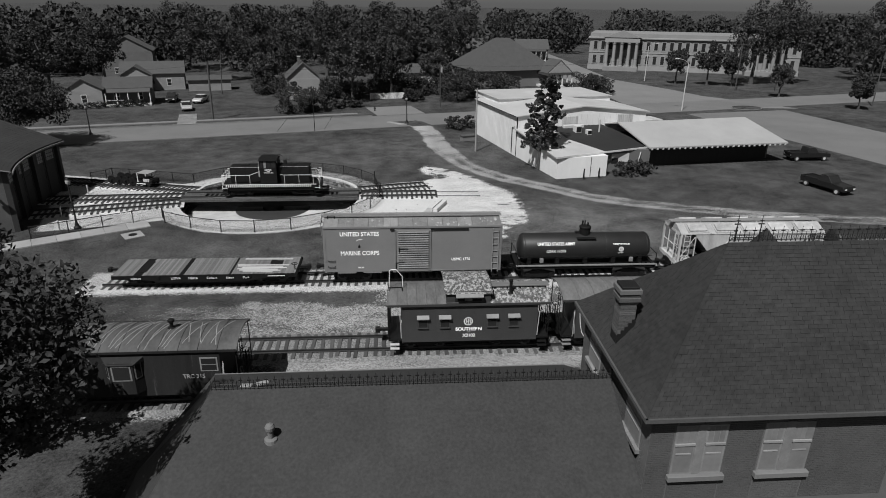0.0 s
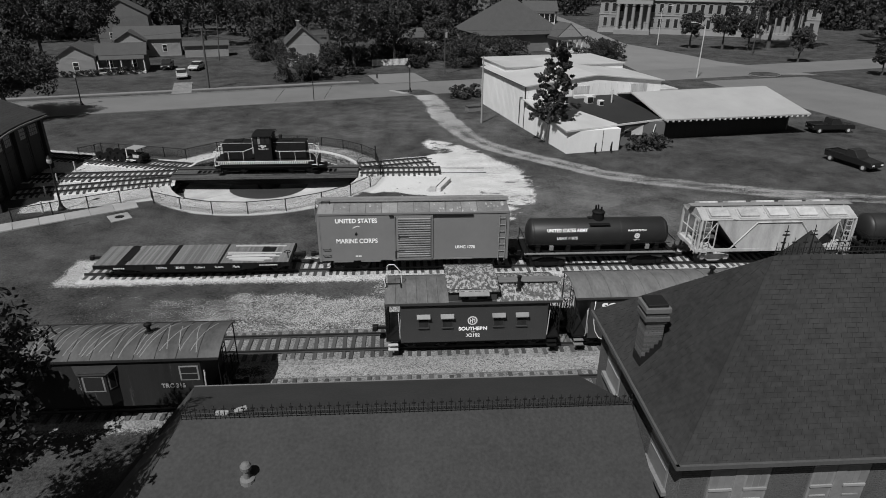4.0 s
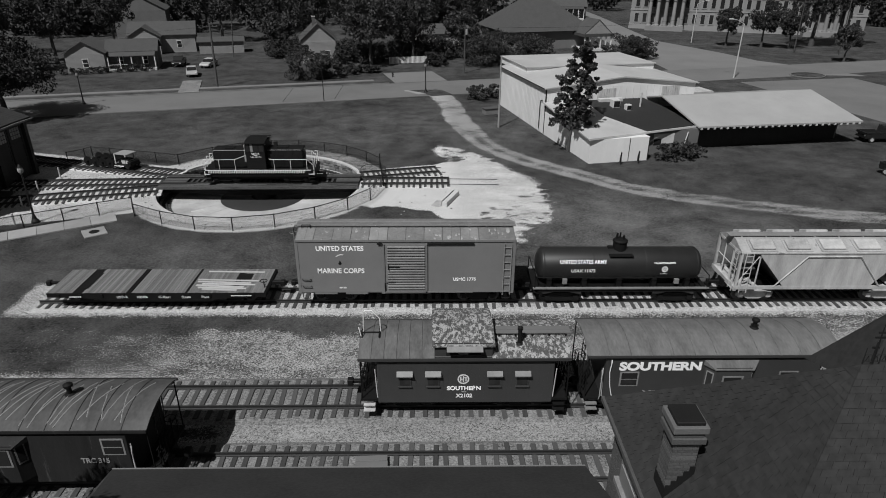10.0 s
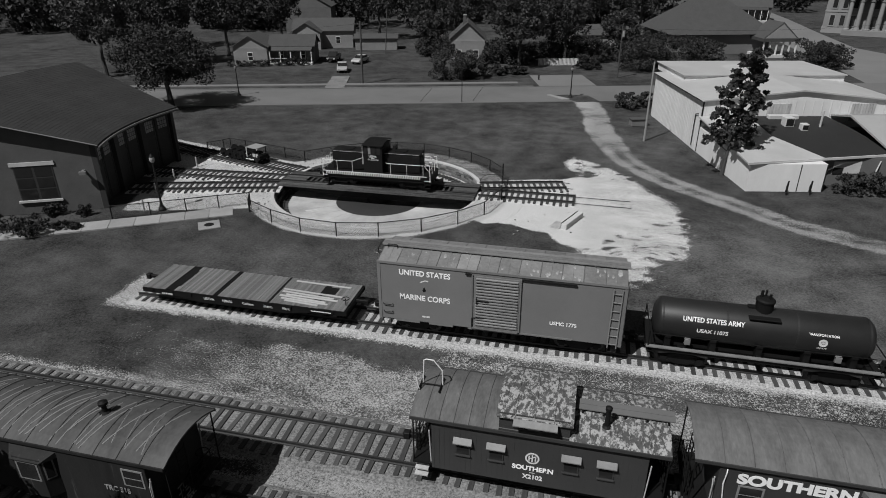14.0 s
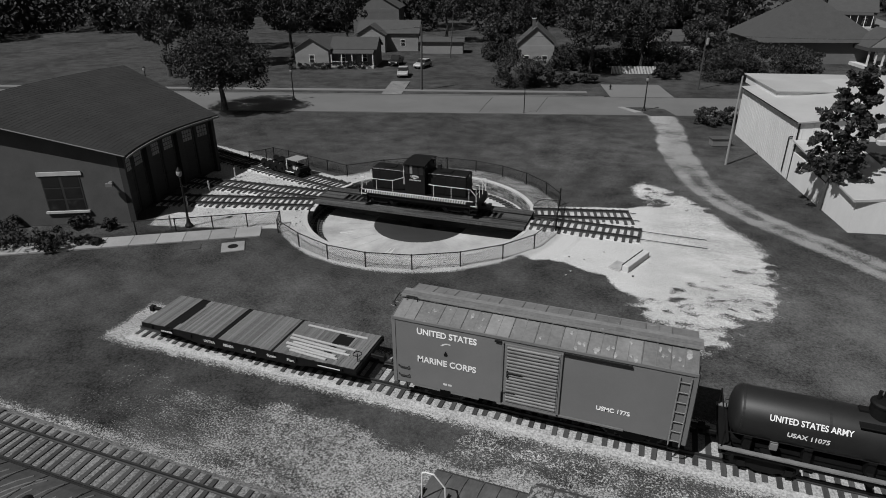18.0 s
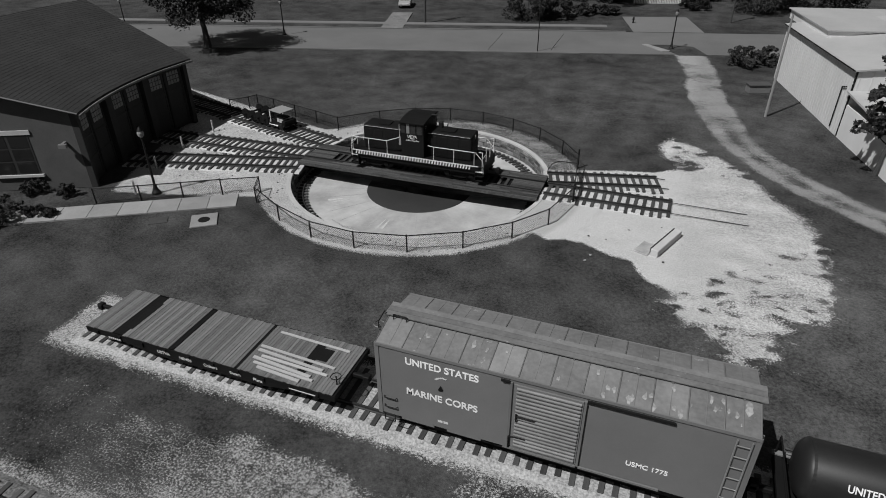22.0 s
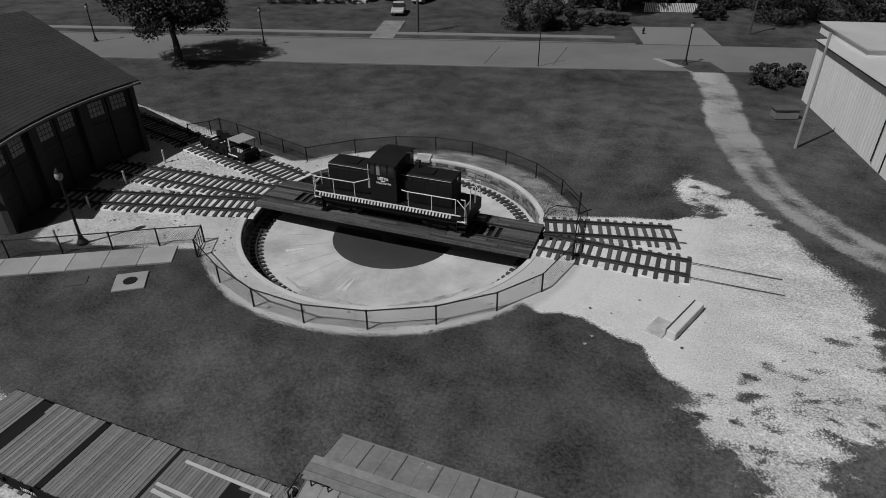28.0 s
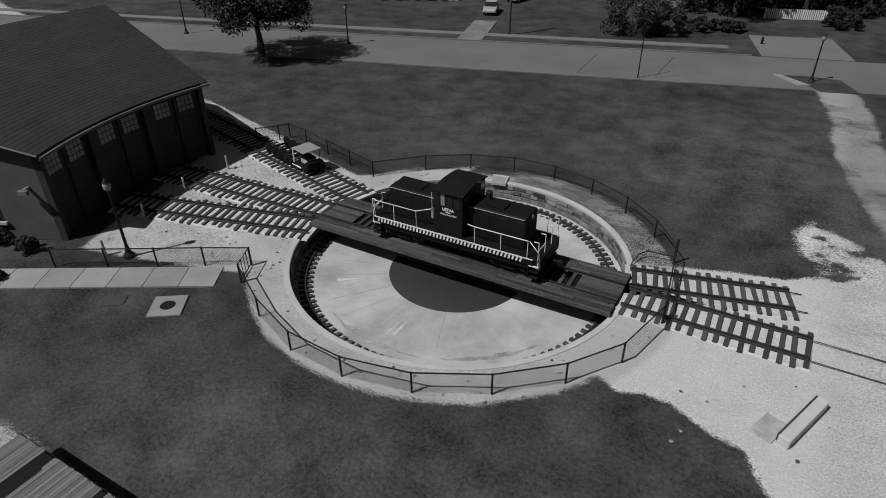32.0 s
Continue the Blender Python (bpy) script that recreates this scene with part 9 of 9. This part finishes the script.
# mid-distance trees
MID = ((-4.0, 92.0, 13, 7.0), (4.0, 97.0, 12, 6.0), (-8.0, 112.0, 17, 8.0), (-24.0, 104.0, 8, 4.5), (-20.0, 112.0, 14, 7.0), (-30.0, 122.0, 15, 7.5), (-42.0, 124.0, 16, 8.0), (-64.0, 92.0, 15, 7.0), (-70.0, 80.0, 16, 8.0),
       (-72.0, 66.0, 15, 7.5), (-62.0, 112.0, 15, 7.0), (-84.0, 98.0, 17, 9.0), (14.0, 104.0, 9, 5.0), (6.0, 132.0, 16, 8.0), (-14.0, 138.0, 18, 9.0), (20.0, 150.0, 17, 8.0), (38.0, 172.0, 15, 7.0), (-36.0, 146.0, 18, 9.0), (-58.0, 156.0, 18, 9.5), (2.0, 160.0, 19, 9.0), (26.0, 178.0, 22, 9.0),
       (78.0, 122.0, 9, 3.6), (85.5, 120.0, 10, 4.2), (91.0, 118.0, 9, 4.0), (98.5, 122.0, 21, 8.5), (106.0, 124.0, 22, 9.5), (136.0, 128.0, 20, 9.0), (134.0, 104.0, 16, 8.0), (98.0, 80.0, 6.5, 2.8), (146.0, 112.0, 19, 9.0), (92.0, 98.0, 7, 3.2))
for k, (x, y, h, r) in enumerate(MID):
    make_tree(pose(x, y, 0, 0, 0, 37 * k), "dark full-leaved tree across the street", h, 0.02 * h + 0.08, (r * 0.8, r * 0.8, h * 0.36), 100 + k, int(3000 + 430 * r), 0.19 + 0.013 * r, 52, 0.56, LEAF_DARK if k % 3 else LEAF, group="trees across the street")
# distant woods: clumps of leaf blades along the skyline, joined
rg = np.random.RandomState(5)
vs, fs = [], []
for k in range(420):
    az = radians(rg.uniform(40, 150))
    d = rg.uniform(230, 430) if k % 2 else rg.uniform(190, 300)
    x, y = 5 + d * math.cos(az), -35 + d * math.sin(az)
    if 45 < x < 140 and y < 205 or (30 < x < 62 and y < 215):
        continue
    h, r = rg.uniform(9, 17), rg.uniform(6, 11)
    n = 620
    o = rg.normal(size=(n, 3))
    o /= np.linalg.norm(o, axis=1)[:, None]
    p = o * (rg.uniform(0.5, 1, n) ** 0.4)[:, None] * (r, r, h * 0.55) + (x, y, h * 0.5)
    a = rg.normal(size=(n, 3))
    b = np.cross(a, rg.normal(size=(n, 3)))
    a /= np.linalg.norm(a, axis=1)[:, None]
    b /= np.linalg.norm(b, axis=1)[:, None]
    s = rg.uniform(0.4, 0.95, n)[:, None]
    base = len(fs) * 4
    vs.append(np.stack([p - a * s, p + b * s * 0.7, p + a * s, p - b * s * 0.7], 1).reshape(-1, 3))
    fs += [(base + 4 * i, base + 4 * i + 1, base + 4 * i + 2, base + 4 * i + 3) for i in range(n)]
me = bpy.data.meshes.new("far_woods")
me.from_pydata(np.concatenate(vs).tolist(), [], fs)
me.materials.append(LEAF_DARK)
tagged(new("far_woods", me), "dark distant woods along the skyline", "woods", kind="stuff")

drop(TRUCK)
drop(TRUCK_PALE)
